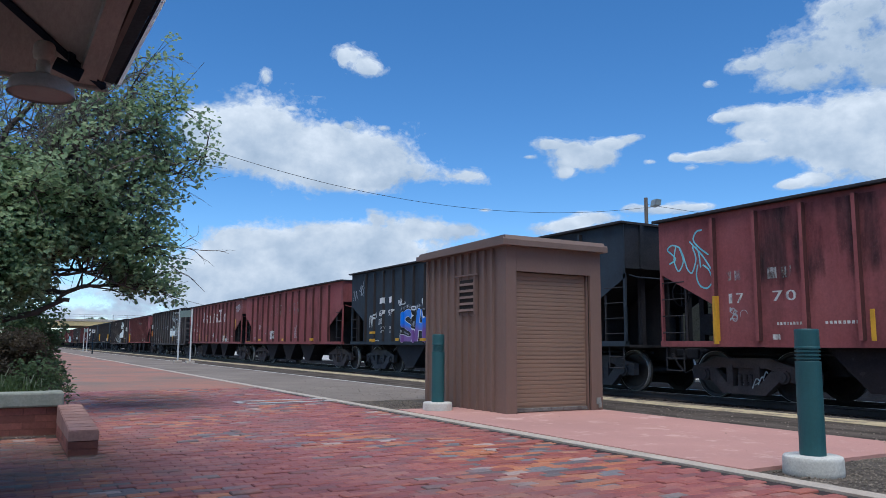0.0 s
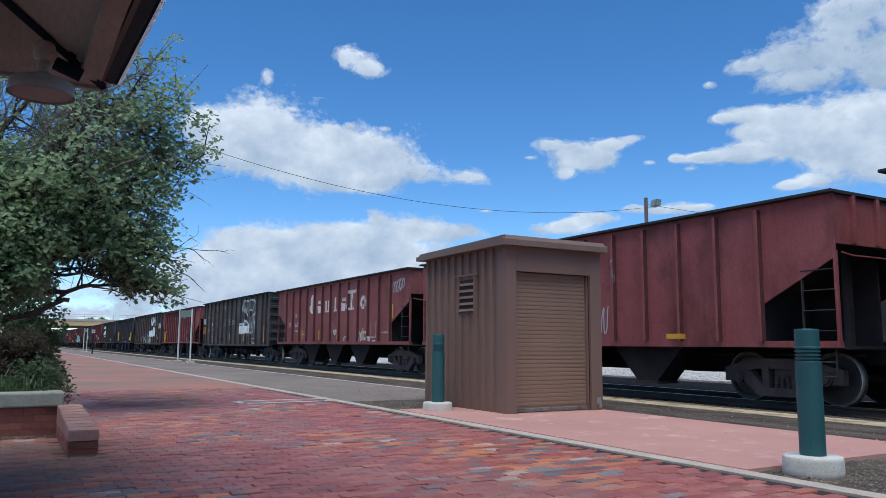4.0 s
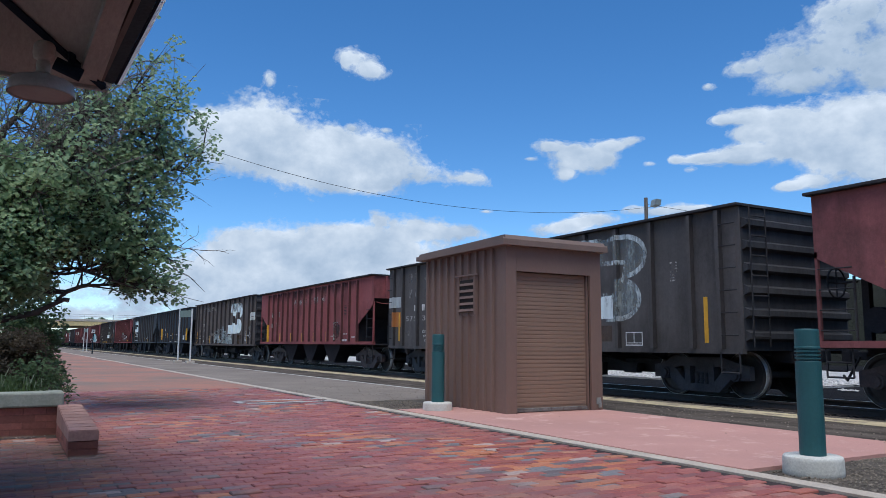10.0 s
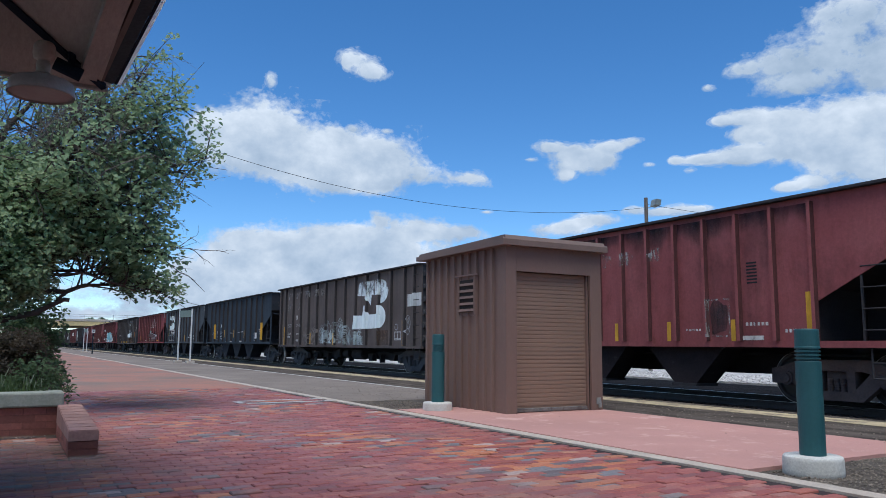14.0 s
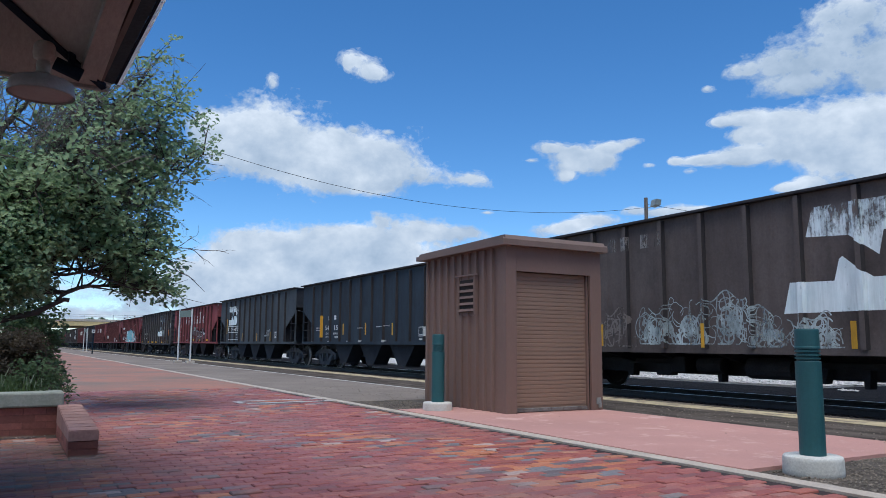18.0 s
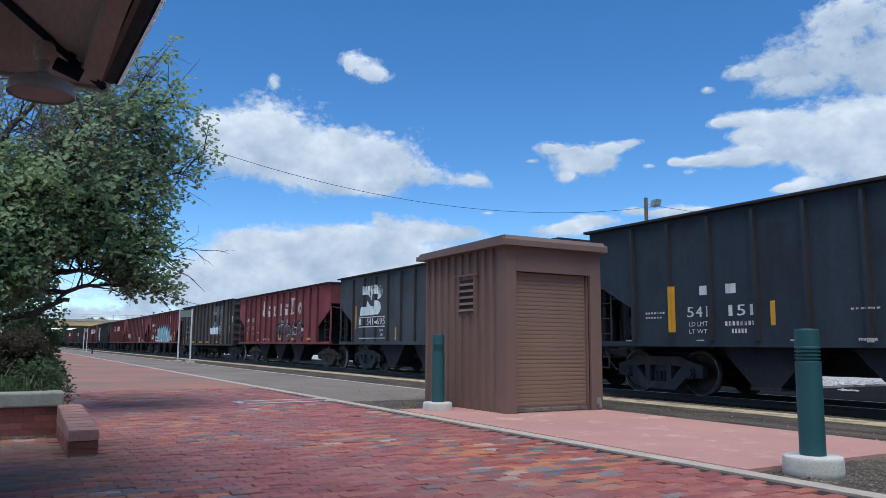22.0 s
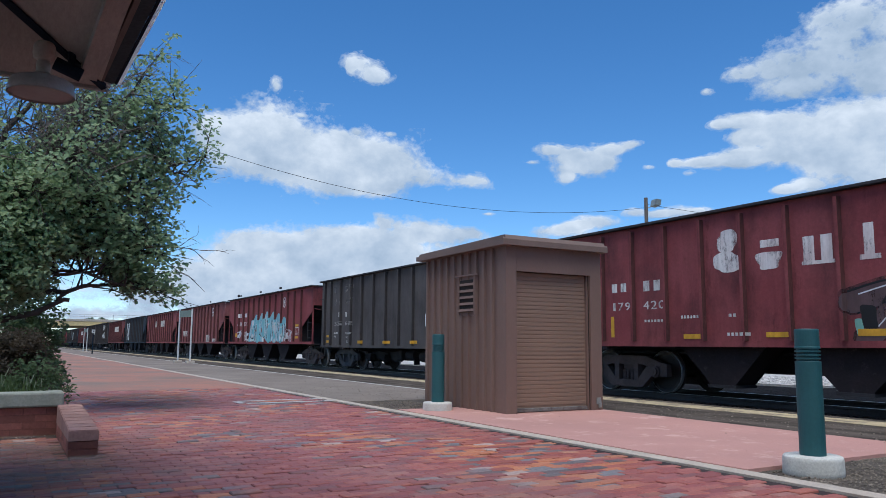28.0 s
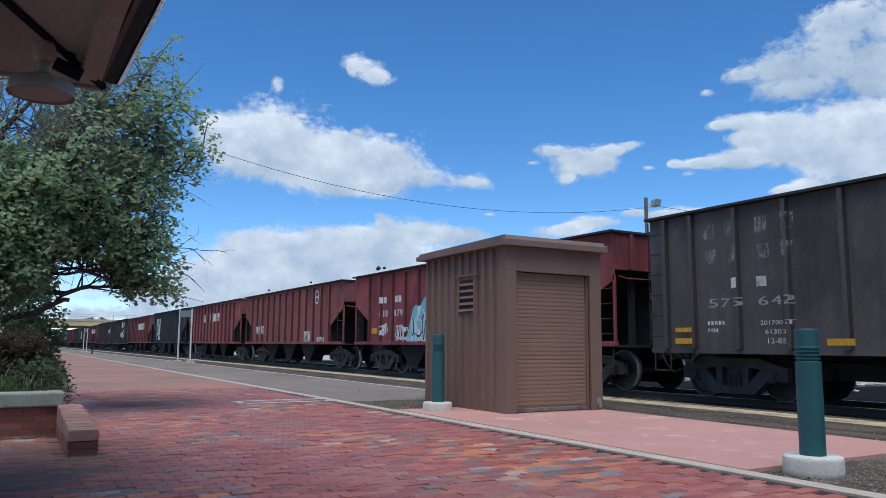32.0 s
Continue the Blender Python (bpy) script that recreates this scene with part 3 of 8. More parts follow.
for y in (RAIL_Y - 0.7525, RAIL_Y + 0.7525):
    bm = bmesh.new()
    prism(bm, [(y - 0.07, -0.17), (y + 0.07, -0.17), (y + 0.07, -0.155), (y + 0.012, -0.13), (y + 0.012, -0.045), (y + 0.036, -0.035), (y + 0.036, -0.006), (y + 0.028, 0), (y - 0.028, 0), (y - 0.036, -0.006), (y - 0.036, -0.035), (y - 0.012, -0.045), (y - 0.012, -0.13), (y - 0.07, -0.155)], "x", -330, 60)
    rail = thing("rail", "worn steel rail with a shiny head", "rail", "rails of the track", kind="structure", bm=bm, material=M["rail_steel"])
    part("running_surface", boxed(-330, 60, y - 0.03, y + 0.03, 0.0, 0.002), M["rail_bright"], rail, "polished steel running surface")
bm = bmesh.new()
for k in range(430):
    x = -212 + k * 0.56
    box(bm, x - 0.115, x + 0.115, RAIL_Y - 1.3, RAIL_Y + 1.3, -0.3, -0.145 + 0.01 * math.sin(k * 12.9))
thing("track_ties", "dark tarred wooden sleepers under the rails", "sleepers", kind="stuff", bm=bm, material=M["tie_wood"])

# ---- the brown equipment shed ----
SX0, SX1, SY0, SY1, SH = -11.6, -9.14, 6.34, 8.17, 2.47
shed = thing("equipment_shed", "small brown metal equipment shed with roll-up door", "shed", at=pose(0, 0, 0))
D0, D1, DH = 6.53, 7.95, 2.1
bm = boxed(SX0, SX1 - 0.002, SY0 + 0.03, SY0 + 0.06, 0.012, SH)
part("side_wall", bm, M["shed_wall"], shed)
part("side_wall", boxed(SX0, SX1 - 0.002, SY1 - 0.06, SY1 - 0.03, 0.012, SH), M["shed_wall"], shed)
part("back_wall", boxed(SX0 - 0.03, SX0 - 0.002, SY0 + 0.03, SY1 - 0.03, 0.012, SH), M["shed_wall"], shed)
part("front_panel", boxed(SX1 - 0.04, SX1, SY0, D0, 0.012, SH), M["shed_wall"], shed)
part("front_panel", boxed(SX1 - 0.04, SX1, D1, SY1, 0.012, SH), M["shed_wall"], shed)
part("door_header", boxed(SX1 - 0.04, SX1 + 0.001, D0 + 0.001, D1 - 0.001, DH, SH - 0.001), M["shed_wall"], shed)
for x in (SX1 - 0.25,):
    part("corner_trim", boxed(x, SX1 - 0.002, SY0 + 0.004, SY0 + 0.029, 0.012, SH, bevel=0.004), M["shed_wall"], shed)
rib_at = [SX0 + 0.05 + 0.225 * k for k in range(10)]
for x in rib_at:
    bm = bmesh.new()
    z0, z1 = 0.012, SH
    prism(bm, [(x - 0.036, SY0 + 0.029), (x - 0.024, SY0 - 0.012), (x + 0.024, SY0 - 0.012), (x + 0.036, SY0 + 0.029)], "z", z0, z1)
    part("wall_rib", bm, M["shed_wall"], shed)
# roof: a flat cap with a bevelled fascia, falling a little to the back
roof = bmesh.new()
ov = 0.13
prism(roof, [(SX0 - ov, SH - 0.01), (SX1 + ov, SH + 0.0), (SX1 + ov, SH + 0.085), (SX1 + ov - 0.04, SH + 0.15), (SX0 - ov + 0.04, SH + 0.11), (SX0 - ov, SH + 0.06)], "y", SY0 - ov, SY1 + 0.045)
bmesh.ops.bevel(roof, geom=[e for e in roof.edges if abs(e.verts[0].co.y - e.verts[1].co.y) < 0.01 and e.verts[0].co.z > SH + 0.1 and e.verts[1].co.z > SH + 0.1], offset=0.045, segments=2, affect="EDGES")
part("roof", roof, M["shed_roof"], shed)
door = part("roll_up_door", boxed(SX1 - 0.13, SX1 - 0.11, D0, D1, 0.06, DH), M["shed_door"], shed)
ND = 32
for k in range(ND):
    z = 0.1 + k * (DH - 0.1) / ND
    bm = bmesh.new()
    hgt = (DH - 0.1) / ND
    prism(bm, [(SX1 - 0.112, z), (SX1 - 0.104, z + hgt * 0.08), (SX1 - 0.102, z + hgt * 0.3), (SX1 - 0.102, z + hgt * 0.78), (SX1 - 0.104, z + hgt * 0.9), (SX1 - 0.112, z + hgt * 0.95)], "y", D0 + 0.03, D1 - 0.03)
    part("door_slat", bm, M["shed_door"], door)
part("bottom_bar", boxed(SX1 - 0.12, SX1 - 0.07, D0 + 0.03, D1 - 0.03, 0.02, 0.075, bevel=0.008), M["scuffed_steel"], door, "scuffed bare metal bottom bar")
for y in (D0, D1 - 0.03):
    part("door_track", boxed(SX1 - 0.13, SX1 - 0.06, y, y + 0.03, 0.02, DH), M["shed_wall"], shed)
# jamb in near black: the shade of the gap, put into its colour
part("door_jamb", boxed(SX1 - 0.128, SX1 - 0.042, D1 + 0.001, D1 + 0.02, 0.02, DH), M["gap_shade"], shed)
part("interior_floor", boxed(SX0, SX1 - 0.14, SY0 + 0.07, SY1 - 0.07, 0.013, 0.02), M["concrete"], shed)
hasp = bmesh.new()
box(hasp, SX1, SX1 + 0.02, 8.04, 8.12, 0.1, 0.2, bevel=0.005)
part("hasp", hasp, M["galvanised"], shed, "small rusty steel hasp")
lock = bmesh.new()
box(lock, SX1 + 0.02, SX1 + 0.05, 8.06, 8.11, 0.05, 0.12, bevel=0.006)
tube(lock, [(SX1 + 0.035, 8.065, 0.12), (SX1 + 0.035, 8.07, 0.17), (SX1 + 0.035, 8.085, 0.18), (SX1 + 0.035, 8.1, 0.17), (SX1 + 0.035, 8.105, 0.12)], [0.006] * 5)
part("padlock", lock, M["galvanised"], shed)
# louvred vent in the side wall
vent = part("vent", boxed(-10.5, -9.93, SY0 + 0.005, SY0 + 0.028, 1.46, 2.09), M["shed_wall"], shed)
# solid near-black plate standing in for the shade behind the louvres
part("vent_hollow", boxed(-10.43, -10.0, SY0 - 0.016, SY0 + 0.004, 1.52, 2.03), M["gap_shade"], vent)
part("vent_hood", boxed(-10.56, -9.88, SY0 - 0.035, SY0 + 0.004, 2.09, 2.115), M["shed_wall"], vent)
for k in range(5):
    z = 1.53 + k * 0.102
    bm = bmesh.new()
    prism(bm, [(SY0 - 0.012, z + 0.048), (SY0 - 0.04, z), (SY0 - 0.034, z - 0.004), (SY0 - 0.006, z + 0.044)], "x", -10.43, -10.0)
    part("louvre", bm, M["shed_wall"], vent)
for x in (-10.45, -9.98):
    part("vent_frame", boxed(x - 0.02, x + 0.02, SY0 - 0.03, SY0 + 0.004, 1.48, 2.09), M["shed_wall"], vent)


# ---- bollards ----
def bollard(x, y, base_r, post_r, top):
    b = thing("bollard", "dark teal steel bollard on a round concrete base", "bollard", "platform bollards", at=pose(x, y, 0))
    bm = bmesh.new()
    lathe(bm, [(base_r * 1.02, -0.05), (base_r * 1.01, 0.02), (base_r, 0.1), (base_r * 0.985, 0.122), (base_r * 0.95, 0.132), (post_r * 0.5, 0.134)], 40)
    for v in bm.verts:
        a = math.atan2(v.co.y, v.co.x)
        v.co.x, v.co.y = v.co.x * (1 + 0.02 * math.sin(3 * a + x)), v.co.y * (1 + 0.02 * math.sin(5 * a + y))
    part("base", bm, M["footing_concrete"], b, "rough grey concrete footing", True)
    bm = bmesh.new()
    prof = [(post_r, 0.12), (post_r, top - 0.266)]
    z = top - 0.266
    for k in range(4):
        prof += [(post_r * 0.985, z + 0.002), (post_r * 0.84, z + 0.004), (post_r * 0.84, z + 0.016), (post_r * 0.985, z + 0.018), (post_r * 0.985, z + 0.029)]
        z += 0.029
    prof += [(post_r * 0.95, z + 0.01), (post_r * 0.95, top - 0.012), (post_r * 0.9, top), (0.001, top + 0.004)]
    lathe(bm, prof, 32)
    part("post", bm, M["teal_paint"], b)
    return b


bollard(-3.93, 5.74, 0.228, 0.1, 1.15)
bollard(-10.2, 5.8, 0.225, 0.099, 1.16)


# ---- the coal train ----
MESHES = {}
NEAR = -1.6


def cached(key, fn, material, smooth=False):
    if key not in MESHES:
        bm = bmesh.new()
        fn(bm)
        MESHES[key] = finish(key[0], bm, material, smooth)
    return MESHES[key]


def side_frame(bm, y0, y1):
    """Cast side frame of a truck: arched top, sloping tension arms, open windows, journal ends."""
    prism(bm, [(-1.0, 0.66), (-0.6, 0.79), (0.6, 0.79), (1.0, 0.66), (1.2, 0.62), (1.2, 0.36), (1.0, 0.36), (0.92, 0.5), (0.5, 0.6), (-0.5, 0.6), (-0.92, 0.5), (-1.0, 0.36), (-1.2, 0.36), (-1.2, 0.62)], "y", y0, y1)
    prism(bm, [(-0.95, 0.52), (-0.62, 0.56), (-0.32, 0.26), (0.32, 0.26), (0.62, 0.56), (0.95, 0.52), (0.48, 0.11), (-0.48, 0.11)], "y", y0 + 0.01, y1 - 0.01)
    for s in (-1, 1):
        box(bm, s * 0.3 - 0.07, s * 0.3 + 0.07, y0 + 0.012, y1 - 0.012, 0.2, 0.65)


def spring(bm, x, y):
    """A stout coil spring, turned as one rippled column."""
    prof = [(0.03, 0.2)]
    for k in range(6):
        z = 0.207 + k * 0.045
        prof += [(0.052, z), (0.052, z + 0.026), (0.04, z + 0.03), (0.04, z + 0.041)]
    lathe(bm, prof + [(0.03, 0.48)], 10, (x, y))


def wheelset(bm):
    """Two flanged wheels on an axle along Y, about its own centre."""
    for s in (-1, 1):
        prof = [(0.05, 0.80), (0.1, 0.80), (0.12, 0.765), (0.36, 0.74), (0.39, 0.775), (0.44, 0.775), (0.452, 0.765), (0.457, 0.70), (0.485, 0.675), (0.48, 0.655), (0.39, 0.655), (0.36, 0.69), (0.12, 0.68), (0.1, 0.64), (0.05, 0.64)]
        seg, rings = 36, []
        for r, h in prof:
            rings.append([bm.verts.new((r * math.cos(2 * math.pi * k / seg), s * h, r * math.sin(2 * math.pi * k / seg))) for k in range(seg)])
        for a, b in zip(rings, rings[1:]):
            for k in range(seg):
                bm.faces.new((a[k], a[(k + 1) % seg], b[(k + 1) % seg], b[k]))
    rod(bm, (0, -1.02, 0), (0, 1.02, 0), 0.075, 14)
    for s in (-1, 1):
        for k in range(3):
            a = 2 * math.pi * k / 3
            rod(bm, (0.055 * math.cos(a), s * 1.01, 0.055 * math.sin(a)), (0.055 * math.cos(a), s * 1.035, 0.055 * math.sin(a)), 0.018, 6)


def tread(bm, side):
    for s in (side,):
        seg = 36
        rings = [[bm.verts.new((r * math.cos(2 * math.pi * k / seg), s * h, r * math.sin(2 * math.pi * k / seg))) for k in range(seg)] for r, h in ((0.444, 0.7775), (0.4535, 0.7765), (0.4595, 0.766), (0.4595, 0.70))]
        for a, b in zip(rings, rings[1:]):
            for k in range(seg):
                bm.faces.new((a[k], a[(k + 1) % seg], b[(k + 1) % seg], b[k]))


WHEELS = []


def running_gear(car, half, keyed, iron="truck_iron"):
    """Two trucks with frames, springs and wheelsets, couplers, centre sill and brake gear."""
    for s in (-1, 1):
        xc = s * (half - 1.52)
        truck = part("truck", cached(("bolster", iron), lambda bm: box(bm, -0.2, 0.2, -0.98, 0.98, 0.36, 0.62, bevel=0.03), M[iron]), None, car)
        truck.location.x = xc
        for y in (-1, 1):
            f = part("side_frame", cached(("side_frame", y, iron), lambda bm: side_frame(bm, y * 0.93, y * 1.07), M[iron]), None, truck)
            for xs in (-0.12, 0.0, 0.12):
                part("spring", cached(("spring", xs, y, iron), lambda bm: spring(bm, xs, y * 1.0), M[iron]), None, truck)
            for e in (-1, 1):
                part("journal_box", cached(("journal", y, e, iron), lambda bm: (rod(bm, (e * 0.89, y * 0.9, 0.457), (e * 0.89, y * 1.11, 0.457), 0.125, 18), rod(bm, (e * 0.89, y * 1.1, 0.457), (e * 0.89, y * 1.15, 0.457), 0.085, 12), box(bm, e * 0.89 - 0.15, e * 0.89 + 0.15, y * 0.92, y * 1.08, 0.55, 0.62, bevel=0.02)), M[iron]), None, truck)
        part("brake_beam", cached(("brake_beam",), lambda bm: [box(bm, e * 0.36 - 0.04, e * 0.36 + 0.04, -0.8, 0.8, 0.3, 0.38) for e in (-1, 1)], M["under_iron"]), None, truck)
        for e in (-1, 1):
            w = part("wheelset", cached(("wheelset",), wheelset, M["wheel_iron"], False), None, car)
            for y in (-1, 1):
                part("wheel_rim", cached(("tread", y), lambda bm: tread(bm, y), M["wheel_tread"], True), None, w, "shiny worn steel rim")
            w.location = (xc + e * 0.89, 0, 0.457)
            if keyed:
                WHEELS.append(w)
        x = s * half
        part("coupler", cached(("coupler", s, half), lambda bm: (box(bm, min(x - s * 0.1, x + s * 0.42), max(x - s * 0.1, x + s * 0.42), -0.08, 0.08, 0.78, 0.93, bevel=0.02), box(bm, min(x + s * 0.36, x + s * 0.56), max(x + s * 0.36, x + s * 0.56), -0.15, 0.13, 0.72, 0.97, bevel=0.04)), M["under_iron"]), None, car)
        part("air_hose", cached(("hose", s, half), lambda bm: tube(bm, [(x + s * 0.1, -0.3, 0.85), (x + s * 0.25, -0.3, 0.6), (x + s * 0.4, -0.24, 0.42), (x + s * 0.52, -0.15, 0.5)], [0.025] * 4), M["under_iron"]), None, car)
    part("centre_sill", cached(("centre_sill", half), lambda bm: (box(bm, -half, half, -0.25, 0.25, 0.7, 1.02), box(bm, -half + 2.7, half - 2.7, -0.24, 0.24, 0.48, 0.7)), M["under_iron"]), None, car)
    part("brake_pipe", cached(("brake_pipe", half), lambda bm: rod(bm, (-half + 0.2, -0.6, 0.86), (half - 0.2, -0.6, 0.86), 0.03), M["under_iron"]), None, car)


def ladder(bm, axis, p0, p1, fixed, z0, z1, n, r=0.016):
    """Grab irons between two stiles. axis x: along the side at y = fixed; axis y: across the end at x = fixed."""
    def at(p, z, off=0.0):
        return (p, fixed, z) if axis == "x" else (fixed, p, z)
    for k in range(n):
        z = z0 + (z1 - z0) * (k + 0.5) / n
        rod(bm, at(p0, z), at(p1, z), r, 6)


# darker colours for the rib flanks, standing in for their shade
M["rib_shade"] = surface("rib_shade", (0.066, 0.058, 0.057), (0.045, 0.041, 0.042), 0.9, 1.2, 25, 0.4, stretch=(1, 1, 0.3), spots=(0.62, (0.095, 0.07, 0.062)), specular=0.05)
M["rib_shade_red"] = surface("rib_shade_red", (0.125, 0.052, 0.05), (0.08, 0.04, 0.04), 0.9, 1.2, 25, 0.4, stretch=(1, 1, 0.3), spots=(0.6, (0.17, 0.07, 0.062)), specular=0.05)


def shaded_flanks(me, paint):
    """Gives a rib's flanks a darker material: their shade, put into colour."""
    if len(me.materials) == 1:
        me.materials.append(M["rib_shade_red" if paint.startswith("red") else "rib_shade"])
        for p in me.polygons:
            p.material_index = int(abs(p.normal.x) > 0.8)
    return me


def hopper_ribs(half, pitch):
    first = -half + 1.42
    n = round((2 * half - 2.84) / pitch)
    step = (2 * half - 2.84) / n
    return [first + k * step for k in range(n + 1)]


def hopper_car(paint, label, half=7.05, pitch=0.94, top=3.62, keyed=True, chutes=3):
    mat = PAINT[paint]
    key = (paint, half, pitch, top)
    # black cars take a darker even colour on their ends
    end_mat = M["chute_dark"] if paint.startswith("black") else mat
    car = thing("hopper_car", label, "rail car", "cars of the coal train")
    cut, zs, z0 = 1.40, 1.76, 1.03
    ze = 2.48

    def sheet(bm, y0, y1):
        prism(bm, [(-half, top), (half, top), (half, ze), (half - cut, zs), (half - cut, z0), (-half + cut, z0), (-half + cut, zs), (-half, ze)], "y", y0, y1)
    for s in (-1, 1):
        part("side_sheet", cached(("side_sheet", s) + key, lambda bm: sheet(bm, s * 1.57, s * 1.6), mat), None, car)
        part("top_chord", cached(("top_chord", s) + key, lambda bm: box(bm, -half - 0.08, half + 0.06, s * 1.55, s * 1.725, top - 0.005, top + 0.05, bevel=0.01), M["under_iron"]), None, car)
        part("side_sill", cached(("side_sill", s) + key, lambda bm: box(bm, -half, half, s * 1.5, s * 1.625, z0 - 0.035, z0 + 0.075), mat), None, car)
        for k, x in enumerate(hopper_ribs(half, pitch)):
            hx = 0.032
            r = part("side_rib", shaded_flanks(cached(("side_rib", s) + key, lambda bm: prism(bm, [(-0.042, s * 1.602), (-hx, s * 1.695), (hx, s * 1.695), (0.042, s * 1.602)], "z", z0 + 0.08, top - 0.09), mat), paint), None, car)
            r.location.x = x
    for s in (-1, 1):
        x = s * half
        part("slope_sheet", cached(("slope_sheet", s) + key, lambda bm: prism(bm, [(x - s * 0.02, 2.75), (x - s * 3.4, 0.95), (x - s * 3.45, 0.98), (x - s * 0.04, 2.79)], "y", -1.56, 1.56), M["recess_shade"]), None, car)
        part("end_sheet", cached(("end_sheet", s) + key, lambda bm: box(bm, min(x, x - s * 0.03), max(x, x - s * 0.03), -1.56, 1.56, 2.7, top), end_mat), None, car)
        part("end_chord", cached(("end_chord", s) + key, lambda bm: box(bm, min(x - s * 0.05, x + s * 0.06), max(x - s * 0.05, x + s * 0.06), -1.55, 1.55, top - 0.006, top + 0.045), M["under_iron"]), None, car)
        part("end_platform", cached(("end_platform", s) + key, lambda bm: box(bm, min(x, x - s * 1.4), max(x, x - s * 1.4), -1.5, 1.5, 0.97, 1.03), M["under_iron"]), None, car)
        for y in (-1.57, 1.57):
            part("corner_post", cached(("corner_post", s, y) + key, lambda bm: box(bm, min(x, x - s * 0.05), max(x, x - s * 0.05), y - 0.03, y + 0.03, 1.05, ze + 0.1), mat), None, car)
            part("side_post", cached(("side_post", s, y) + key, lambda bm: box(bm, min(x - s * 0.63, x - s * 0.66), max(x - s * 0.63, x - s * 0.66), y - 0.02, y + 0.02, 1.05, 2.14), M["under_iron"]), None, car)
            for q in range(4):
                zq = 1.27 + 0.3375 * q
                part("ladder_rung", cached(("ladder_rung", s, y, q) + key, lambda bm: rod(bm, (x - s * 0.05, y * 1.02, zq), (x - s * 0.64, y * 1.02, zq), 0.011, 6), M["under_iron"]), None, car)
            part("step_ladder", cached(("step", s, y) + key, lambda bm: (rod(bm, (x - s * 0.1, y, 1.0), (x - s * 0.1, y, 0.52), 0.016, 6), rod(bm, (x - s * 0.55, y, 1.0), (x - s * 0.55, y, 0.52), 0.016, 6), rod(bm, (x - s * 0.1, y, 0.52), (x - s * 0.55, y, 0.52), 0.016, 6), rod(bm, (x - s * 0.1, y, 0.76), (x - s * 0.55, y, 0.76), 0.016, 6)), M["under_iron"]), None, car)
        # webs added to close the bright view through the open end
        part("bolster_web", cached(("bolster_web", s) + key, lambda bm: box(bm, min(x - s * 1.5, x - s * 1.56), max(x - s * 1.5, x - s * 1.56), -1.54, 1.54, 1.0, 2.0), M["recess_shade"]), None, car)
        part("centre_web", cached(("centre_web", s) + key, lambda bm: prism(bm, [(x - s * 0.25, 1.0), (x - s * 0.25, 2.6), (x - s * 1.5, 1.96), (x - s * 1.5, 1.0)], "y", -0.03, 0.03), M["recess_shade"]), None, car)
        for y in (-0.75, 0.75):
            part("end_brace", cached(("end_brace", s, y) + key, lambda bm: box(bm, min(x - s * 0.3, x - s * 0.42), max(x - s * 0.3, x - s * 0.42), y - 0.06, y + 0.06, 1.03, 2.6), M["recess_shade"]), None, car)
        for y in (-1.1, -0.4, 0.4, 1.1):
            part("end_rib", cached(("end_rib", s, y) + key, lambda bm: box(bm, min(x, x + s * 0.06), max(x, x + s * 0.06), y - 0.05, y + 0.05, 2.72, top - 0.01), end_mat), None, car)
        part("end_handrail", cached(("end_handrail", s) + key, lambda bm: tube(bm, [(x + s * 0.05, -1.5, 2.55), (x + s * 0.1, -1.3, 2.5), (x + s * 0.1, 1.3, 2.5), (x + s * 0.05, 1.5, 2.55)], [0.016] * 4), mat), None, car)
    part("air_tank", cached(("air_tank", half), lambda bm: rod(bm, (-half + 0.55, -0.85, 1.45), (-half + 0.55, 0.35, 1.45), 0.22, 16), M["under_iron"], False), None, car)
    part("brake_wheel", cached(("brake_wheel", half), lambda bm: (tube(bm, [(-half - 0.08, -0.9 + 0.26 * math.cos(a * math.pi / 8), 2.1 + 0.26 * math.sin(a * math.pi / 8)) for a in range(17)], [0.017] * 17), rod(bm, (-half - 0.08, -1.16, 2.1), (-half - 0.08, -0.64, 2.1), 0.012), rod(bm, (-half - 0.08, -0.9, 1.84), (-half - 0.08, -0.9, 2.36), 0.012), rod(bm, (-half - 0.1, -0.9, 2.1), (-half + 0.3, -0.9, 2.1), 0.02)), M["under_iron"]), None, car)
    # hopper chutes hanging under the body
    span = 2 * half - 6.3
    for k in range(chutes):
        xc = -span / 2 + span * (k + 0.5) / chutes
        w = span / chutes * 0.5
        for s in (-1, 1):
            low, inner = (0.27, 0.85) if s < 0 else (0.5, 0.28)
            part("hopper_chute", cached(("chute", k, s) + key, lambda bm: prism(bm, [(xc - w * 0.76, 1.0), (xc + w * 0.76, 1.0), (xc + w * 0.3, low + 0.12), (xc + 0.27, low), (xc - 0.27, low), (xc - w * 0.3, low + 0.12)], "y", min(s * inner, s * 1.42), max(s * inner, s * 1.42)), M["chute_red_shaded" if paint.startswith("red") else "chute_dark"]), None, car)
            part("chute_gate", cached(("gate", k, s) + key, lambda bm: box(bm, xc - 0.32, xc + 0.32, min(s * inner, s * 1.45), max(s * inner, s * 1.45), low - 0.045, low + 0.01), M["under_iron"]), None, car)
    part("body_floor", cached(("body_floor",) + key, lambda bm: box(bm, -half + 3.2, half - 3.2, -1.56, 1.56, 1.0, 1.06), mat), None, car)
    running_gear(car, half, keyed, "truck_iron" if paint.startswith("red") else "truck_dark")
    return car


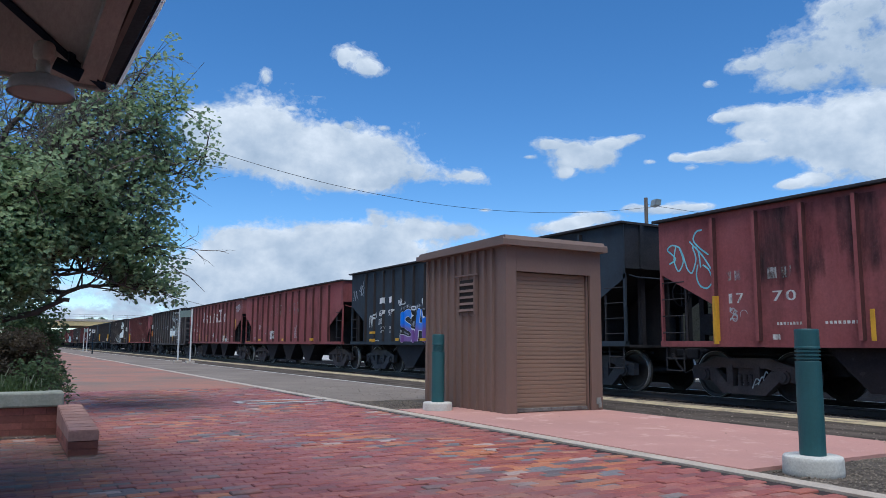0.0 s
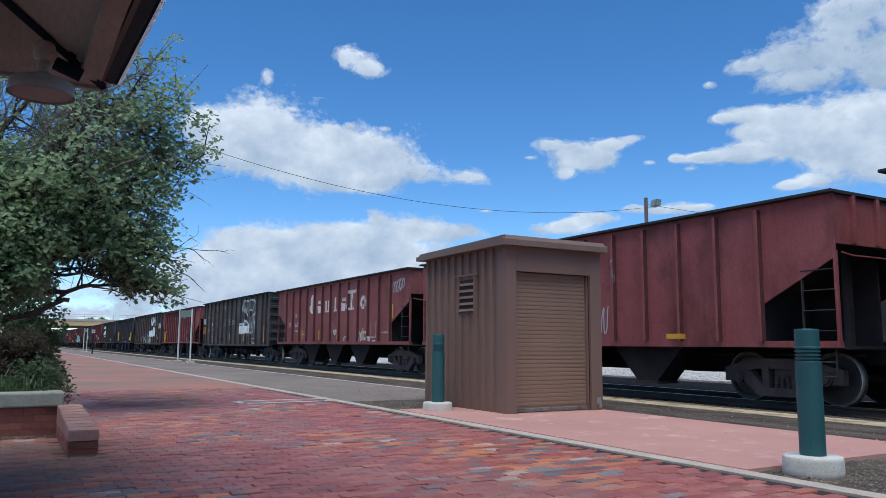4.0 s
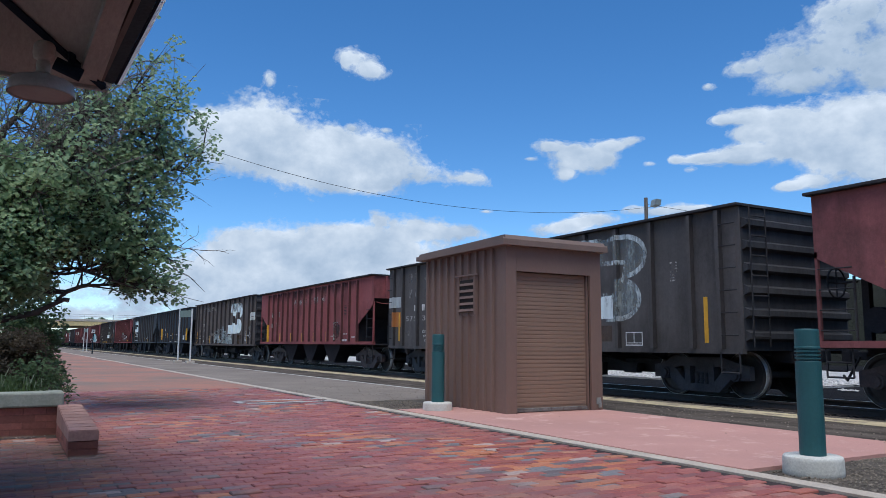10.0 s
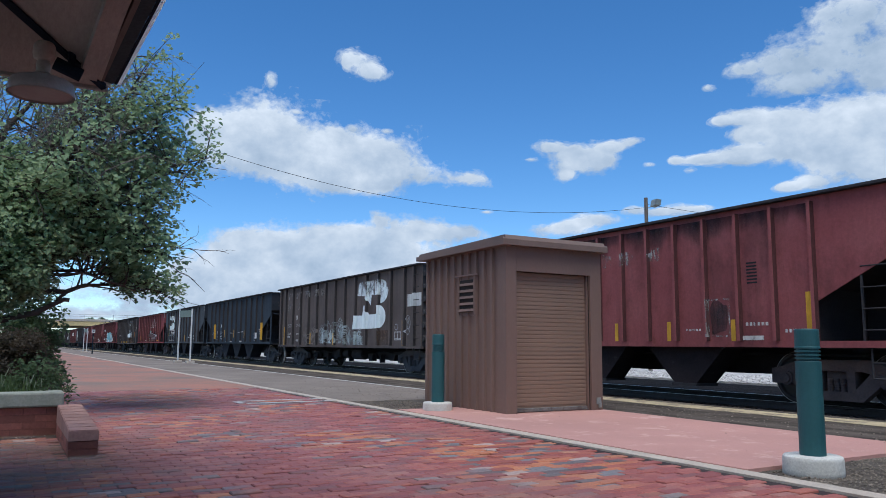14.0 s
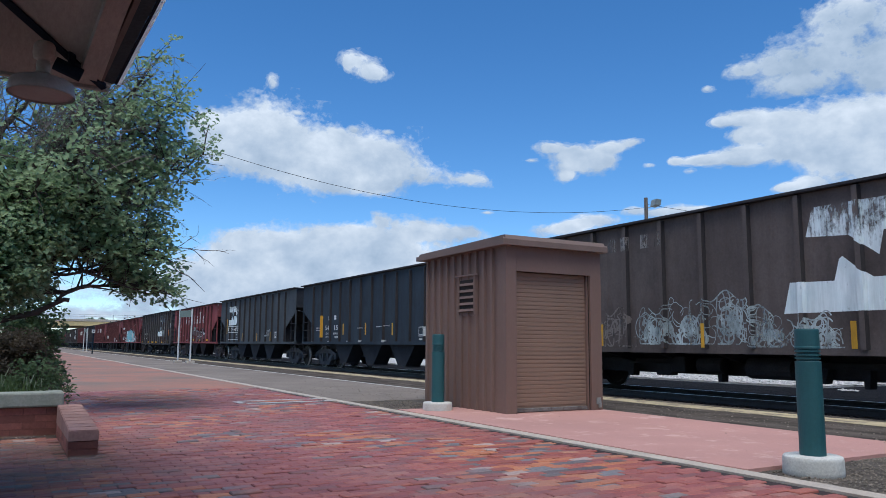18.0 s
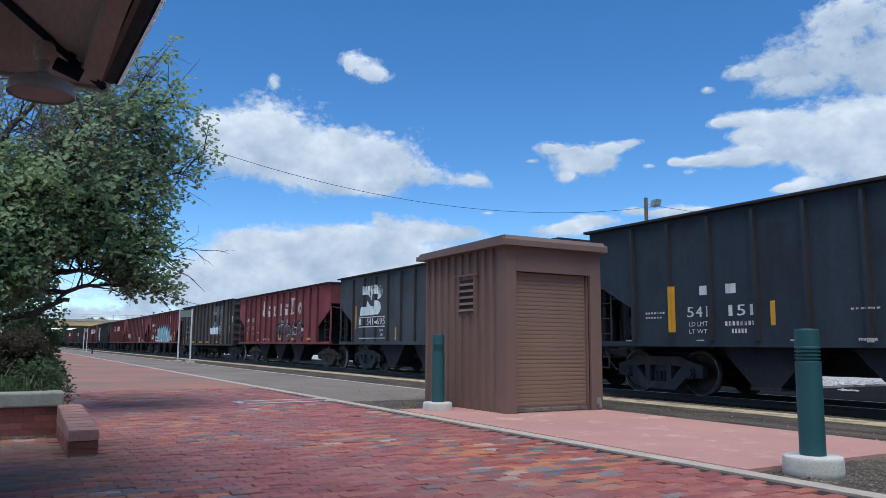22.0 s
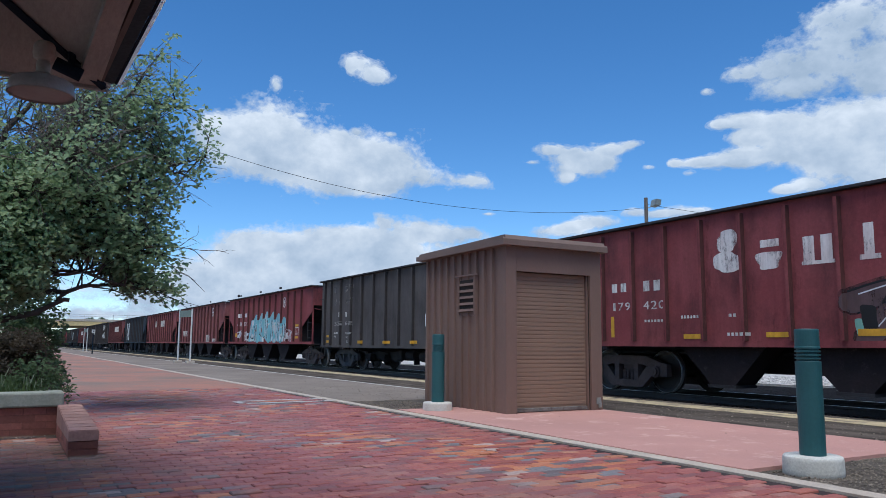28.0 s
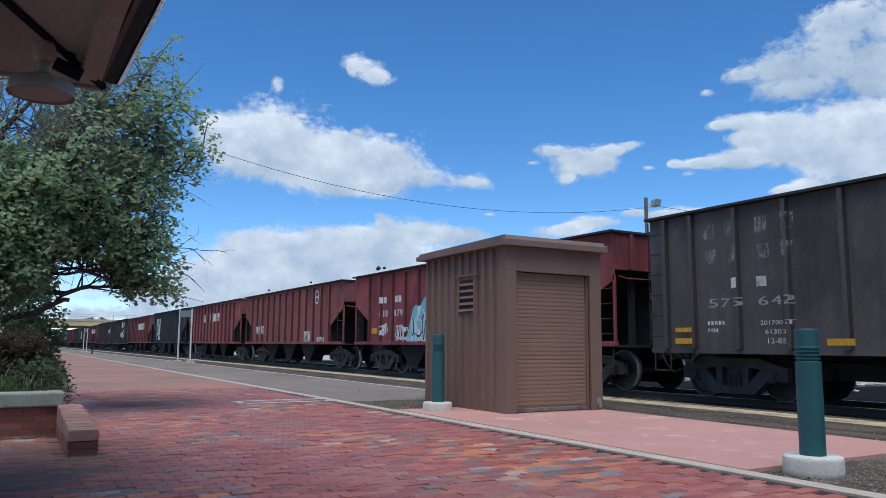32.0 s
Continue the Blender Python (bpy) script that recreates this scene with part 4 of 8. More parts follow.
def gondola_ribs(half):
    """Ladder posts near both ends and thirteen ribs between."""
    step = (2 * half - 2.28) / 12
    return [-half + 0.45] + [-half + 1.14 + step * k for k in range(13)] + [half - 0.45]


def gondola_car(paint, label, half=7.38, top=3.61, keyed=True):
    mat = PAINT[paint]
    key = (paint, half, top)
    z0 = 0.93
    car = thing("coal_gondola", label, "rail car", "cars of the coal train")
    for s in (-1, 1):
        part("side_sheet", cached(("g_sheet", s) + key, lambda bm: box(bm, -half, half, min(s * 1.57, s * 1.6), max(s * 1.57, s * 1.6), z0, top), mat), None, car)
        part("top_chord", cached(("g_chord", s) + key, lambda bm: box(bm, -half - 0.05, half + 0.05, min(s * 1.55, s * 1.73), max(s * 1.55, s * 1.73), top - 0.005, top + 0.05, bevel=0.01), M["under_iron"]), None, car)
        part("side_sill", cached(("g_sill", s) + key, lambda bm: box(bm, -half, half, min(s * 1.52, s * 1.63), max(s * 1.52, s * 1.63), z0 - 0.06, z0 + 0.03), mat), None, car)
        for x in gondola_ribs(half):
            r = part("side_rib", shaded_flanks(cached(("g_rib", s) + key, lambda bm: prism(bm, [(-0.055, s * 1.602), (-0.045, s * 1.7), (0.045, s * 1.7), (0.055, s * 1.602)], "z", z0 + 0.035, top - 0.03), mat), paint), None, car)
            r.location.x = x
    for s in (-1, 1):
        x = s * half
        part("end_sheet", cached(("g_end", s) + key, lambda bm: box(bm, min(x, x - s * 0.03), max(x, x - s * 0.03), -1.57, 1.57, z0, top), END_DARK), None, car)
        part("end_chord", cached(("g_endchord", s) + key, lambda bm: box(bm, min(x - s * 0.05, x + s * 0.06), max(x - s * 0.05, x + s * 0.06), -1.55, 1.55, top - 0.006, top + 0.045), M["under_iron"]), None, car)
        for k in range(6):
            z = 1.2 + k * 0.42
            part("end_rib", cached(("g_endrib", s, k) + key, lambda bm: prism(bm, [(x + s * 0.001, z - 0.1), (x + s * 0.11, z - 0.05), (x + s * 0.11, z + 0.05), (x + s * 0.001, z + 0.1)], "y", -1.55, 1.55), END_DARK), None, car)
        part("end_ladder", cached(("g_endladder", s) + key, lambda bm: (ladder(bm, "y", -1.5, -1.05, x + s * 0.15, 1.0, 3.6, 7), rod(bm, (x + s * 0.15, -1.05, 1.0), (x + s * 0.15, -1.05, 3.6), 0.012, 6), rod(bm, (x + s * 0.15, -1.5, 1.0), (x + s * 0.15, -1.5, 3.6), 0.014, 6)), M["under_iron"]), None, car)
        for y in (-1.69, 1.69):
            for q in range(6):
                zq = 1.21 + 0.4167 * q
                part("ladder_rung", cached(("g_rung", s, y, q) + key, lambda bm: rod(bm, (x - s * 0.04, y, zq), (x - s * 0.42, y, zq), 0.013, 6), M["under_iron"]), None, car)
            part("step", cached(("g_step", s, y) + key, lambda bm: (rod(bm, (x - s * 0.08, y * 0.96, 0.9), (x - s * 0.08, y * 0.96, 0.52), 0.016, 6), rod(bm, (x - s * 0.5, y * 0.96, 0.9), (x - s * 0.5, y * 0.96, 0.52), 0.016, 6), rod(bm, (x - s * 0.08, y * 0.96, 0.52), (x - s * 0.5, y * 0.96, 0.52), 0.016, 6)), M["under_iron"]), None, car)
    part("car_floor", cached(("g_floor",) + key, lambda bm: box(bm, -half + 0.03, half - 0.03, -1.57, 1.57, z0 + 0.02, z0 + 0.09), mat), None, car)
    for k in range(7):
        xk = (k - 3) * 1.55
        part("cross_bearer", cached(("g_bearer", k) + key, lambda bm: prism(bm, [(-1.5, 0.9), (1.5, 0.9), (0.4, 0.62), (-0.4, 0.62)], "x", xk - 0.06, xk + 0.06), M["under_iron"]), None, car)
    part("underframe", cached(("g_underframe", half), lambda bm: box(bm, -half + 2.75, half - 2.75, -0.5, 0.5, 0.42, 0.72), M["under_iron"]), None, car)
    for k, (xk, wk, zk) in enumerate(((-4.3, 0.5, 0.4), (-2.9, 0.22, 0.34), (-1.9, 0.6, 0.38), (-0.4, 0.12, 0.3), (1.7, 0.45, 0.36), (2.6, 0.14, 0.31), (3.6, 0.55, 0.4), (4.5, 0.2, 0.36))):
        part("brake_hanger", cached(("g_hanger", k), lambda bm: prism(bm, [(xk - wk / 2, 0.62), (xk + wk / 2, 0.62), (xk + wk * 0.35, zk), (xk - wk * 0.3, zk)], "y", -0.8, -0.6), M["under_iron"]), None, car)
    part("brake_cylinder", cached(("g_cyl",), lambda bm: rod(bm, (-0.9, -0.75, 0.62), (-0.3, -0.75, 0.62), 0.16, 14), M["under_iron"]), None, car)
    part("brake_reservoir", cached(("g_res",), lambda bm: rod(bm, (0.4, -0.85, 0.6), (1.35, -0.85, 0.6), 0.2, 14), M["under_iron"]), None, car)
    part("brake_valve", cached(("g_valve",), lambda bm: box(bm, -1.6, -1.2, -0.9, -0.55, 0.45, 0.8, bevel=0.03), M["under_iron"]), None, car)
    part("brake_rod", cached(("g_rod",), lambda bm: rod(bm, (-5.0, -0.45, 0.55), (5.0, -0.45, 0.55), 0.02), M["under_iron"]), None, car)
    running_gear(car, half, keyed, "truck_iron" if paint.startswith("red") else "truck_dark")
    return car


# car, paint, rear end at the start of the clip, half body length, label
PITCH = {1: 0.745, 5: 0.775, 7: 1.02, 8: 1.02, 14: 1.02, 19: 1.02, 20: 1.02}
TRAIN = [
    ("hopper", "red", -11.22, 7.05, "rust red coal hopper car with pale blue sprayed tag"),
    ("long", "black", -27.36, 7.55, "black coal hopper car with blue and purple graffiti"),
    ("hopper", "red", -42.38, 7.05, "faded red coal hopper car with flaking white numbers"),
    ("hopper", "red_dull", -57.48, 7.08, "dull red coal hopper car with large faded white letters"),
    ("gondola", "grey", -73.71, 7.38, "dark grey coal gondola with chalk scrawls and orange patch"),
    ("hopper", "red", -89.17, 7.06, "red coal hopper car with yellow reflective strips"),
    ("gondola", "brown", -105.06, 7.38, "weathered brown coal gondola with large flaking white emblem"),
    ("hopper", "black", -120.55, 7.03, "plain black coal hopper car with yellow strips"),
    ("hopper", "black_warm", -135.7, 7.05, "black coal hopper car with worn white emblem"),
    ("hopper", "red_deep", -150.85, 7.05, "deep red coal hopper car with white letters and graffiti"),
    ("gondola", "grey", -167.08, 7.38, "weathered grey coal gondola with faint white letters"),
    ("hopper", "red_deep", -182.6, 7.2, "deep red coal hopper car with cyan graffiti"),
    ("hopper", "red_dull", -198.0, 7.1, "dull red coal hopper car with round white badge"),
    ("hopper", "red", -213.2, 7.05, "faded red coal hopper car"),
    ("hopper", "black", -228.8, 7.2, "black coal hopper car with white emblem"),
    ("hopper", "red_dull", -244.2, 7.05, "dull red coal hopper car"),
    ("gondola", "grey", -260.2, 7.38, "dark grey coal gondola with white patch"),
    ("gondola", "brown", -276.3, 7.38, "plain weathered brown coal gondola"),
    ("hopper", "red", -291.6, 7.05, "faded red coal hopper car"),
    ("hopper", "black", -307.0, 7.05, "black coal hopper car"),
    ("hopper", "black_warm", -322.3, 7.05, "black coal hopper car"),
    ("hopper", "red_deep", -337.6, 7.05, "deep red coal hopper car"),
    ("gondola", "grey", -353.8, 7.38, "dark grey coal gondola"),
    ("hopper", "red_dull", -369.1, 7.05, "dull red coal hopper car"),
]
CARS = []
for k, (kind, paint, rear, half, label) in enumerate(TRAIN):
    near = k < 13
    if kind == "gondola":
        c = gondola_car(paint, label, half, keyed=near)
    elif kind == "long":
        c = hopper_car(paint, label, half, PITCH[k], 3.69, near, 3)
    else:
        c = hopper_car(paint, label, half, PITCH.get(k, 0.94), 3.58 if paint.startswith("black") else 3.54, near)
    c.location = (rear + half, RAIL_Y, 0)
    CARS.append(c)


# ---- lettering, emblems, strips and graffiti on the near side of the cars ----
def car_ribs(k):
    kind, _, _, half, _ = TRAIN[k]
    if kind == "gondola":
        return gondola_ribs(half), 1.7, 0.046
    return hopper_ribs(half, PITCH.get(k, 0.94)), 1.695, 0.033


def paint_on(k, name, pieces, material, label="", lift=0):
    """Paint on car k: pieces are (points, faces) in metres from the rear end and above the rail; it follows the ribs."""
    single = {"lettering": "letter_mark", "chalk_scrawl": "chalk_mark", "car_number": "digit", "graffiti": "graffiti_stroke", "data_lettering": "data_mark", "data_panel": "data_mark"}.get(name)
    if single and 1 < len(pieces) < 40:
        for piece in pieces:
            paint_on(k, single, [piece], material, label, lift)
        return None
    half = TRAIN[k][3]
    ribs, out, hw = car_ribs(k)
    bm = bmesh.new()
    for pts, faces in pieces:
        vs = [bm.verts.new((p[0] - half, 8e-6 * i, p[1])) for i, p in enumerate(pts)]
        for f in faces:
            try:
                bm.faces.new([vs[i] for i in f])
            except ValueError:
                pass
    lo = min(v.co.x for v in bm.verts)
    hi = max(v.co.x for v in bm.verts)
    foot = hw + 0.014
    crossed = [rx for rx in ribs if lo < rx + foot and hi > rx - foot]
    for rx in crossed:
        for d in (-foot, -hw, hw, foot):
            bmesh.ops.bisect_plane(bm, geom=bm.verts[:] + bm.edges[:] + bm.faces[:], plane_co=(rx + d, 0, 0), plane_no=(1, 0, 0))
    for v in bm.verts:
        y = NEAR
        for rx in crossed:
            d = abs(v.co.x - rx)
            if d < foot:
                y = -out if d < hw + 1e-4 else -out + (-1.6 + out) * (d - hw) / (foot - hw)
        v.co.y = y - 0.005 - 0.0015 * lift - v.co.y
    for f in bm.faces:
        f.normal_update()
        if f.normal.y > 0:
            f.normal_flip()
    me = bpy.data.meshes.new(name)
    bm.to_mesh(me)
    bm.free()
    me.materials.append(M[material])
    ob = part(name, me, None, CARS[k], label)
    return ob


def rect(u0, u1, z0, z1):
    return ([(u0, z0), (u1, z0), (u1, z1), (u0, z1)], [(0, 1, 2, 3)])


def poly(*p):
    return (list(p), [tuple(range(len(p)))])


def word(s, u0, u1, z0, z1):
    """A word, or digits one by one spread over the width."""
    if s in GLYPHS and len(s) > 1:
        g, f = GLYPHS[s]
        return [([(u0 + a * (u1 - u0), z0 + b * (z1 - z0)) for a, b in g], f)]
    out, w = [], (u1 - u0) / len(s)
    for i, c in enumerate(s):
        g, f = GLYPHS[c]
        cw = w * (0.32 if c == "1" else 0.74)
        off = (w - cw) / 2
        n, fat_by = len(g), 0.06 * (z1 - z0)
        spots = [(u0 + i * w + off + a * cw, z0 + b * (z1 - z0)) for a, b in g]
        out.append((spots + [(p[0] + fat_by, p[1]) for p in spots], list(f) + [tuple(q + n for q in e) for e in f]))
    return out


def bars(u0, u1, z0, z1, n, gap=0.35):
    """Plain upright bars for writing that cannot be read."""
    w = (u1 - u0) / n
    return [rect(u0 + i * w, u0 + (i + 1 - gap) * w, z0, z1) for i in range(n)]


def ribbon(pts, w):
    verts, faces = [], []
    for i, p in enumerate(pts):
        a, b = pts[max(0, i - 1)], pts[min(len(pts) - 1, i + 1)]
        dx, dz = b[0] - a[0], b[1] - a[1]
        q = math.hypot(dx, dz) or 1
        nx, nz = -dz / q * w / 2, dx / q * w / 2
        verts += [(p[0] + nx, p[1] + nz), (p[0] - nx, p[1] - nz)]
        if i:
            faces.append((2 * i - 2, 2 * i - 1, 2 * i + 1, 2 * i))
    return (verts, faces)


def strokes(*lines, w=0.03):
    return [ribbon(l, w) for l in lines]


def scrawl(seed, u0, u1, z0, z1, loops=4, w=0.025):
    """A looping sprayed line, like hurried handwriting."""
    r = random.Random(seed)
    a, b, c = r.uniform(0, 6), r.uniform(0, 6), r.uniform(0, 6)
    pts = []
    n = int(14 * loops)
    for i in range(n + 1):
        t = i / n
        g = 2 * math.pi * loops * t
        u = u0 + (u1 - u0) * (0.1 + 0.8 * t + 0.10 * math.sin(g + a) + 0.03 * math.sin(2.7 * g + b))
        z = (z0 + z1) / 2 + (z1 - z0) * (0.33 * math.sin(g * 1.0 + c) + 0.14 * math.sin(g * 1.9 + b))
        pts.append((u, z))
    return ribbon(pts, w)


def curls(seed, u0, u1, z0, z1, n=5, w=0.025):
    """Round loops sprayed over one another, each a line that coils and wanders."""
    r = random.Random(seed)
    out = []
    for _ in range(n):
        u, z = r.uniform(u0, u1), z0 + (z1 - z0) * r.random() ** 1.4
        size = r.uniform(0.1, 0.26) * min(u1 - u0, z1 - z0)
        a, bend, pts = r.uniform(0, 6.28), r.choice((-1, 1)) * 0.3, []
        for i in range(r.randint(12, 34)):
            bend = max(-0.6, min(0.6, bend + r.gauss(0, 0.13)))
            a += bend
            u += size * 0.36 * math.cos(a) + 0.05 * ((u0 + u1) / 2 - u)
            z += size * 0.36 * 1.25 * math.sin(a) + 0.07 * ((z0 + z1) / 2 - z)
            pts.append((u, max(z0, min(z1 + 0.1 * math.sin(9 * u), z))))
        out.append(ribbon(smooth_line(pts, 2), w * r.uniform(0.5, 1.2)))
    return out


def blob(seed, u0, u1, z0, z1, lobes=3, n=36, grow=0.0):
    """A swollen rounded form, as in sprayed bubble lettering."""
    r = random.Random(seed)
    ph, ph2, k = r.uniform(0, 6), r.uniform(0, 6), r.uniform(0.08, 0.16)
    uc, zc, ru, rz = (u0 + u1) / 2, (z0 + z1) / 2, (u1 - u0) / 2 + grow, (z1 - z0) / 2 + grow
    pts = []
    for i in range(n):
        a = 2 * math.pi * i / n
        q = 1 + k * math.sin(lobes * a + ph) + 0.07 * math.sin((lobes + 2) * a + ph2)
        c, s = math.cos(a), math.sin(a)
        pts.append((uc + ru * q * math.copysign(abs(c) ** 0.6, c), max(1.06, zc + rz * q * math.copysign(abs(s) ** 0.6, s))))
    return (pts, [tuple(range(n))])


def ring(uc, zc, ru, rz, w, a0=0, a1=360, n=20):
    return ribbon([(uc + ru * math.cos(radians(a0 + (a1 - a0) * i / n)), zc + rz * math.sin(radians(a0 + (a1 - a0) * i / n))) for i in range(n + 1)], w)


def strips(k, *at, label="yellow reflective strip"):
    for u, z0, z1 in at:
        paint_on(k, "reflective_strip", [rect(u + 0.015, u + 0.115, z0, z1)], "tape_yellow", label, 2)


def flat_strips(k, *at):
    for u0, u1, z0, z1 in at:
        paint_on(k, "reflective_strip", [rect(u0, u1, z0, z1)], "tape_yellow", "yellow reflective strip", 5)


def big_forms(k, material, z0=2.33):
    """Seven large worn white painted forms, one to a panel, where the railway's name stands."""
    sizes = ((4.5, 0.62, 0.78), (5.46, 0.55, 0.52), (6.35, 0.6, 0.51), (7.32, 0.4, 0.58), (8.14, 0.6, 0.52), (8.97, 0.7, 0.78), (10.05, 0.57, 0.5))
    for i, (u, wide, tall) in enumerate(sizes):
        def r(a, b, c, d):
            return rect(u + a * wide, u + b * wide, z0 + c * tall, z0 + d * tall)

        def arc(uc, zc, ru, rz, w, a0, a1):
            return ring(u + uc * wide, z0 + zc * tall, ru * wide, rz * tall, w * wide, a0, a1, 14)
        if i == 0:
            forms = [blob(900, u + 0.15 * wide, u + 0.9 * wide, z0 + 0.52 * tall, z0 + tall, 2), blob(901, u + 0.05 * wide, u + 0.95 * wide, z0, z0 + 0.5 * tall, 2)]
        elif i == 2:
            forms = [r(0.06, 0.4, 0.05, 0.95), r(0.6, 0.94, 0.05, 0.95), r(0.0, 1.0, 0, 0.12)]
        elif i == 3:
            forms = [r(0.3, 0.72, 0.05, 1), r(0.1, 0.95, 0, 0.14)]
        elif i == 5:
            forms = [r(0.2, 0.56, 0.05, 0.98), r(0.05, 1, 0.84, 1), r(0.05, 0.7, 0, 0.12)]
        elif i == 6:
            forms = [arc(0.5, 0.5, 0.34, 0.36, 0.3, 0, 360)]
        else:
            forms = [blob(905 + i, u, u + 0.9 * wide, z0, z0 + 0.6 * tall, 3), r(0.15, 0.85, 0.74, 1)]
        paint_on(k, "painted_form", forms, material, "large worn white painted form")


def emblem(k, u, z, s, material, label, rim=None):
    """An emblem as two stacked white plates with rounded noses."""
    def at(p):
        return poly(*[(u + a * s, z + b * s) for a, b in p])
    nose = [(2.55 + 0.66 * math.sin(radians(a)), 1.34 + 0.43 * math.cos(radians(a))) for a in range(0, 181, 12)]
    low = [(2.39 + 0.62 * math.cos(radians(a)), 0.43 + 0.42 * math.sin(radians(a))) for a in range(-90, 91, 12)]
    plates = ([(0.5, 1.28), (0.64, 1.77)] + nose + [(2.6, 1.22), (1.82, 1.25), (1.73, 0.87), (1.25, 1.23)],
              [(0.16, 0.53), (0.02, 0.0)] + low + [(2.39, 0.53), (1.62, 0.53), (1.3, 0.75), (1.13, 0.9), (1.07, 0.86), (0.97, 0.51)])
    for plate in plates:
        paint_on(k, "emblem", [at(plate)], material, label)
        if rim:
            edge = [(u + a * s, z + b * s) for a, b in plate + plate[:1]]
            paint_on(k, "emblem_rim", [ribbon(edge, 0.11)], rim, "paler rim of the emblem", 1)


def smooth_line(pts, n=5):
    """A smooth curve through a few points."""
    out = []
    q = [pts[0]] + list(pts) + [pts[-1]]
    for i in range(1, len(q) - 2):
        for j in range(n):
            f = j / n
            out.append(tuple(0.5 * (2 * q[i][c] + (q[i + 1][c] - q[i - 1][c]) * f + (2 * q[i - 1][c] - 5 * q[i][c] + 4 * q[i + 1][c] - q[i + 2][c]) * f * f + (3 * q[i][c] - q[i - 1][c] - 3 * q[i + 1][c] + q[i + 2][c]) * f ** 3) for c in (0, 1)))
    return out + [tuple(pts[-1])]


def fat(pts, w, shift=(0, 0)):
    """A fat sprayed stroke with round ends, kept above the sill."""
    line = smooth_line([(p[0] + shift[0], p[1] + shift[1]) for p in pts])
    v, f = ribbon(line, w)
    pieces = [([(p[0], max(1.05, p[1])) for p in v], f)]
    for c in (line[0], line[-1]):
        pieces.append(([(c[0] + w / 2 * math.cos(a * math.pi / 7), max(1.05, c[1] + w / 2 * math.sin(a * math.pi / 7))) for a in range(14)], [tuple(range(14))]))
    return pieces


def data_box(k, u, z, w=0.5, h=0.29):
    t = 0.022
    paint_on(k, "inspection_box", [rect(u, u + w, z, z + t), rect(u, u + w, z + h - t, z + h), rect(u, u + t, z, z + h), rect(u + w - t, u + w, z, z + h), rect(u + w * 0.48, u + w * 0.52, z + 0.05, z + h), rect(u, u + w, z + 0.05, z + 0.065)], "letter_fresh", "white outlined inspection box")


def number(k, left, right, u0, u1, u2, u3, z0, z1, material="letter_fresh"):
    paint_on(k, "car_number", word(left, u0, u1, z0, z1) + word(right, u2, u3, z0, z1), material, "white painted car number")


# 0: red hopper with the pale blue tag
tag = [ribbon(smooth_line(line, 6), 0.032) for line in (
    [(0.54, 2.98), (0.36, 3.04), (0.23, 2.96), (0.35, 2.85), (0.44, 2.74), (0.27, 2.66)],
    [(0.46, 3.03), (0.4, 2.73), (0.51, 2.5), (0.64, 2.7), (0.54, 2.98), (0.63, 2.82), (0.73, 2.53)],
    [(0.73, 2.53), (0.85, 2.44), (0.96, 2.71), (0.89, 2.95), (1.02, 2.86), (1.07, 2.53)],
    [(0.81, 3.07), (1.11, 2.77), (1.32, 2.48)],
    [(1.13, 3.26), (0.99, 3.24), (0.91, 3.09), (1.04, 2.93), (1.27, 2.76)],
    [(1.0, 2.59), (0.96, 2.37), (1.04, 2.18), (1.21, 2.12), (1.33, 2.24), (1.27, 2.46), (1.12, 2.58)])]
paint_on(0, "graffiti", tag, "spray_cyan", "pale blue sprayed tag")
for u, z0, z1 in ((1.4, 1.05, 1.95), (4.35, 1.08, 1.6)):
    paint_on(0, "reflective_strip", [rect(u, u + 0.08, z0, z1)], "tape_yellow", "yellow reflective strip", 2)
paint_on(0, "lettering", bars(1.65, 2.05, 2.22, 2.4, 2) + bars(2.55, 3.12, 2.2, 2.4, 2), "letter_faint", "flaking white lettering")
number(0, "17", "70", 1.63, 2.05, 2.6, 3.12, 1.8, 1.98, "letter_white")
paint_on(0, "graffiti", curls(8, 1.6, 2.1, 1.45, 1.76, 5, 0.016), "spray_grey", "thin scribbled tag")
paint_on(0, "data_panel", [rect(2.6, 2.75, 1.13, 1.22)] + bars(2.7, 3.2, 1.38, 1.43, 8) + bars(3.6, 4.2, 1.38, 1.43, 8), "letter_white")
ribs0 = [x + TRAIN[0][3] for x in hopper_ribs(TRAIN[0][3], 0.94)]
for a, b in zip(ribs0, ribs0[1:]):
    if a > 2.2:
        paint_on(0, "soot_stain", [rect(a + 0.05, b - 0.05, 1.15, 3.44)], "soot_long", "dark soot streaks")
for line in ([(1.73, 0.23), (1.82, 0.41), (1.89, 0.36), (1.78, 0.29)], [(1.86, 0.3), (1.95, 0.46), (1.98, 0.38)], [(1.97, 0.41), (2.04, 0.55), (2.07, 0.51)]):
    mark = tube(bmesh.new(), [(u - TRAIN[0][3], -1.085, z) for u, z in smooth_line(line, 3)], [0.011] * (3 * len(line) - 2), 4)
    part("chalk_mark", mark, M["letter_fresh"], CARS[0], "white chalk squiggle on the truck frame")

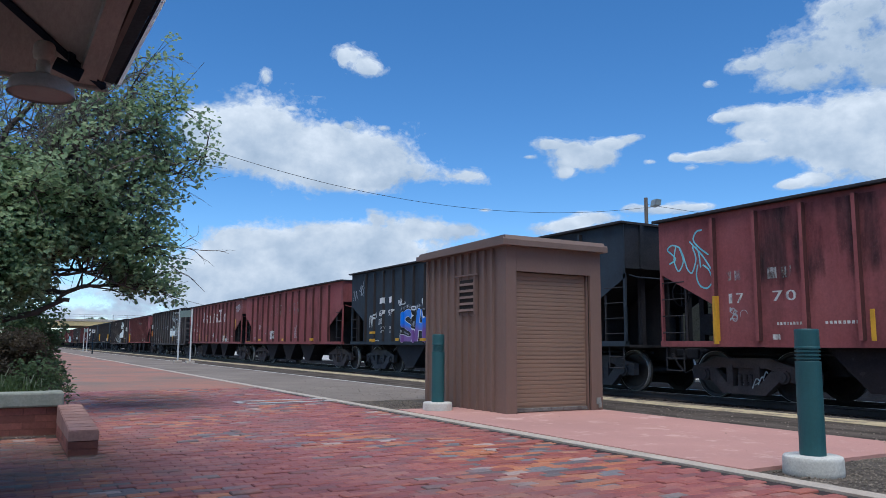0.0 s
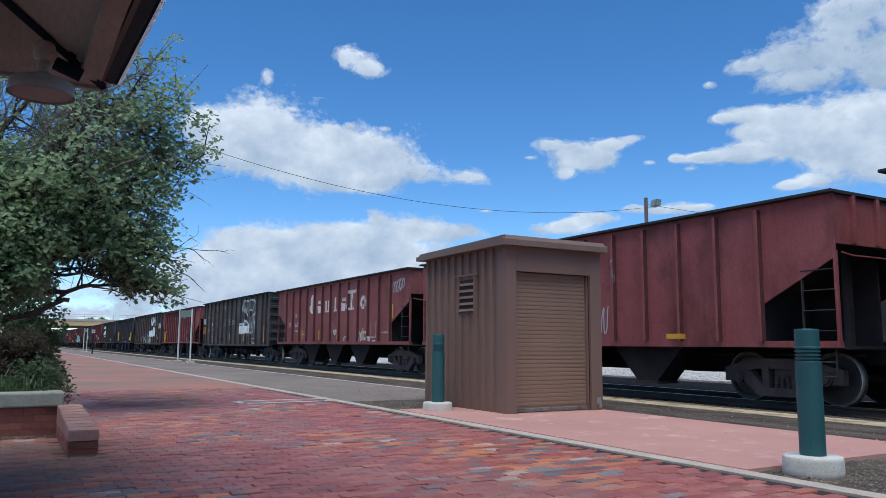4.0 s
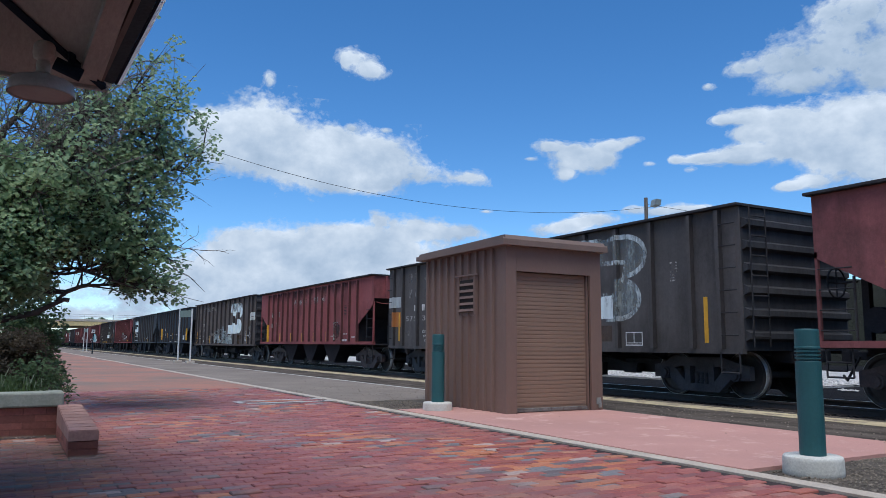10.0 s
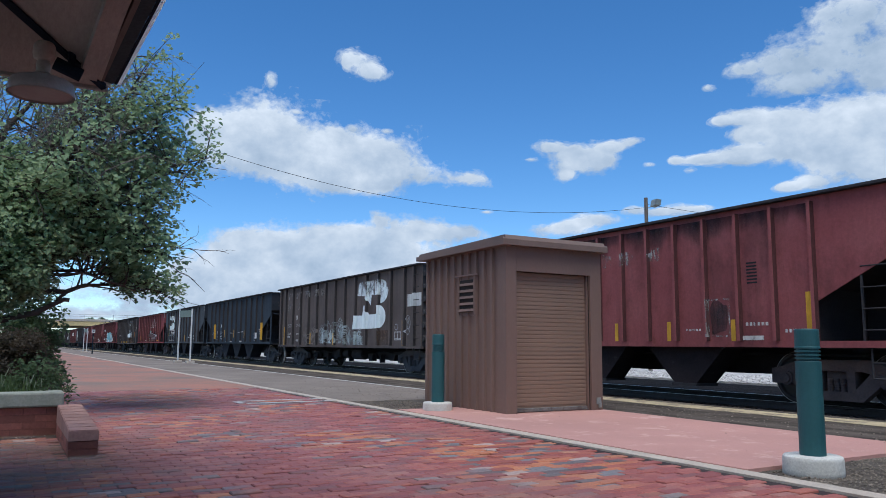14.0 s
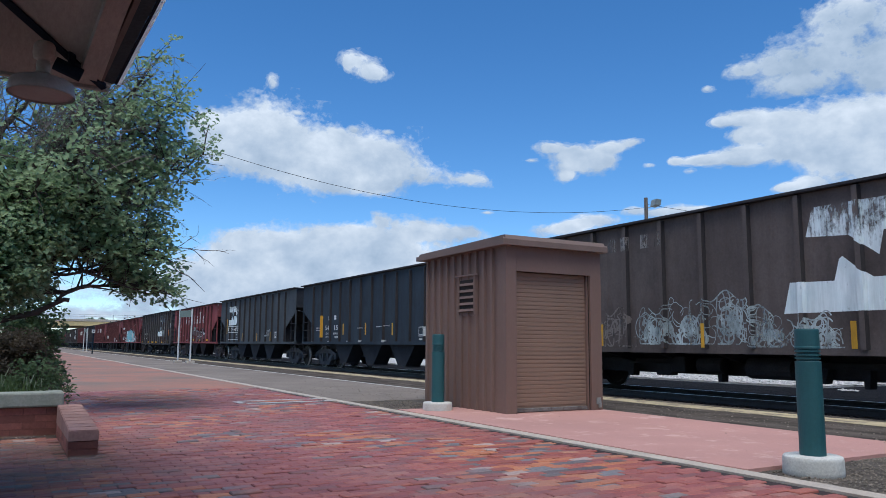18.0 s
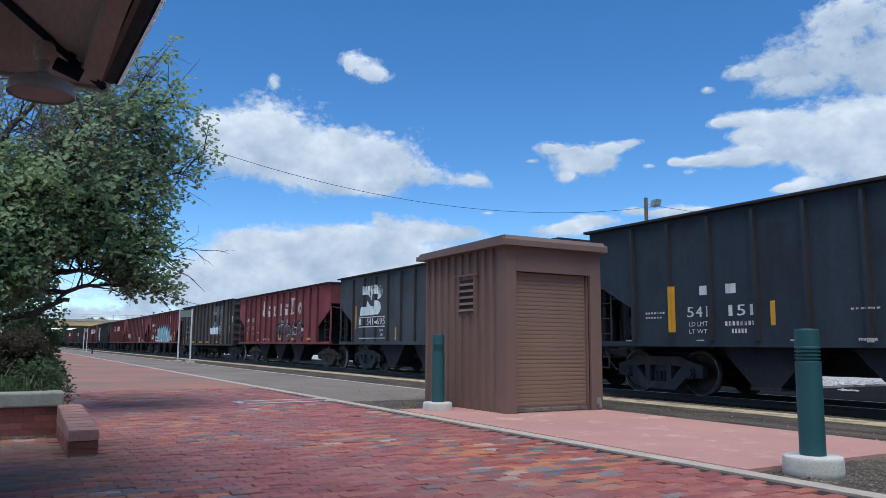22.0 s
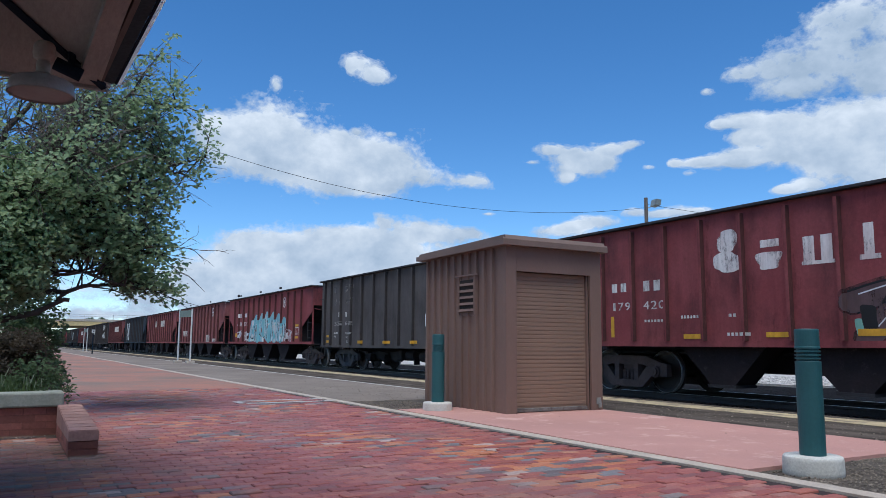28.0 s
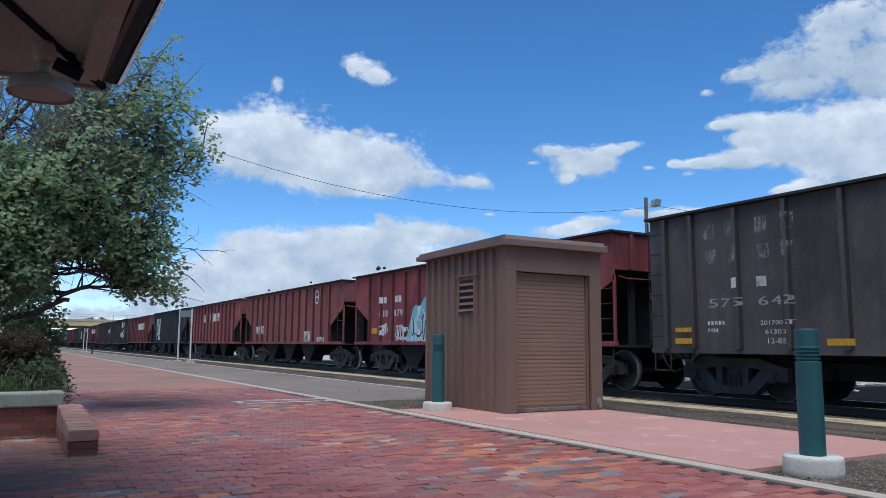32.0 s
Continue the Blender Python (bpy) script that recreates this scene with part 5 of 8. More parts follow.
# 1: black hopper with the long graffiti
number(1, "617", "927", 2.54, 3.06, 3.28, 3.8, 2.0, 2.22)
paint_on(1, "lettering", [rect(2.58, 2.76, 2.46, 2.66), rect(2.82, 3.02, 2.46, 2.66), rect(3.35, 3.53, 2.46, 2.67), rect(3.58, 3.74, 2.46, 2.67)], "letter_fresh", "white block lettering")
paint_on(1, "data_lettering", word("LD LMT", 2.66, 3.05, 1.545, 1.625) + word("LT WT", 2.66, 3.0, 1.405, 1.49) + word("207100", 3.38, 3.74, 1.55, 1.63) + word("551", 3.42, 3.66, 1.41, 1.49), "letter_fresh")
paint_on(1, "graffiti", [scrawl(1, 0.08, 0.62, 2.65, 3.18, 2, 0.022), scrawl(2, 0.75, 1.37, 2.7, 3.26, 3, 0.022), ribbon([(0.72, 3.05), (0.95, 2.95), (1.15, 3.4)], 0.02)], "spray_grey", "thin grey tag")
paint_on(1, "graffiti", [scrawl(4, 1.65, 2.35, 1.6, 2.2, 4, 0.024), scrawl(5, 2.5, 3.0, 1.69, 1.95, 7, 0.016)], "spray_white", "thin white tag")
flat_strips(1, (1.75, 2.25, 1.38, 1.47), (1.75, 2.25, 1.09, 1.2), (3.9, 4.15, 1.12, 1.22), (5.67, 6.13, 1.12, 1.21), (8.76, 9.03, 1.12, 1.21), (11.0, 11.5, 1.12, 1.22), (12.6, 13.1, 1.2, 1.47))
SPRAYED = [
    [[(5.14, 1.95), (4.81, 2.06), (4.49, 1.93), (4.56, 1.7), (4.95, 1.55), (5.21, 1.39), (5.13, 1.19), (4.8, 1.15), (4.42, 1.23)]],
    [[(5.58, 2.06), (5.51, 1.76), (5.45, 1.38), (5.39, 1.12)], [(5.85, 2.05), (5.95, 1.74), (6.05, 1.48), (6.13, 1.17)], [(5.49, 1.6), (5.97, 1.56)]],
    [[(6.14, 1.17), (6.15, 1.73), (6.25, 1.98), (6.48, 2.04), (6.62, 1.84), (6.69, 1.46), (6.79, 1.16)], [(6.2, 1.55), (6.57, 1.56)]],
    [[(6.85, 2.02), (6.86, 1.6), (6.95, 1.16)], [(6.98, 2.02), (7.15, 1.64), (7.21, 1.45)], [(7.21, 1.49), (7.35, 1.92), (7.45, 2.02)], [(7.45, 2.02), (7.54, 1.72), (7.68, 1.48), (7.8, 1.09)], [(7.6, 1.3), (8.05, 1.15)], [(7.67, 1.66), (7.95, 1.45), (8.1, 1.15)]],
]
every = [line for form in SPRAYED for line in form]
paint_on(1, "graffiti_glow", [p for line in every for p in fat(line, 0.45, (0, 0.05))], "spray_mist", "pale sprayed halo", 0)
paint_on(1, "graffiti_shadow", [p for line in every for p in fat(line, 0.4, (0.03, -0.02))], "spray_black", "black sprayed outline", 1)
for i, form in enumerate(SPRAYED):
    paint_on(1, "graffiti_edge", [p for line in form for p in fat(line, 0.27, (0.02, 0))], "spray_white", "white sprayed edge", 2)
    paint_on(1, "graffiti_letter", [p for line in form for p in fat(line, 0.235)], "spray_fade", "bright blue sprayed form fading to purple", 3)
paint_on(1, "graffiti_line", [ring(6.42, 1.75, 0.05, 0.08, 0.05), ring(6.4, 1.4, 0.04, 0.07, 0.06), ribbon([(5.0, 1.86), (5.25, 1.8)], 0.02), ribbon([(5.1, 1.7), (5.2, 1.95)], 0.02), ribbon([(7.2, 1.2), (7.45, 1.42), (7.42, 1.7)], 0.035)], "spray_white", "", 5)
paint_on(1, "graffiti", [scrawl(9, 4.05, 4.62, 2.3, 2.55, 5, 0.03), ring(5.9, 2.4, 0.1, 0.13, 0.05), ring(8.2, 2.0, 0.08, 0.09, 0.04), scrawl(14, 8.0, 8.5, 1.6, 1.95, 4, 0.04), scrawl(15, 7.7, 8.4, 1.1, 1.35, 6, 0.025), ring(5.3, 2.2, 0.05, 0.05, 0.05)], "spray_white", "white sprayed tag")
SILVER = [[(9.12, 2.0), (9.1, 1.15)], [(9.2, 2.02), (9.39, 1.85), (9.21, 1.61), (9.57, 1.57), (9.67, 1.3), (9.29, 1.13)], [(9.74, 1.2), (9.76, 1.73), (9.96, 1.93), (10.14, 1.74), (10.12, 1.16)], [(10.38, 1.97), (10.25, 1.63), (10.06, 1.19)], [(10.28, 1.75), (10.52, 1.47), (10.56, 1.16)], [(10.82, 2.07), (10.75, 1.81), (10.75, 1.5)], [(10.84, 1.28), (11.1, 1.28)]]
paint_on(1, "graffiti_glow", [p for line in SILVER for p in fat(line, 0.35)], "spray_mist", "thin grey sprayed halo", 0)
paint_on(1, "graffiti_shadow", [p for line in SILVER for p in fat(line, 0.28)], "spray_black", "black sprayed outline", 1)
for line in SILVER:
    paint_on(1, "graffiti_letter", fat(line, 0.225), "spray_grey", "silver sprayed form", 2)
paint_on(1, "graffiti_line", [ring(9.36, 1.42, 0.06, 0.09, 0.07), ribbon([(9.35, 1.1), (9.42, 1.3), (9.45, 1.12), (9.53, 1.32)], 0.02), ribbon([(9.98, 1.12), (9.97, 1.6)], 0.03)], "spray_black", "", 4)
for seed, a, b, c, d, n, w in ((21, 9.15, 9.8, 2.85, 3.4, 6, 0.022), (22, 9.75, 10.5, 2.95, 3.35, 6, 0.02), (23, 9.2, 9.9, 2.1, 2.32, 7, 0.03), (24, 10.2, 10.9, 2.1, 2.35, 7, 0.028), (25, 11.7, 12.25, 1.68, 2.2, 9, 0.02), (26, 11.75, 12.3, 1.08, 1.48, 10, 0.03), (27, 11.02, 11.48, 1.75, 2.15, 7, 0.022)):
    paint_on(1, "graffiti", curls(seed, a, b, c, d, n, w), "spray_white", "white sprayed tag")
data_box(1, 10.99, 1.41, 0.5, 0.31)
paint_on(1, "lettering", [poly((10.32 + i * 0.74, 2.42), (10.62 + i * 0.74, 2.42), (10.74 + i * 0.74, 2.58), (10.44 + i * 0.74, 2.58)) for i in range(4)] + [rect(10.28 + i * 0.74, 10.68 + i * 0.74, 2.36, 2.38) for i in range(4)], "letter_fresh", "white slanted block lettering")
thin = [(13.35 + 0.8 * q / 48 - 0.045 * math.sin(q * 1.9), 1.83 + 0.47 * q / 48 + 0.06 * math.sin(q * 1.9 + 0.8 * math.sin(q * 0.7))) for q in range(49)]
paint_on(1, "graffiti", [ribbon(smooth_line(thin, 3), 0.018)], "spray_grey", "long thin slanting tag")
paint_on(1, "data_lettering", bars(12.7, 13.05, 1.5, 1.55, 5), "letter_fresh")
paint_on(1, "data_lettering", bars(2.1, 2.6, 1.12, 1.16, 8) + bars(11.8, 12.3, 1.55, 1.62, 7), "letter_white")

# 2: faded red hopper
paint_on(2, "car_number", word("716", 2.62, 3.26, 1.76, 1.95), "letter_fresh", "white painted car number")
paint_on(2, "lettering", bars(1.68, 1.95, 1.8, 1.95, 2, 0.6) + bars(2.0, 2.25, 1.82, 1.93, 3) + bars(1.7, 2.3, 2.16, 2.28, 4, 0.5), "letter_faint", "flaking white lettering")
flat_strips(2, (0.2, 1.16, 1.03, 1.115), (2.55, 3.03, 1.15, 1.25), (6.5, 7.0, 1.15, 1.25), (10.4, 10.9, 1.15, 1.25))
paint_on(2, "graffiti", [blob(5, 4.55, 5.3, 1.22, 1.66, 4)], "logo_faint", "faded white sprayed smear")
paint_on(2, "lettering", [rect(4.6 + 0.16 * i, 4.66 + 0.16 * i, 2.4 + 0.15 * ((i * 3) % 5), 2.52 + 0.15 * ((i * 3) % 5)) for i in range(6)] + bars(5.5, 9.5, 2.4, 2.9, 6, 0.8), "letter_faint", "flaking white lettering")
paint_on(2, "graffiti", [scrawl(51, 8.3, 8.7, 1.2, 1.95, 2, 0.03)], "spray_grey")
paint_on(2, "data_panel", bars(1.7, 2.2, 1.2, 1.35, 4) + bars(3.6, 4.1, 1.5, 1.55, 6), "letter_faint")

# 3: dull red hopper with large letters
big_forms(3, "big_letter")
number(3, "178", "667", 1.62, 2.26, 2.58, 3.26, 1.77, 1.98, "letter_white")
paint_on(3, "lettering", bars(1.65, 2.18, 2.22, 2.4, 2, 0.4) + bars(2.6, 3.26, 2.2, 2.4, 2, 0.4), "letter_faint", "flaking white lettering")
strips(3, (1.17, 1.95, 2.34), (3.55, 1.16, 1.6), (5.67, 1.17, 1.6), (7.71, 1.16, 1.6), (10.28, 1.16, 1.6), (12.8, 1.9, 2.4))
paint_on(3, "hazard_diamond", [poly((7.33, 1.51), (7.52, 1.35), (7.71, 1.51), (7.52, 1.68))], "letter_fresh", "white diamond placard")
paint_on(3, "hazard_diamond_bars", [rect(7.44, 7.47, 1.53, 1.6), rect(7.5, 7.53, 1.53, 1.65), rect(7.56, 7.59, 1.53, 1.62), rect(7.42, 7.62, 1.46, 1.5)], "spray_black", "", 1)
paint_on(3, "graffiti", [scrawl(61, 9.95, 10.7, 1.06, 1.5, 4, 0.05)], "spray_white", "white sprayed tag")
paint_on(3, "graffiti", [scrawl(62, 12.78, 13.85, 2.78, 3.3, 5, 0.035)], "spray_grey", "grey sprayed tag")
paint_on(3, "data_panel", [rect(11.0, 11.03, 1.25, 1.83), rect(11.49, 11.52, 1.25, 1.83), rect(11.0, 11.52, 1.25, 1.28), rect(11.2, 11.48, 1.1, 1.16)] + bars(2.6, 3.2, 1.55, 1.62, 6) + bars(3.75, 4.2, 1.4, 1.45, 6) + bars(12.0, 12.6, 1.4, 1.46, 7), "letter_white")
paint_on(3, "paint_smear", [blob(7, 8.4, 8.9, 1.12, 1.3, 3), blob(6, 10.6, 11.0, 1.12, 1.3, 3)], "logo_faint")

# 4: grey gondola with chalk letters
emblem(4, 9.1, 1.58, 1.02, "logo_ghost", "flaking white emblem", "logo_peel")
paint_on(4, "emblem_trace", [poly((9.12, 1.6), (9.15, 2.0), (9.95, 2.02), (10.1, 2.4), (10.2, 2.1), (10.6, 1.97), (10.85, 2.0), (11.0, 2.1), (11.35, 2.12), (11.35, 1.6))], "logo_chipped", "peeling white paint", 3)
number(4, "575", "374", 1.26, 2.1, 2.42, 3.2, 1.78, 1.94, "letter_mid")
paint_on(4, "lettering", [rect(1.88, 2.05, 2.1, 2.3), rect(2.42, 2.62, 2.1, 2.3)], "letter_white", "white block lettering")
paint_on(4, "data_lettering", word("OC", 2.71, 2.84, 1.56, 1.63) + word("203200 GT", 2.44, 3.16, 1.39, 1.47) + word("69800", 2.53, 2.96, 1.24, 1.32) + word("12-88", 2.62, 2.96, 1.09, 1.17), "letter_fresh")
paint_on(4, "data_lettering", bars(1.28, 1.6, 1.3, 1.45, 4) + bars(3.55, 3.8, 1.15, 1.45, 3) + bars(4.3, 4.6, 1.5, 1.53, 5), "letter_faint")
paint_on(4, "lettering", [rect(u, u + 0.24, 3.06, 3.36) for u in (1.5, 1.95, 2.6, 2.95, 3.6, 4.05, 4.7, 5.08, 5.6, 6.0)], "letter_ghost", "row of ghostly worn letters")
paint_on(4, "lettering", [rect(u, u + 0.24, 2.55, 2.82) for u in (1.5, 1.95, 2.6, 2.95, 3.6, 4.05, 4.7, 5.08)], "letter_ghost", "row of ghostly worn letters")
paint_on(4, "chalk_scrawl", strokes([(4.02, 2.4), (3.88, 2.47), (3.74, 2.42), (3.76, 2.0), (4.02, 1.98), (4.04, 2.18), (3.88, 2.18)], [(4.9, 2.38), (4.84, 1.97), (5.22, 1.97), (5.16, 2.4), (4.88, 2.39)], [(5.74, 2.0), (5.74, 2.5), (6.0, 2.0), (6.04, 2.5)], [(7.14, 2.48), (6.78, 2.46), (6.74, 2.14), (7.14, 2.12)], [(6.77, 2.3), (7.05, 2.32)], [(7.5, 2.3), (7.62, 2.38), (7.7, 2.28), (7.5, 2.12), (7.72, 2.12)], [(7.82, 2.12), (7.82, 2.38)], [(7.96, 2.36), (7.84, 2.24), (7.98, 2.12)], [(8.06, 2.12), (8.08, 2.38)], w=0.032), "letter_fresh", "hand-drawn white chalk letters")
paint_on(4, "paint_patch", [rect(0.0, 0.95, 2.26, 2.62)], "patch_grey", "pale grey paint patch")
paint_on(4, "paint_patch", [rect(0.4, 0.95, 1.6, 2.1)], "patch_orange", "rusty orange paint patch")
paint_on(4, "paint_patch", [rect(4.62, 5.0, 1.14, 1.34), rect(5.1, 5.5, 1.14, 1.34), rect(10.7, 11.3, 1.1, 1.45)], "patch_rust", "brown paint patch")
strips(4, (0.74, 1.12, 2.08), (3.93, 1.15, 1.62), (6.86, 1.18, 1.64), (10.42, 1.15, 1.6), (13.86, 1.07, 1.95))
data_box(4, 11.73, 1.01)
paint_on(4, "data_panel", [rect(13.05, 13.25, 2.31 + 0.06 * i, 2.34 + 0.06 * i) for i in range(7)], "letter_faint")

# 5: red hopper
paint_on(5, "reflective_strip", [rect(1.42, 1.47, 1.1, 1.95)], "tape_yellow", "yellow reflective strip", 2)
strips(5, (3.2, 1.05, 1.5), (4.8, 1.05, 1.5), (6.35, 1.05, 1.5), (7.87, 1.04, 1.49), (9.39, 1.04, 1.49), (10.96, 1.04, 1.5), (12.5, 1.15, 1.93))
paint_on(5, "lettering", [blob(i, u, u + 0.3, 2.74, 3.03, 3) for i, u in enumerate((5.3, 6.0, 6.7, 7.5, 8.15, 8.98))], "letter_faint", "flaking white letters")
paint_on(5, "lettering", bars(1.8, 2.4, 2.3, 2.55, 2, 0.5) + bars(2.7, 3.3, 2.3, 2.55, 2, 0.5) + bars(1.8, 2.3, 1.8, 2.0, 3, 0.5) + bars(2.7, 3.3, 1.8, 2.0, 3, 0.5), "letter_faint", "flaking white lettering")
paint_on(5, "data_panel", [rect(10.45, 10.49, 1.18, 1.9), rect(10.92, 10.96, 1.18, 1.9), rect(10.45, 10.96, 1.87, 1.9), rect(10.45, 10.96, 1.18, 1.21)], "letter_faint", "worn white outlined panel")
paint_on(5, "paint_patch", [rect(11.24, 11.67, 1.12, 1.2)] + bars(11.3, 11.8, 1.38, 1.44, 6) + bars(12.1, 12.5, 1.25, 1.31, 5) + bars(9.9, 10.3, 1.3, 1.34, 5), "letter_white")
paint_on(5, "data_panel", [rect(11.36, 11.58, 2.14 + 0.06 * i, 2.17 + 0.06 * i) for i in range(7)], "spray_black")
ribs5 = [x + TRAIN[5][3] for x in hopper_ribs(TRAIN[5][3], PITCH[5])]
for a, b in zip(ribs5, ribs5[1:]):
    paint_on(5, "soot_stain", [rect(a + 0.05, b - 0.05, 2.3, 3.44)], "soot", "dark soot streaks")
paint_on(5, "soot_stain", [blob(8, 10.5, 10.9, 1.25, 1.85, 3)], "spray_mist_dark", "dark soot stain", 1)

# 6: brown gondola with the white emblem
emblem(6, 9.06, 1.57, 1.0, "logo_white", "large flaking white emblem")
number(6, "575", "748", 1.36, 2.18, 2.52, 3.3, 1.77, 1.92, "letter_mid")
paint_on(6, "lettering", [rect(1.97, 2.13, 2.1, 2.28), rect(2.53, 2.71, 2.1, 2.3)], "letter_white", "white block lettering")
paint_on(6, "lettering", [rect(u, u + 0.26, 3.07, 3.36) for u in (1.36, 1.82, 2.46, 3.03)], "letter_faint", "row of worn letters")
paint_on(6, "lettering", [rect(u, u + 0.27, 2.57, 2.86) for u in (1.36, 1.84, 2.5, 2.95)], "letter_faint", "row of worn letters")
paint_on(6, "lettering", [rect(u, u + 0.26, 3.07, 3.36) for u in (3.7, 4.1, 4.7, 5.1, 5.7, 6.1)], "letter_ghost", "row of ghostly worn letters")
paint_on(6, "data_lettering", word("LD LMT", 1.36, 1.81, 1.43, 1.52) + bars(1.35, 1.73, 1.29, 1.38, 5) + bars(2.59, 3.05, 1.43, 1.5, 6) + bars(2.54, 3.06, 1.11, 1.2, 6), "letter_white")
strips(6, (1.06, 0.96, 1.8), (4.37, 1.0, 1.48), (7.3, 0.98, 1.44), (10.24, 0.98, 1.42), (13.46, 0.96, 1.82))
paint_on(6, "paint_patch", [rect(13.76, 14.16, 2.27, 2.68), rect(14.22, 14.75, 2.27, 2.7)], "patch_pale", "pale grey paint patch")
data_box(6, 12.8, 1.15)
paint_on(6, "graffiti", [ring(12.95, 1.6, 0.12, 0.1, 0.02), ring(13.8, 1.86, 0.12, 0.11, 0.013), ring(13.84, 1.62, 0.1, 0.09, 0.013), ring(13.8, 1.44, 0.13, 0.1, 0.013)] + curls(33, 13.66, 13.99, 1.35, 1.98, 4, 0.013), "spray_grey")
for i, (a, b, c, d) in enumerate([(5.55, 6.5, 1.05, 1.8), (6.4, 7.45, 1.05, 1.95), (7.5, 8.4, 1.05, 2.0), (8.3, 9.3, 1.0, 1.7), (9.2, 10.2, 1.0, 1.6)]):
    paint_on(6, "graffiti", curls(110 + i, a, b, c, d - 0.05, 20, 0.022) + curls(120 + i, a + 0.1, b - 0.1, c, d - 0.35, 14, 0.036), "spray_chalk", "faded pale sprayed graffiti")
for i in range(3):
    paint_on(6, "graffiti", curls(140 + i, 3.4 + 0.65 * i, 4.15 + 0.65 * i, 1.0, 1.75, 9, 0.032), "spray_dim", "faded dark sprayed graffiti")
paint_on(6, "paint_patch", [rect(11.5, 12.3, 0.98, 1.5)], "patch_rust", "brown paint patch")

# 7: plain black hopper
strips(7, (2.43, 1.28, 2.2), (4.72, 1.38, 1.81), (6.89, 1.35, 1.8), (9.16, 1.32, 1.75), (12.58, 1.21, 2.09))
number(7, "541", "151", 2.82, 3.46, 3.76, 4.47, 1.57, 1.77, "letter_fresh")
paint_on(7, "lettering", [rect(3.17, 3.38, 1.99, 2.17), rect(3.79, 4.02, 1.99, 2.17)], "letter_fresh", "white block lettering")
paint_on(7, "data_lettering", word("LD LMT", 2.89, 3.35, 1.39, 1.48), "letter_fresh")
paint_on(7, "data_lettering", word("LT WT", 2.89, 3.33, 1.25, 1.33), "letter_fresh")
paint_on(7, "data_lettering", bars(3.75, 4.44, 1.39, 1.47, 8), "letter_white")
paint_on(7, "data_lettering", bars(3.9, 4.25, 1.25, 1.33, 5), "letter_white")
paint_on(7, "data_lettering", bars(1.73, 2.28, 1.66, 1.7, 7) + bars(1.73, 2.2, 1.57, 1.6, 6), "letter_white")
paint_on(7, "data_lettering", bars(12.05, 12.52, 1.73, 1.77, 8) + bars(12.05, 12.5, 1.63, 1.67, 7) + bars(12.05, 12.35, 1.53, 1.57, 5), "letter_fresh")
paint_on(7, "data_panel", [rect(1.12, 1.3, 1.06, 1.13)], "letter_white")
paint_on(7, "data_panel", [rect(3.06, 3.25, 1.06, 1.13)], "letter_white")
paint_on(7, "data_panel", [rect(5.1, 5.3, 1.06, 1.13)], "letter_white")
data_box(7, 11.17, 1.27, 0.5, 0.31)
paint_on(7, "data_lettering", bars(6.2, 6.7, 1.6, 1.63, 6) + bars(7.9, 8.4, 1.62, 1.66, 6) + bars(8.6, 9.0, 1.64, 1.68, 5) + [rect(6.3, 6.6, 1.08, 1.15), rect(8.45, 8.75, 1.08, 1.16), rect(11.2, 11.5, 1.15, 1.2)], "letter_white")

# 8: black hopper with the emblem and framed number
emblem(8, 1.97, 2.07, 0.62, "logo_white", "worn white emblem")
paint_on(8, "number_frame", [rect(1.88, 4.18, 1.985, 2.015), rect(1.9, 4.19, 1.63, 1.665), rect(1.93, 4.2, 1.215, 1.24)], "letter_fresh", "white painted lines")
paint_on(8, "car_number", word("541", 2.6, 3.25, 1.72, 1.95) + word("695", 3.46, 4.22, 1.72, 1.95), "letter_fresh", "white painted car number")
paint_on(8, "lettering", [rect(1.9, 2.1, 1.72, 1.95), rect(2.18, 2.4, 1.72, 1.95)], "letter_fresh", "white block lettering")
paint_on(8, "data_lettering", word("2079", 3.72, 4.03, 1.46, 1.54) + word("551", 3.81, 4.02, 1.31, 1.39), "letter_fresh")
strips(8, (1.56, 1.57, 2.45), (5.0, 1.15, 1.59), (7.9, 1.15, 1.58), (10.55, 1.15, 1.58), (12.5, 1.28, 1.95), (12.45, 2.1, 2.38))
paint_on(8, "data_panel", [rect(11.05, 11.55, 1.28, 1.6)], "letter_fresh", "white inspection panel")
paint_on(8, "data_panel_bars", bars(11.1, 11.5, 1.36, 1.54, 5), "spray_black", "", 1)

paint_on(8, "graffiti", [scrawl(81, 9.62, 10.25, 1.35, 1.78, 5, 0.014)], "spray_grey", "thin chalk scribble")

# 9: deep red hopper with white letters and graffiti
big_forms(9, "big_letter", 2.38)
number(9, "179", "420", 1.64, 2.26, 2.6, 3.25, 1.77, 1.94, "letter_white")
paint_on(9, "lettering", bars(1.68, 2.24, 2.17, 2.36, 2, 0.4) + bars(2.64, 3.23, 2.15, 2.37, 2, 0.4), "letter_white", "flaking white lettering")
flat_strips(9, (3.71, 4.19, 1.15, 1.24), (5.59, 6.1, 1.17, 1.26), (7.26, 7.74, 1.18, 1.29), (9.19, 9.64, 1.17, 1.27), (11.3, 11.8, 1.17, 1.27))
strips(9, (1.62, 1.19, 1.64))
DARK = [[(7.2, 1.72), (7.9, 1.86), (7.75, 1.5), (7.4, 1.12)], [(8.15, 1.65), (8.5, 1.88), (8.88, 1.7), (8.85, 1.3), (8.35, 1.25)], [(9.55, 1.88), (9.2, 1.5), (9.55, 1.12), (9.88, 1.5), (9.55, 1.88)], [(10.1, 1.8), (10.5, 1.86), (10.75, 1.5), (10.4, 1.15)]]
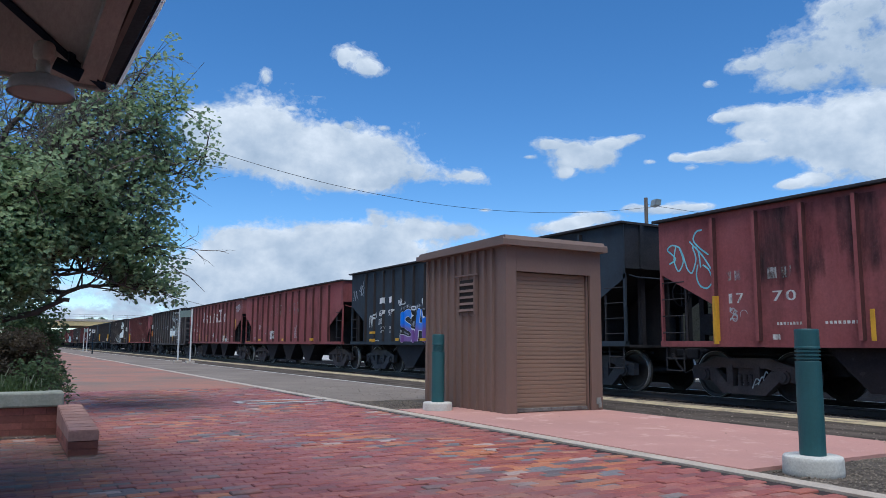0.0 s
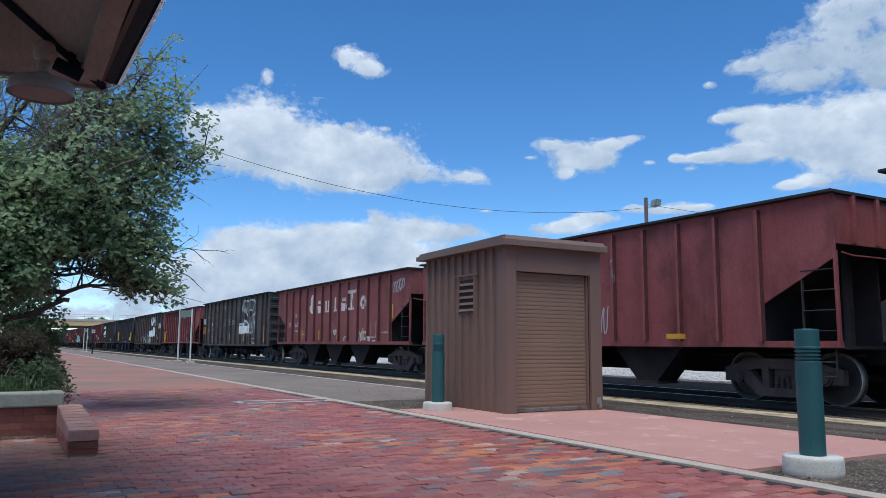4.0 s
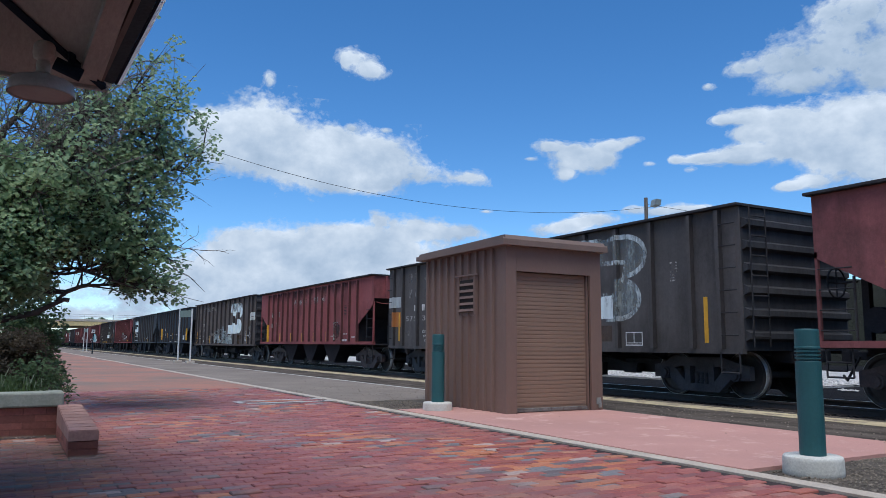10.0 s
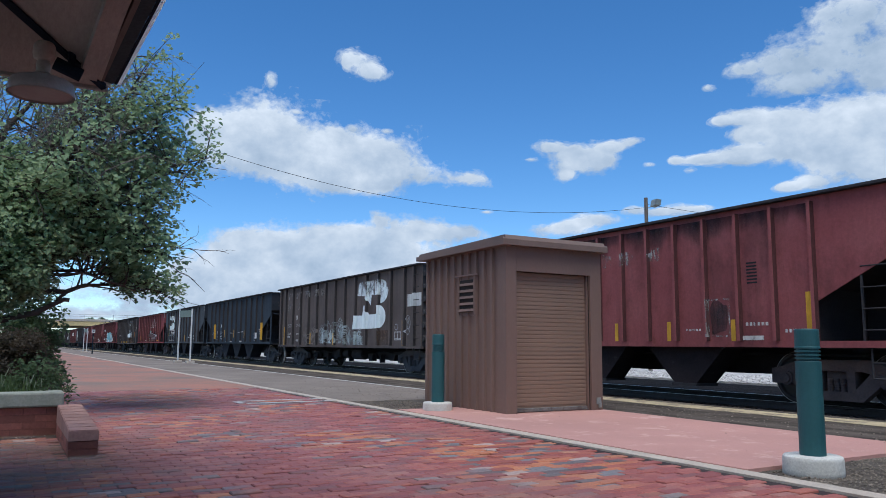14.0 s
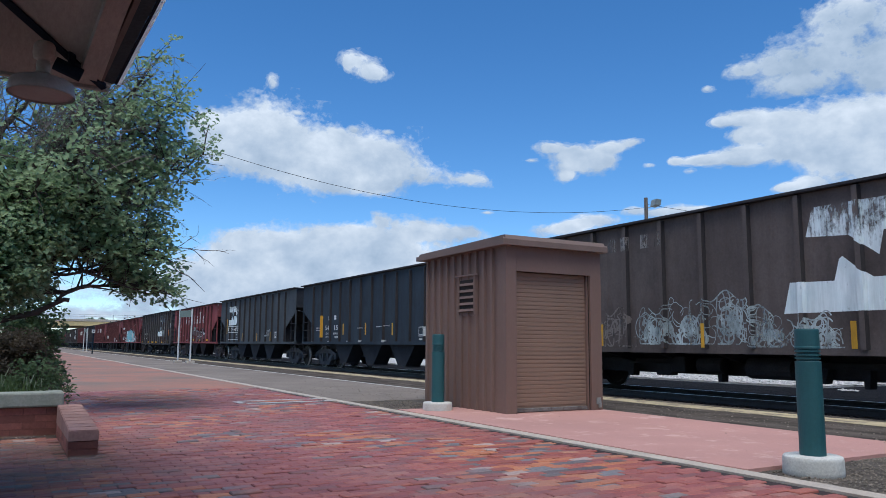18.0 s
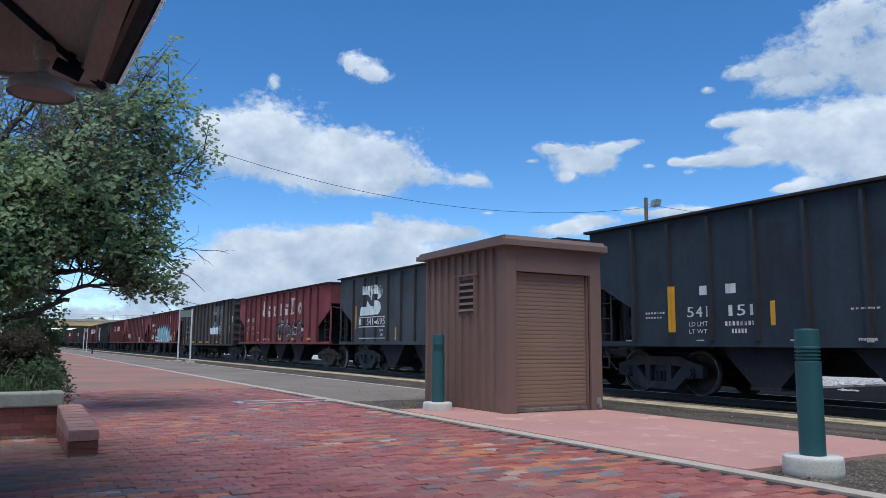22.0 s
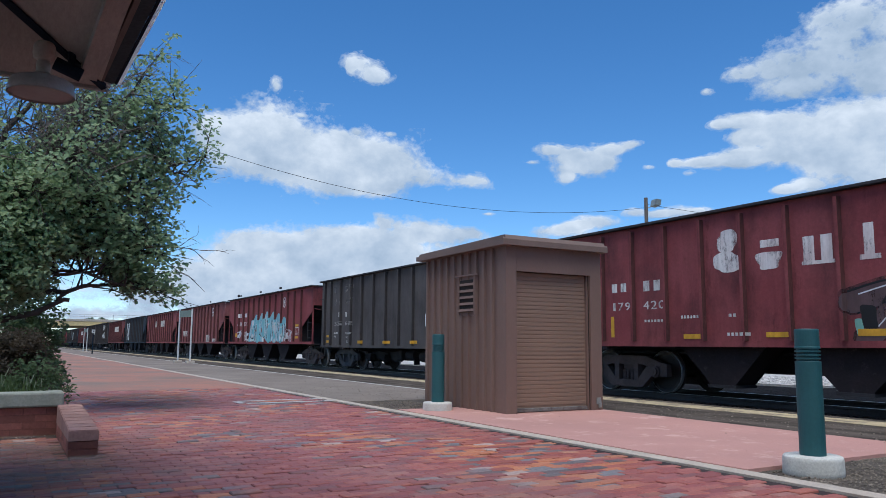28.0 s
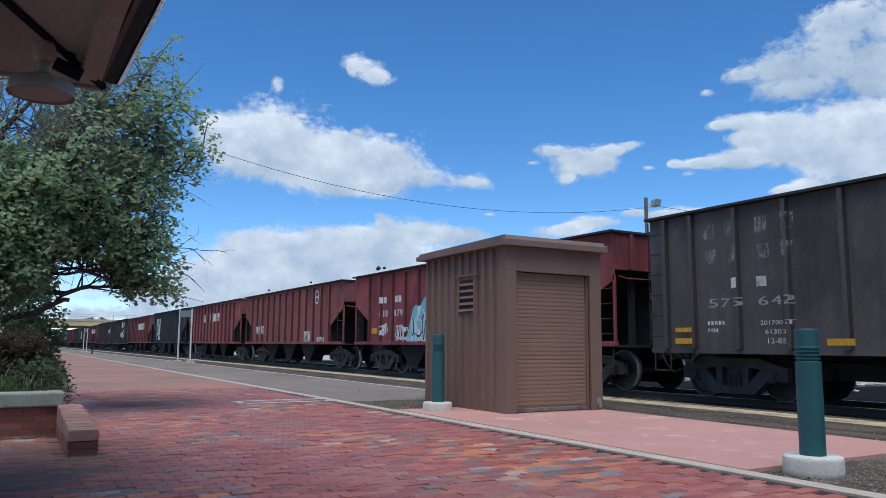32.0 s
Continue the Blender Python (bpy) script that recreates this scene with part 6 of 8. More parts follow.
paint_on(9, "graffiti_shadow", [p for line in DARK for p in fat(line, 0.46, (0, 0.02))], "spray_mist_dark", "dim sprayed shadow", 0)
for line in DARK:
    paint_on(9, "graffiti_letter", fat(line, 0.36), "spray_brown", "dull purple sprayed form", 1)
    top = max(line, key=lambda p: p[1])
    paint_on(9, "graffiti_line", [ribbon(smooth_line([(p[0] + 0.1, p[1] + 0.12) for p in line]), 0.022)], "spray_white", "", 2)
    paint_on(9, "graffiti_line", [ribbon(smooth_line([(p[0] - 0.08, p[1] + 0.17) for p in line[:3]]), 0.035)], "spray_black", "", 3)
    paint_on(9, "graffiti_dot", [ring(top[0] + 0.05, top[1] + 0.2, 0.05, 0.05, 0.09)], "spray_mint", "mint green sprayed dot", 4)
paint_on(9, "graffiti_hole", [blob(151, 7.3, 7.6, 1.3, 1.65, 2)], "spray_black", "", 3)
paint_on(9, "graffiti_hole", [blob(152, 8.45, 8.65, 1.42, 1.62, 2)], "spray_black", "", 3)
paint_on(9, "graffiti_hole", [blob(153, 9.42, 9.7, 1.28, 1.7, 2)], "spray_black", "", 3)
paint_on(9, "graffiti_hole", [blob(154, 9.48, 9.6, 1.4, 1.6, 2)], "spray_mint", "", 4)
paint_on(9, "graffiti_hole", [blob(155, 7.22, 7.36, 1.2, 1.45, 2)], "spray_mint", "", 4)
paint_on(9, "data_lettering", bars(2.65, 3.2, 1.5, 1.55, 6) + bars(3.65, 4.2, 1.55, 1.61, 7) + bars(4.8, 5.0, 1.55, 1.61, 2) + bars(4.75, 5.3, 1.2, 1.26, 6), "letter_white")

# 10: brown gondola with faint letters
number(10, "575", "642", 1.44, 2.3, 2.55, 3.36, 1.74, 1.9, "letter_mid")
paint_on(10, "lettering", [rect(2.01, 2.2, 2.08, 2.27), rect(2.56, 2.77, 2.08, 2.26)], "letter_white", "white block lettering")
paint_on(10, "lettering", [rect(u, u + 0.26, 3.05, 3.34) for u in (1.4, 1.9, 2.56, 3.1)], "letter_ghost", "row of ghostly worn letters")
paint_on(10, "lettering", [rect(u, u + 0.25, 2.58, 2.84) for u in (1.44, 1.94, 2.6, 3.08)], "letter_ghost", "row of ghostly worn letters")
paint_on(10, "data_lettering", word("201700 GT", 2.61, 3.31, 1.39, 1.47) + word("61300", 2.7, 3.11, 1.23, 1.31) + word("12-88", 2.75, 3.12, 1.06, 1.16) + bars(1.44, 1.87, 1.41, 1.48, 5) + bars(1.44, 1.7, 1.27, 1.34, 4), "letter_white")
flat_strips(10, (0.63, 1.13, 1.28, 1.37), (0.62, 1.14, 1.05, 1.16), (3.86, 4.34, 1.03, 1.14), (6.2, 6.7, 1.03, 1.13), (8.2, 8.7, 1.03, 1.13), (10.75, 11.25, 1.03, 1.13), (13.92, 14.3, 1.02, 1.21))
emblem(10, 9.3, 1.58, 1.0, "logo_ghost", "ghostly worn white emblem")
paint_on(10, "emblem_trace", [poly((9.3, 1.58), (9.34, 1.95), (9.9, 2.0), (10.15, 2.3), (10.4, 2.0), (11.4, 2.02), (11.45, 1.58))], "logo_chipped", "peeling white paint", 3)
for u in (10.2, 11.33):
    paint_on(10, "emblem_trace", [rect(u, u + 0.2, 2.0, 3.2)], "logo_peel", "peeling white paint", 3)
data_box(10, 11.94, 1.01)
paint_on(10, "graffiti", [ring(12.19, 1.43, 0.12, 0.11, 0.02)], "spray_grey")
paint_on(10, "paint_patch", [rect(13.9, 14.36, 1.59, 2.07)], "patch_orange", "rusty orange paint patch")
paint_on(10, "paint_patch", [rect(14.38, 14.75, 2.26, 2.64), rect(13.85, 14.27, 2.22, 2.58)], "patch_flaked", "flaking pale paint patch")
paint_on(10, "paint_patch", [rect(11.5, 12.7, 0.98, 1.5), rect(10.5, 11.2, 0.98, 1.5)], "patch_rust", "brown paint patch")
paint_on(10, "data_panel", [rect(13.05, 13.22, 2.31 + 0.06 * i, 2.34 + 0.06 * i) for i in range(7)], "letter_faint")

# 11: deep red hopper with cyan graffiti
CY = [[(6.5, 1.9), (6.3, 1.1)], [(6.9, 2.15), (6.6, 1.5), (7.1, 1.1)], [(7.5, 2.2), (7.2, 1.6), (7.5, 1.1)], [(8.0, 2.25), (7.8, 1.6), (8.3, 1.12)], [(8.6, 2.2), (8.3, 1.7), (8.8, 1.15)], [(9.1, 2.1), (8.9, 1.6), (9.3, 1.1)], [(9.6, 1.9), (9.4, 1.15)]]
for i, line in enumerate(CY):
    line = [(4.7 + (u - 6.3) * 1.75, z + 0.1) for u, z in line]
    paint_on(11, "graffiti_letter", fat(line, 0.62), "spray_cyan_full", "pale cyan sprayed form", 1)
    paint_on(11, "graffiti_line", [scrawl(180 + i, line[0][0] - 0.5, line[0][0] + 0.5, 1.05, line[0][1] + 0.15, 3.2, 0.045)], "spray_white", "", 2)
    paint_on(11, "graffiti_line", [scrawl(200 + i, line[0][0] - 0.45, line[0][0] + 0.4, 1.1, line[0][1], 2.2, 0.04)], "spray_black", "", 3)
paint_on(11, "graffiti", [scrawl(190, 3.4, 4.6, 1.05, 1.7, 7, 0.035), scrawl(191, 10.6, 11.7, 1.05, 1.7, 7, 0.035)], "spray_white", "white sprayed tag")
number(11, "618", "179", 2.2, 2.9, 3.35, 4.05, 1.98, 2.2)
paint_on(11, "lettering", [rect(2.3, 2.5, 2.46, 2.68), rect(2.56, 2.78, 2.46, 2.68), rect(3.45, 3.65, 2.46, 2.68), rect(3.72, 3.92, 2.46, 2.68)], "letter_fresh", "white block lettering")
paint_on(11, "badge", [ring(10.44, 3.0, 0.2, 0.23, 0.05), rect(10.34, 10.54, 2.97, 3.03), rect(10.41, 10.47, 2.86, 3.14)], "letter_fresh", "round white badge")
paint_on(11, "graffiti", [scrawl(193, 2.3, 2.9, 1.3, 1.8, 4, 0.05)], "spray_white")
data_box(11, 12.14, 1.44, 0.46, 0.33)
flat_strips(11, (1.57, 2.0, 1.39, 1.59), (12.14, 12.6, 1.8, 1.9), (12.14, 12.6, 1.25, 1.35))

# 12 and on: seen small
paint_on(12, "badge", [ring(11.17, 3.03, 0.2, 0.27, 0.07), rect(11.0, 11.34, 2.99, 3.06)], "letter_fresh", "round white badge")
paint_on(12, "lettering", bars(2.2, 2.8, 1.5, 1.9, 3) + bars(3.0, 3.5, 1.5, 1.9, 3) + bars(9.9, 10.5, 1.1, 1.56, 4) + bars(11.3, 12.2, 1.1, 1.3, 5), "letter_white", "white lettering")
paint_on(13, "lettering", bars(5, 9.5, 2.4, 2.9, 6, 0.6), "letter_white", "row of worn white letters")
paint_on(14, "emblem", [rect(2.3, 3.6, 1.3, 3.1)], "logo_faint", "worn white emblem")
paint_on(15, "lettering", bars(4.5, 10.5, 2.3, 2.9, 7, 0.45), "letter_white", "row of worn white letters")
emblem(16, 9.1, 1.58, 1.0, "logo_faint", "worn white emblem")
paint_on(17, "paint_patch", [rect(13.6, 14.6, 2.2, 2.7)], "patch_grey")
paint_on(18, "lettering", bars(4.5, 10.5, 2.3, 2.9, 7, 0.45), "letter_white", "row of worn white letters")
paint_on(19, "emblem", [rect(2.3, 3.6, 1.6, 3.0)], "logo_faint", "worn white emblem")
emblem(22, 9.1, 1.58, 1.0, "logo_faint", "worn white emblem")

# a few lumps of coal left along the top edge
for k, u, r in ((11, 2.1, 0.09), (11, 2.6, 0.06), (11, 6.4, 0.07), (11, 9.8, 0.08), (12, 4.2, 0.07), (12, 10.4, 0.06)):
    lump = bmesh.new()
    bmesh.ops.create_icosphere(lump, subdivisions=2, radius=r, matrix=Matrix.Translation((u - TRAIN[k][3], -1.62, 3.695 + r * 0.6)) @ Matrix.Diagonal((1.5, 0.8, 0.8, 1)))
    for v in lump.verts:
        v.co += Vector((noise.noise(v.co * 9), noise.noise(v.co * 9 + Vector((5, 0, 0))), noise.noise(v.co * 9 + Vector((0, 5, 0))))) * r * 0.4
    part("coal_lump", lump, M["under_iron"], CARS[k], "lump of black coal")


# ---- station eave overhead ----
EX, EY, EZ = -7.0, 0.65, 3.2
eave = thing("station_eave", "overhanging brown timber eave of the station roof", "roof", at=pose(0, 0, 0))
RX1, RY0 = 9.0, -3.2
def soffit_z(x, y):
    return EZ + 0.4 * min(EY - y, x - EX)
sof = bmesh.new()
k = EY - RY0
prism_pts = [(EX, EY - 0.09), (RX1, EY - 0.09), (RX1, RY0), (EX + k, RY0)]
lo = [sof.verts.new((x, y, soffit_z(x, y) + 0.02)) for x, y in prism_pts]
hi = [sof.verts.new((x, y, soffit_z(x, y) + 0.06)) for x, y in prism_pts]
sof.faces.new(lo), sof.faces.new(hi)
for i in range(4):
    sof.faces.new((lo[i], lo[(i + 1) % 4], hi[(i + 1) % 4], hi[i]))
part("soffit", sof, M["soffit"], eave)
sof = bmesh.new()
pts = [(EX, EY), (EX + k, RY0), (EX, RY0)]
lo = [sof.verts.new((x, y, soffit_z(x, y) + 0.02)) for x, y in pts]
hi = [sof.verts.new((x, y, soffit_z(x, y) + 0.06)) for x, y in pts]
sof.faces.new(lo), sof.faces.new(hi)
for i in range(3):
    sof.faces.new((lo[i], lo[(i + 1) % 3], hi[(i + 1) % 3], hi[i]))
part("end_soffit", sof, M["soffit"], eave)
bm = tube(bmesh.new(), [(EX + 0.06, EY - 0.06, EZ + 0.0), (EX + 3.8, EY - 3.8, EZ - 0.02 + 1.5)], [0.036, 0.05], 4)
part("hip_beam", bm, M["black_steel"], eave, "black steel hip beam")
part("bracket", rod(bmesh.new(), (EX + 0.42, EY - 0.46, EZ + 0.02), (EX + 0.42, EY - 0.26, EZ - 0.05), 0.055, 12), M["black_steel"], eave)
part("bracket_bolt", rod(bmesh.new(), (EX + 0.42, EY - 0.34, EZ + 0.14), (EX + 0.42, EY - 0.34, EZ - 0.02), 0.03, 8), M["black_steel"], eave)
SKEW = Matrix.Translation((EX, EY, 0)) @ Matrix.Rotation(radians(1.2), 4, "Z") @ Matrix.Translation((-EX, -EY, 0))
def along_eave(bm):
    bm.transform(SKEW)
    return bm
bm = prism(bmesh.new(), [(EY - 0.27, EZ + 0.01), (EY - 0.13, EZ + 0.01), (EY - 0.13, EZ + 0.12), (EY - 0.27, EZ + 0.15)], "x", EX + 0.03, RX1)
part("eave_beam", along_eave(bm), M["rafter"], eave)
part("fascia", along_eave(boxed(EX, RX1, EY - 0.11, EY - 0.072, EZ + 0.03, EZ + 0.16)), M["fascia_board"], eave)
bm = prism(bmesh.new(), [(EY - 0.07, EZ + 0.05), (EY + 0.03, EZ + 0.07), (EY + 0.05, EZ + 0.2), (EY - 0.07, EZ + 0.2)], "x", EX - 0.02, RX1)
part("gutter", along_eave(bm), M["gutter_dark"], eave, "dark metal gutter")
part("gutter_lip", along_eave(boxed(EX - 0.02, RX1, EY + 0.053, EY + 0.083, EZ + 0.068, EZ + 0.071)), M["gutter_edge"], eave, "pale worn gutter lip")
part("gutter_bead", along_eave(boxed(EX - 0.02, RX1, EY + 0.032, EY + 0.053, EZ + 0.066, EZ + 0.075)), M["black_steel"], eave)
part("end_fascia", boxed(EX - 0.05, EX, RY0, EY - 0.02, EZ - 0.01, EZ + 0.12), M["rafter"], eave)
for k2 in range(5):
    y2 = EY - 0.42 - 0.55 * k2
    bm = tube(bmesh.new(), [(EX + 0.2 + 0.55 * k2 + 0.2, y2, EZ + 0.4 * (EY - y2) + 0.012), (RX1, y2, EZ + 0.4 * (EY - y2) + 0.012)], [0.009, 0.009], 4)
    part("soffit_batten", along_eave(bm), M["soffit_dark"], eave)
rt = bmesh.new()
pts = [(EX - 0.05, EY + 0.05), (RX1, EY + 0.05), (RX1, RY0), (EX + k, RY0), (EX - 0.05, RY0)]
v = [rt.verts.new((x, y, soffit_z(x, y) + 0.2)) for x, y in pts]
rt.faces.new((v[0], v[1], v[2], v[3]))
rt.faces.new((v[0], v[3], v[4]))
bmesh.ops.solidify(rt, geom=rt.faces[:], thickness=0.05)
part("roof_covering", rt, M["roof_tile"], eave)
wall = bmesh.new()
box(wall, -3.6, RX1, RY0 - 0.3, RY0, -0.1, 4.9)
thing("wall_station", "tan stucco station wall behind the camera", "wall", kind="structure", bm=wall, material=M["stucco"])
box_end = boxed(RX1, RX1 + 0.3, RY0 - 0.3, EY, -0.1, 4.9)
thing("wall_end", "tan stucco station wall end", "wall", kind="structure", bm=box_end, material=M["stucco"])

# hanging lamp
lamp = thing("eave_lamp", "white enamel bell-shaped lamp hanging from the eave", "lamp", at=pose(-6.42, 0.11, 2.89) @ Matrix.Diagonal((0.86, 0.86, 0.86, 1)))
bm = lathe(bmesh.new(), [(0.275, 0.0), (0.28, 0.012), (0.27, 0.05), (0.26, 0.115), (0.23, 0.135), (0.12, 0.165), (0.07, 0.2), (0.062, 0.2), (0.11, 0.155), (0.22, 0.122), (0.25, 0.1), (0.26, 0.04), (0.267, 0.0)], 40, caps=False)
part("shade", bm, M["enamel"], lamp, "", True)
bm = lathe(bmesh.new(), [(0.055, 0.18), (0.06, 0.3), (0.05, 0.31), (0.05, 0.33), (0.085, 0.34), (0.095, 0.39), (0.09, 0.46), (0.07, 0.49), (0.02, 0.5)], 20)
part("canopy", bm, M["enamel"], lamp, "", True)
bm = lathe(bmesh.new(), [(0.02, 0.17), (0.04, 0.14), (0.055, 0.09), (0.04, 0.05), (0.002, 0.04)], 16)
part("bulb", bm, M["enamel"], lamp, "", True)
part("diffuser", lathe(bmesh.new(), [(0.001, 0.012), (0.15, 0.012), (0.266, 0.018), (0.266, 0.03), (0.001, 0.03)], 40), M["diffuser"], lamp, "pale flat diffuser disc")

# ---- planter with low brick wall ----
PXE, PYE = -9.35, 0.55
planter = thing("brick_planter", "red brick planter bed with grey concrete coping", "planter", at=pose(0, 0, 0))
def courses(parent, x0, x1, y0, y1, z0, rows, bh=0.075, along="y"):
    """Bricks in running bond between two ends of a wall one brick thick."""
    length = (y1 - y0) if along == "y" else (x1 - x0)
    n = max(1, round(length / 0.21))
    st = length / n
    for r in range(rows):
        z = z0 + r * bh
        for i in range(n + (r % 2)):
            a = max(0, (i - 0.5 * (r % 2)) * st)
            b = min(length, (i + 1 - 0.5 * (r % 2)) * st)
            if b - a < 0.04:
                continue
            if along == "y":
                bmx = boxed(x0, x1, y0 + a + 0.005, y0 + b - 0.005, z + 0.004, z + bh - 0.006)
            else:
                bmx = boxed(x0 + a + 0.005, x0 + b - 0.005, y0, y1, z + 0.004, z + bh - 0.006)
            part("brick", bmx, M["wall_brick"], parent)
part("wall_core", boxed(PXE - 0.19, PXE - 0.003, -3.0, PYE - 0.003, 0.0, 0.305), M["mortar_pale"], planter)
courses(planter, PXE - 0.2, PXE, -1.0, PYE, 0.0, 4)
part("wall_core", boxed(-17.2, PXE - 0.2, PYE - 0.19, PYE - 0.003, 0.0, 0.305), M["mortar_pale"], planter)
courses(planter, -12.6, PXE - 0.2, PYE - 0.2, PYE, 0.0, 4, along="x")
part("coping", boxed(PXE - 0.28, PXE + 0.05, -3.0, PYE + 0.05, 0.306, 0.462, bevel=0.02), M["planter_cap"], planter, "weathered concrete coping")
part("coping", boxed(-17.2, PXE - 0.28, PYE - 0.25, PYE + 0.05, 0.306, 0.462, bevel=0.02), M["planter_cap"], planter, "weathered concrete coping")
part("soil", boxed(-17.2, PXE - 0.2, -6.0, PYE - 0.2, 0.0, 0.3), M["mortar"], planter)
kerb = thing("low_brick_wall", "low red brick wall beside the planter", "wall", at=pose(0, 0, 0))
part("wall_core", boxed(PXE + 0.06, -7.49, 0.56, 0.76, -0.01, 0.13), M["mortar_pale"], kerb)
courses(kerb, PXE + 0.055, -7.48, 0.54, 0.78, 0.0, 2, along="x", bh=0.068)
for q in range(9):
    xa, xb = PXE + 0.055 + 0.202 * q, PXE + 0.055 + 0.202 * q + 0.197
    za, zb = 0.33 - 0.1 * (xa + 9.3) / 1.82, 0.33 - 0.1 * (xb + 9.3) / 1.82
    cap = prism(bmesh.new(), [(xa, 0.138), (xb, 0.138), (xb, zb), (xa, za)], "y", 0.538, 0.782)
    bmesh.ops.bevel(cap, geom=[e for e in cap.edges if min(e.verts[0].co.z, e.verts[1].co.z) > 0.2], offset=0.008, segments=2, affect="EDGES")
    part("sloping_cap", cap, M["cap_brick"], kerb, "pale worn brick capping")


# ---- plants ----
def leaf_into(verts, faces, p, n, size, rng):
    """A small pointed leaf, folded along its middle."""
    d = Vector((rng.uniform(-1, 1), rng.uniform(-1, 1), rng.uniform(-0.9, 0.5))).normalized()
    side = d.cross(n).normalized() if abs(d.dot(n)) < 0.98 else d.orthogonal().normalized()
    up = side.cross(d) * 0.18
    k = len(verts)
    for a, b, c in ((0.5, 0, -0.35), (0, 0, 0), (0.2, 0.36, 0.6), (0.55, 0.42, 1), (1, 0, 0.1), (0.55, -0.42, 1), (0.2, -0.36, 0.6)):
        verts.append(tuple(p + size * (a * d + b * side + c * up)))
    faces.extend([(k, k + 1 + i, k + 1 + (i + 1) % 6) for i in range(6)])


def leaf_mesh(name, clumps, count, size, material, seed):
    """Leaves gathered round clump centres (x, y, z, radius)."""
    rng = random.Random(seed)
    verts, faces = [], []
    tot = sum(c[3] ** 2 for c in clumps)
    for cx, cy, cz, r in clumps:
        for _ in range(max(4, int(count * r * r / tot))):
            v = Vector((rng.gauss(0, 1), rng.gauss(0, 1), rng.gauss(0, 0.8)))
            v = v.normalized() * r * rng.random() ** 0.45
            leaf_into(verts, faces, Vector((cx, cy, cz)) + v, Vector((rng.gauss(0, 0.4), rng.gauss(0, 0.4), 1)).normalized(), size * rng.uniform(0.65, 1.25), rng)
    me = bpy.data.meshes.new(name)
    me.from_pydata(verts, [], faces)
    me.materials.append(material)
    return me


SWAY = []
TX, TY = -12.6, -0.9
tree = thing("tree", "bushy green tree leaning over the planter", "tree", at=pose(TX, TY, 0.34))
rng = random.Random(5)
trunk = bmesh.new()
tube(trunk, [(0, 0, -0.1), (0.05, 0.05, 0.5), (0.12, 0.15, 1.0), (0.1, 0.35, 1.35)], [0.2, 0.17, 0.15, 0.12], 9)
part("trunk", trunk, M["bark"], tree, "", True)
# limbs: foot, tip, clump count, leaf count
TREE_ARMS = [((0.1, 0.3, 1.2), (0.2, 2.75, 1.6), 0.07), ((0.1, 0.3, 1.3), (0.3, 3.0, 2.05), 0.08), ((0.1, 0.3, 1.3), (0.2, 2.85, 2.75), 0.08), ((0.05, 0.2, 1.2), (0.0, 3.5, 3.75), 0.085),
             ((0.05, 0.2, 1.2), (0.1, 3.15, 4.55), 0.085), ((0.05, 0.1, 1.2), (0.0, 2.45, 5.4), 0.085), ((0.05, 0.1, 1.2), (0.2, 1.4, 5.4), 0.08), ((0.05, 0.1, 1.1), (0.6, 0.5, 4.6), 0.08),
             ((0.05, 0.1, 1.1), (0.8, 1.8, 3.6), 0.07), ((0.1, 0.1, 1.0), (1.1, 1.2, 2.7), 0.07), ((0.1, 0.1, 0.9), (1.0, 0.3, 3.2), 0.07), ((0.0, 0.0, 1.0), (0.3, -0.8, 4.4), 0.08), ((0.1, 0.2, 1.1), (0.8, 1.2, 2.2), 0.06), ((0.0, 0.1, 1.2), (-0.6, 1.9, 4.4), 0.07), ((0.1, 0.1, 0.9), (0.9, 0.45, 1.75), 0.06), ((0.1, 0.2, 1.2), (0.5, 2.4, 2.6), 0.06), ((0.1, 0.1, 0.9), (0.5, 1.25, 1.55), 0.05), ((0.1, 0.0, 0.9), (0.7, 0.75, 1.3), 0.05), ((0.1, 0.0, 0.9), (0.6, 0.3, 1.5), 0.05), ((0.1, 0.2, 1.2), (0.4, 2.95, 1.95), 0.06), ((0.1, 0.2, 1.2), (0.1, 2.8, 5.0), 0.06), ((0.1, 0.2, 1.2), (0.45, 2.6, 1.5), 0.05), ((0.1, 0.3, 1.3), (0.45, 2.75, 1.4), 0.045),
             ((0.05, 0.2, 1.2), (0.15, 2.9, 4.1), 0.05), ((0.05, 0.2, 1.2), (0.0, 2.6, 4.8), 0.05), ((0.1, 0.2, 1.2), (0.1, 3.2, 3.4), 0.05)]
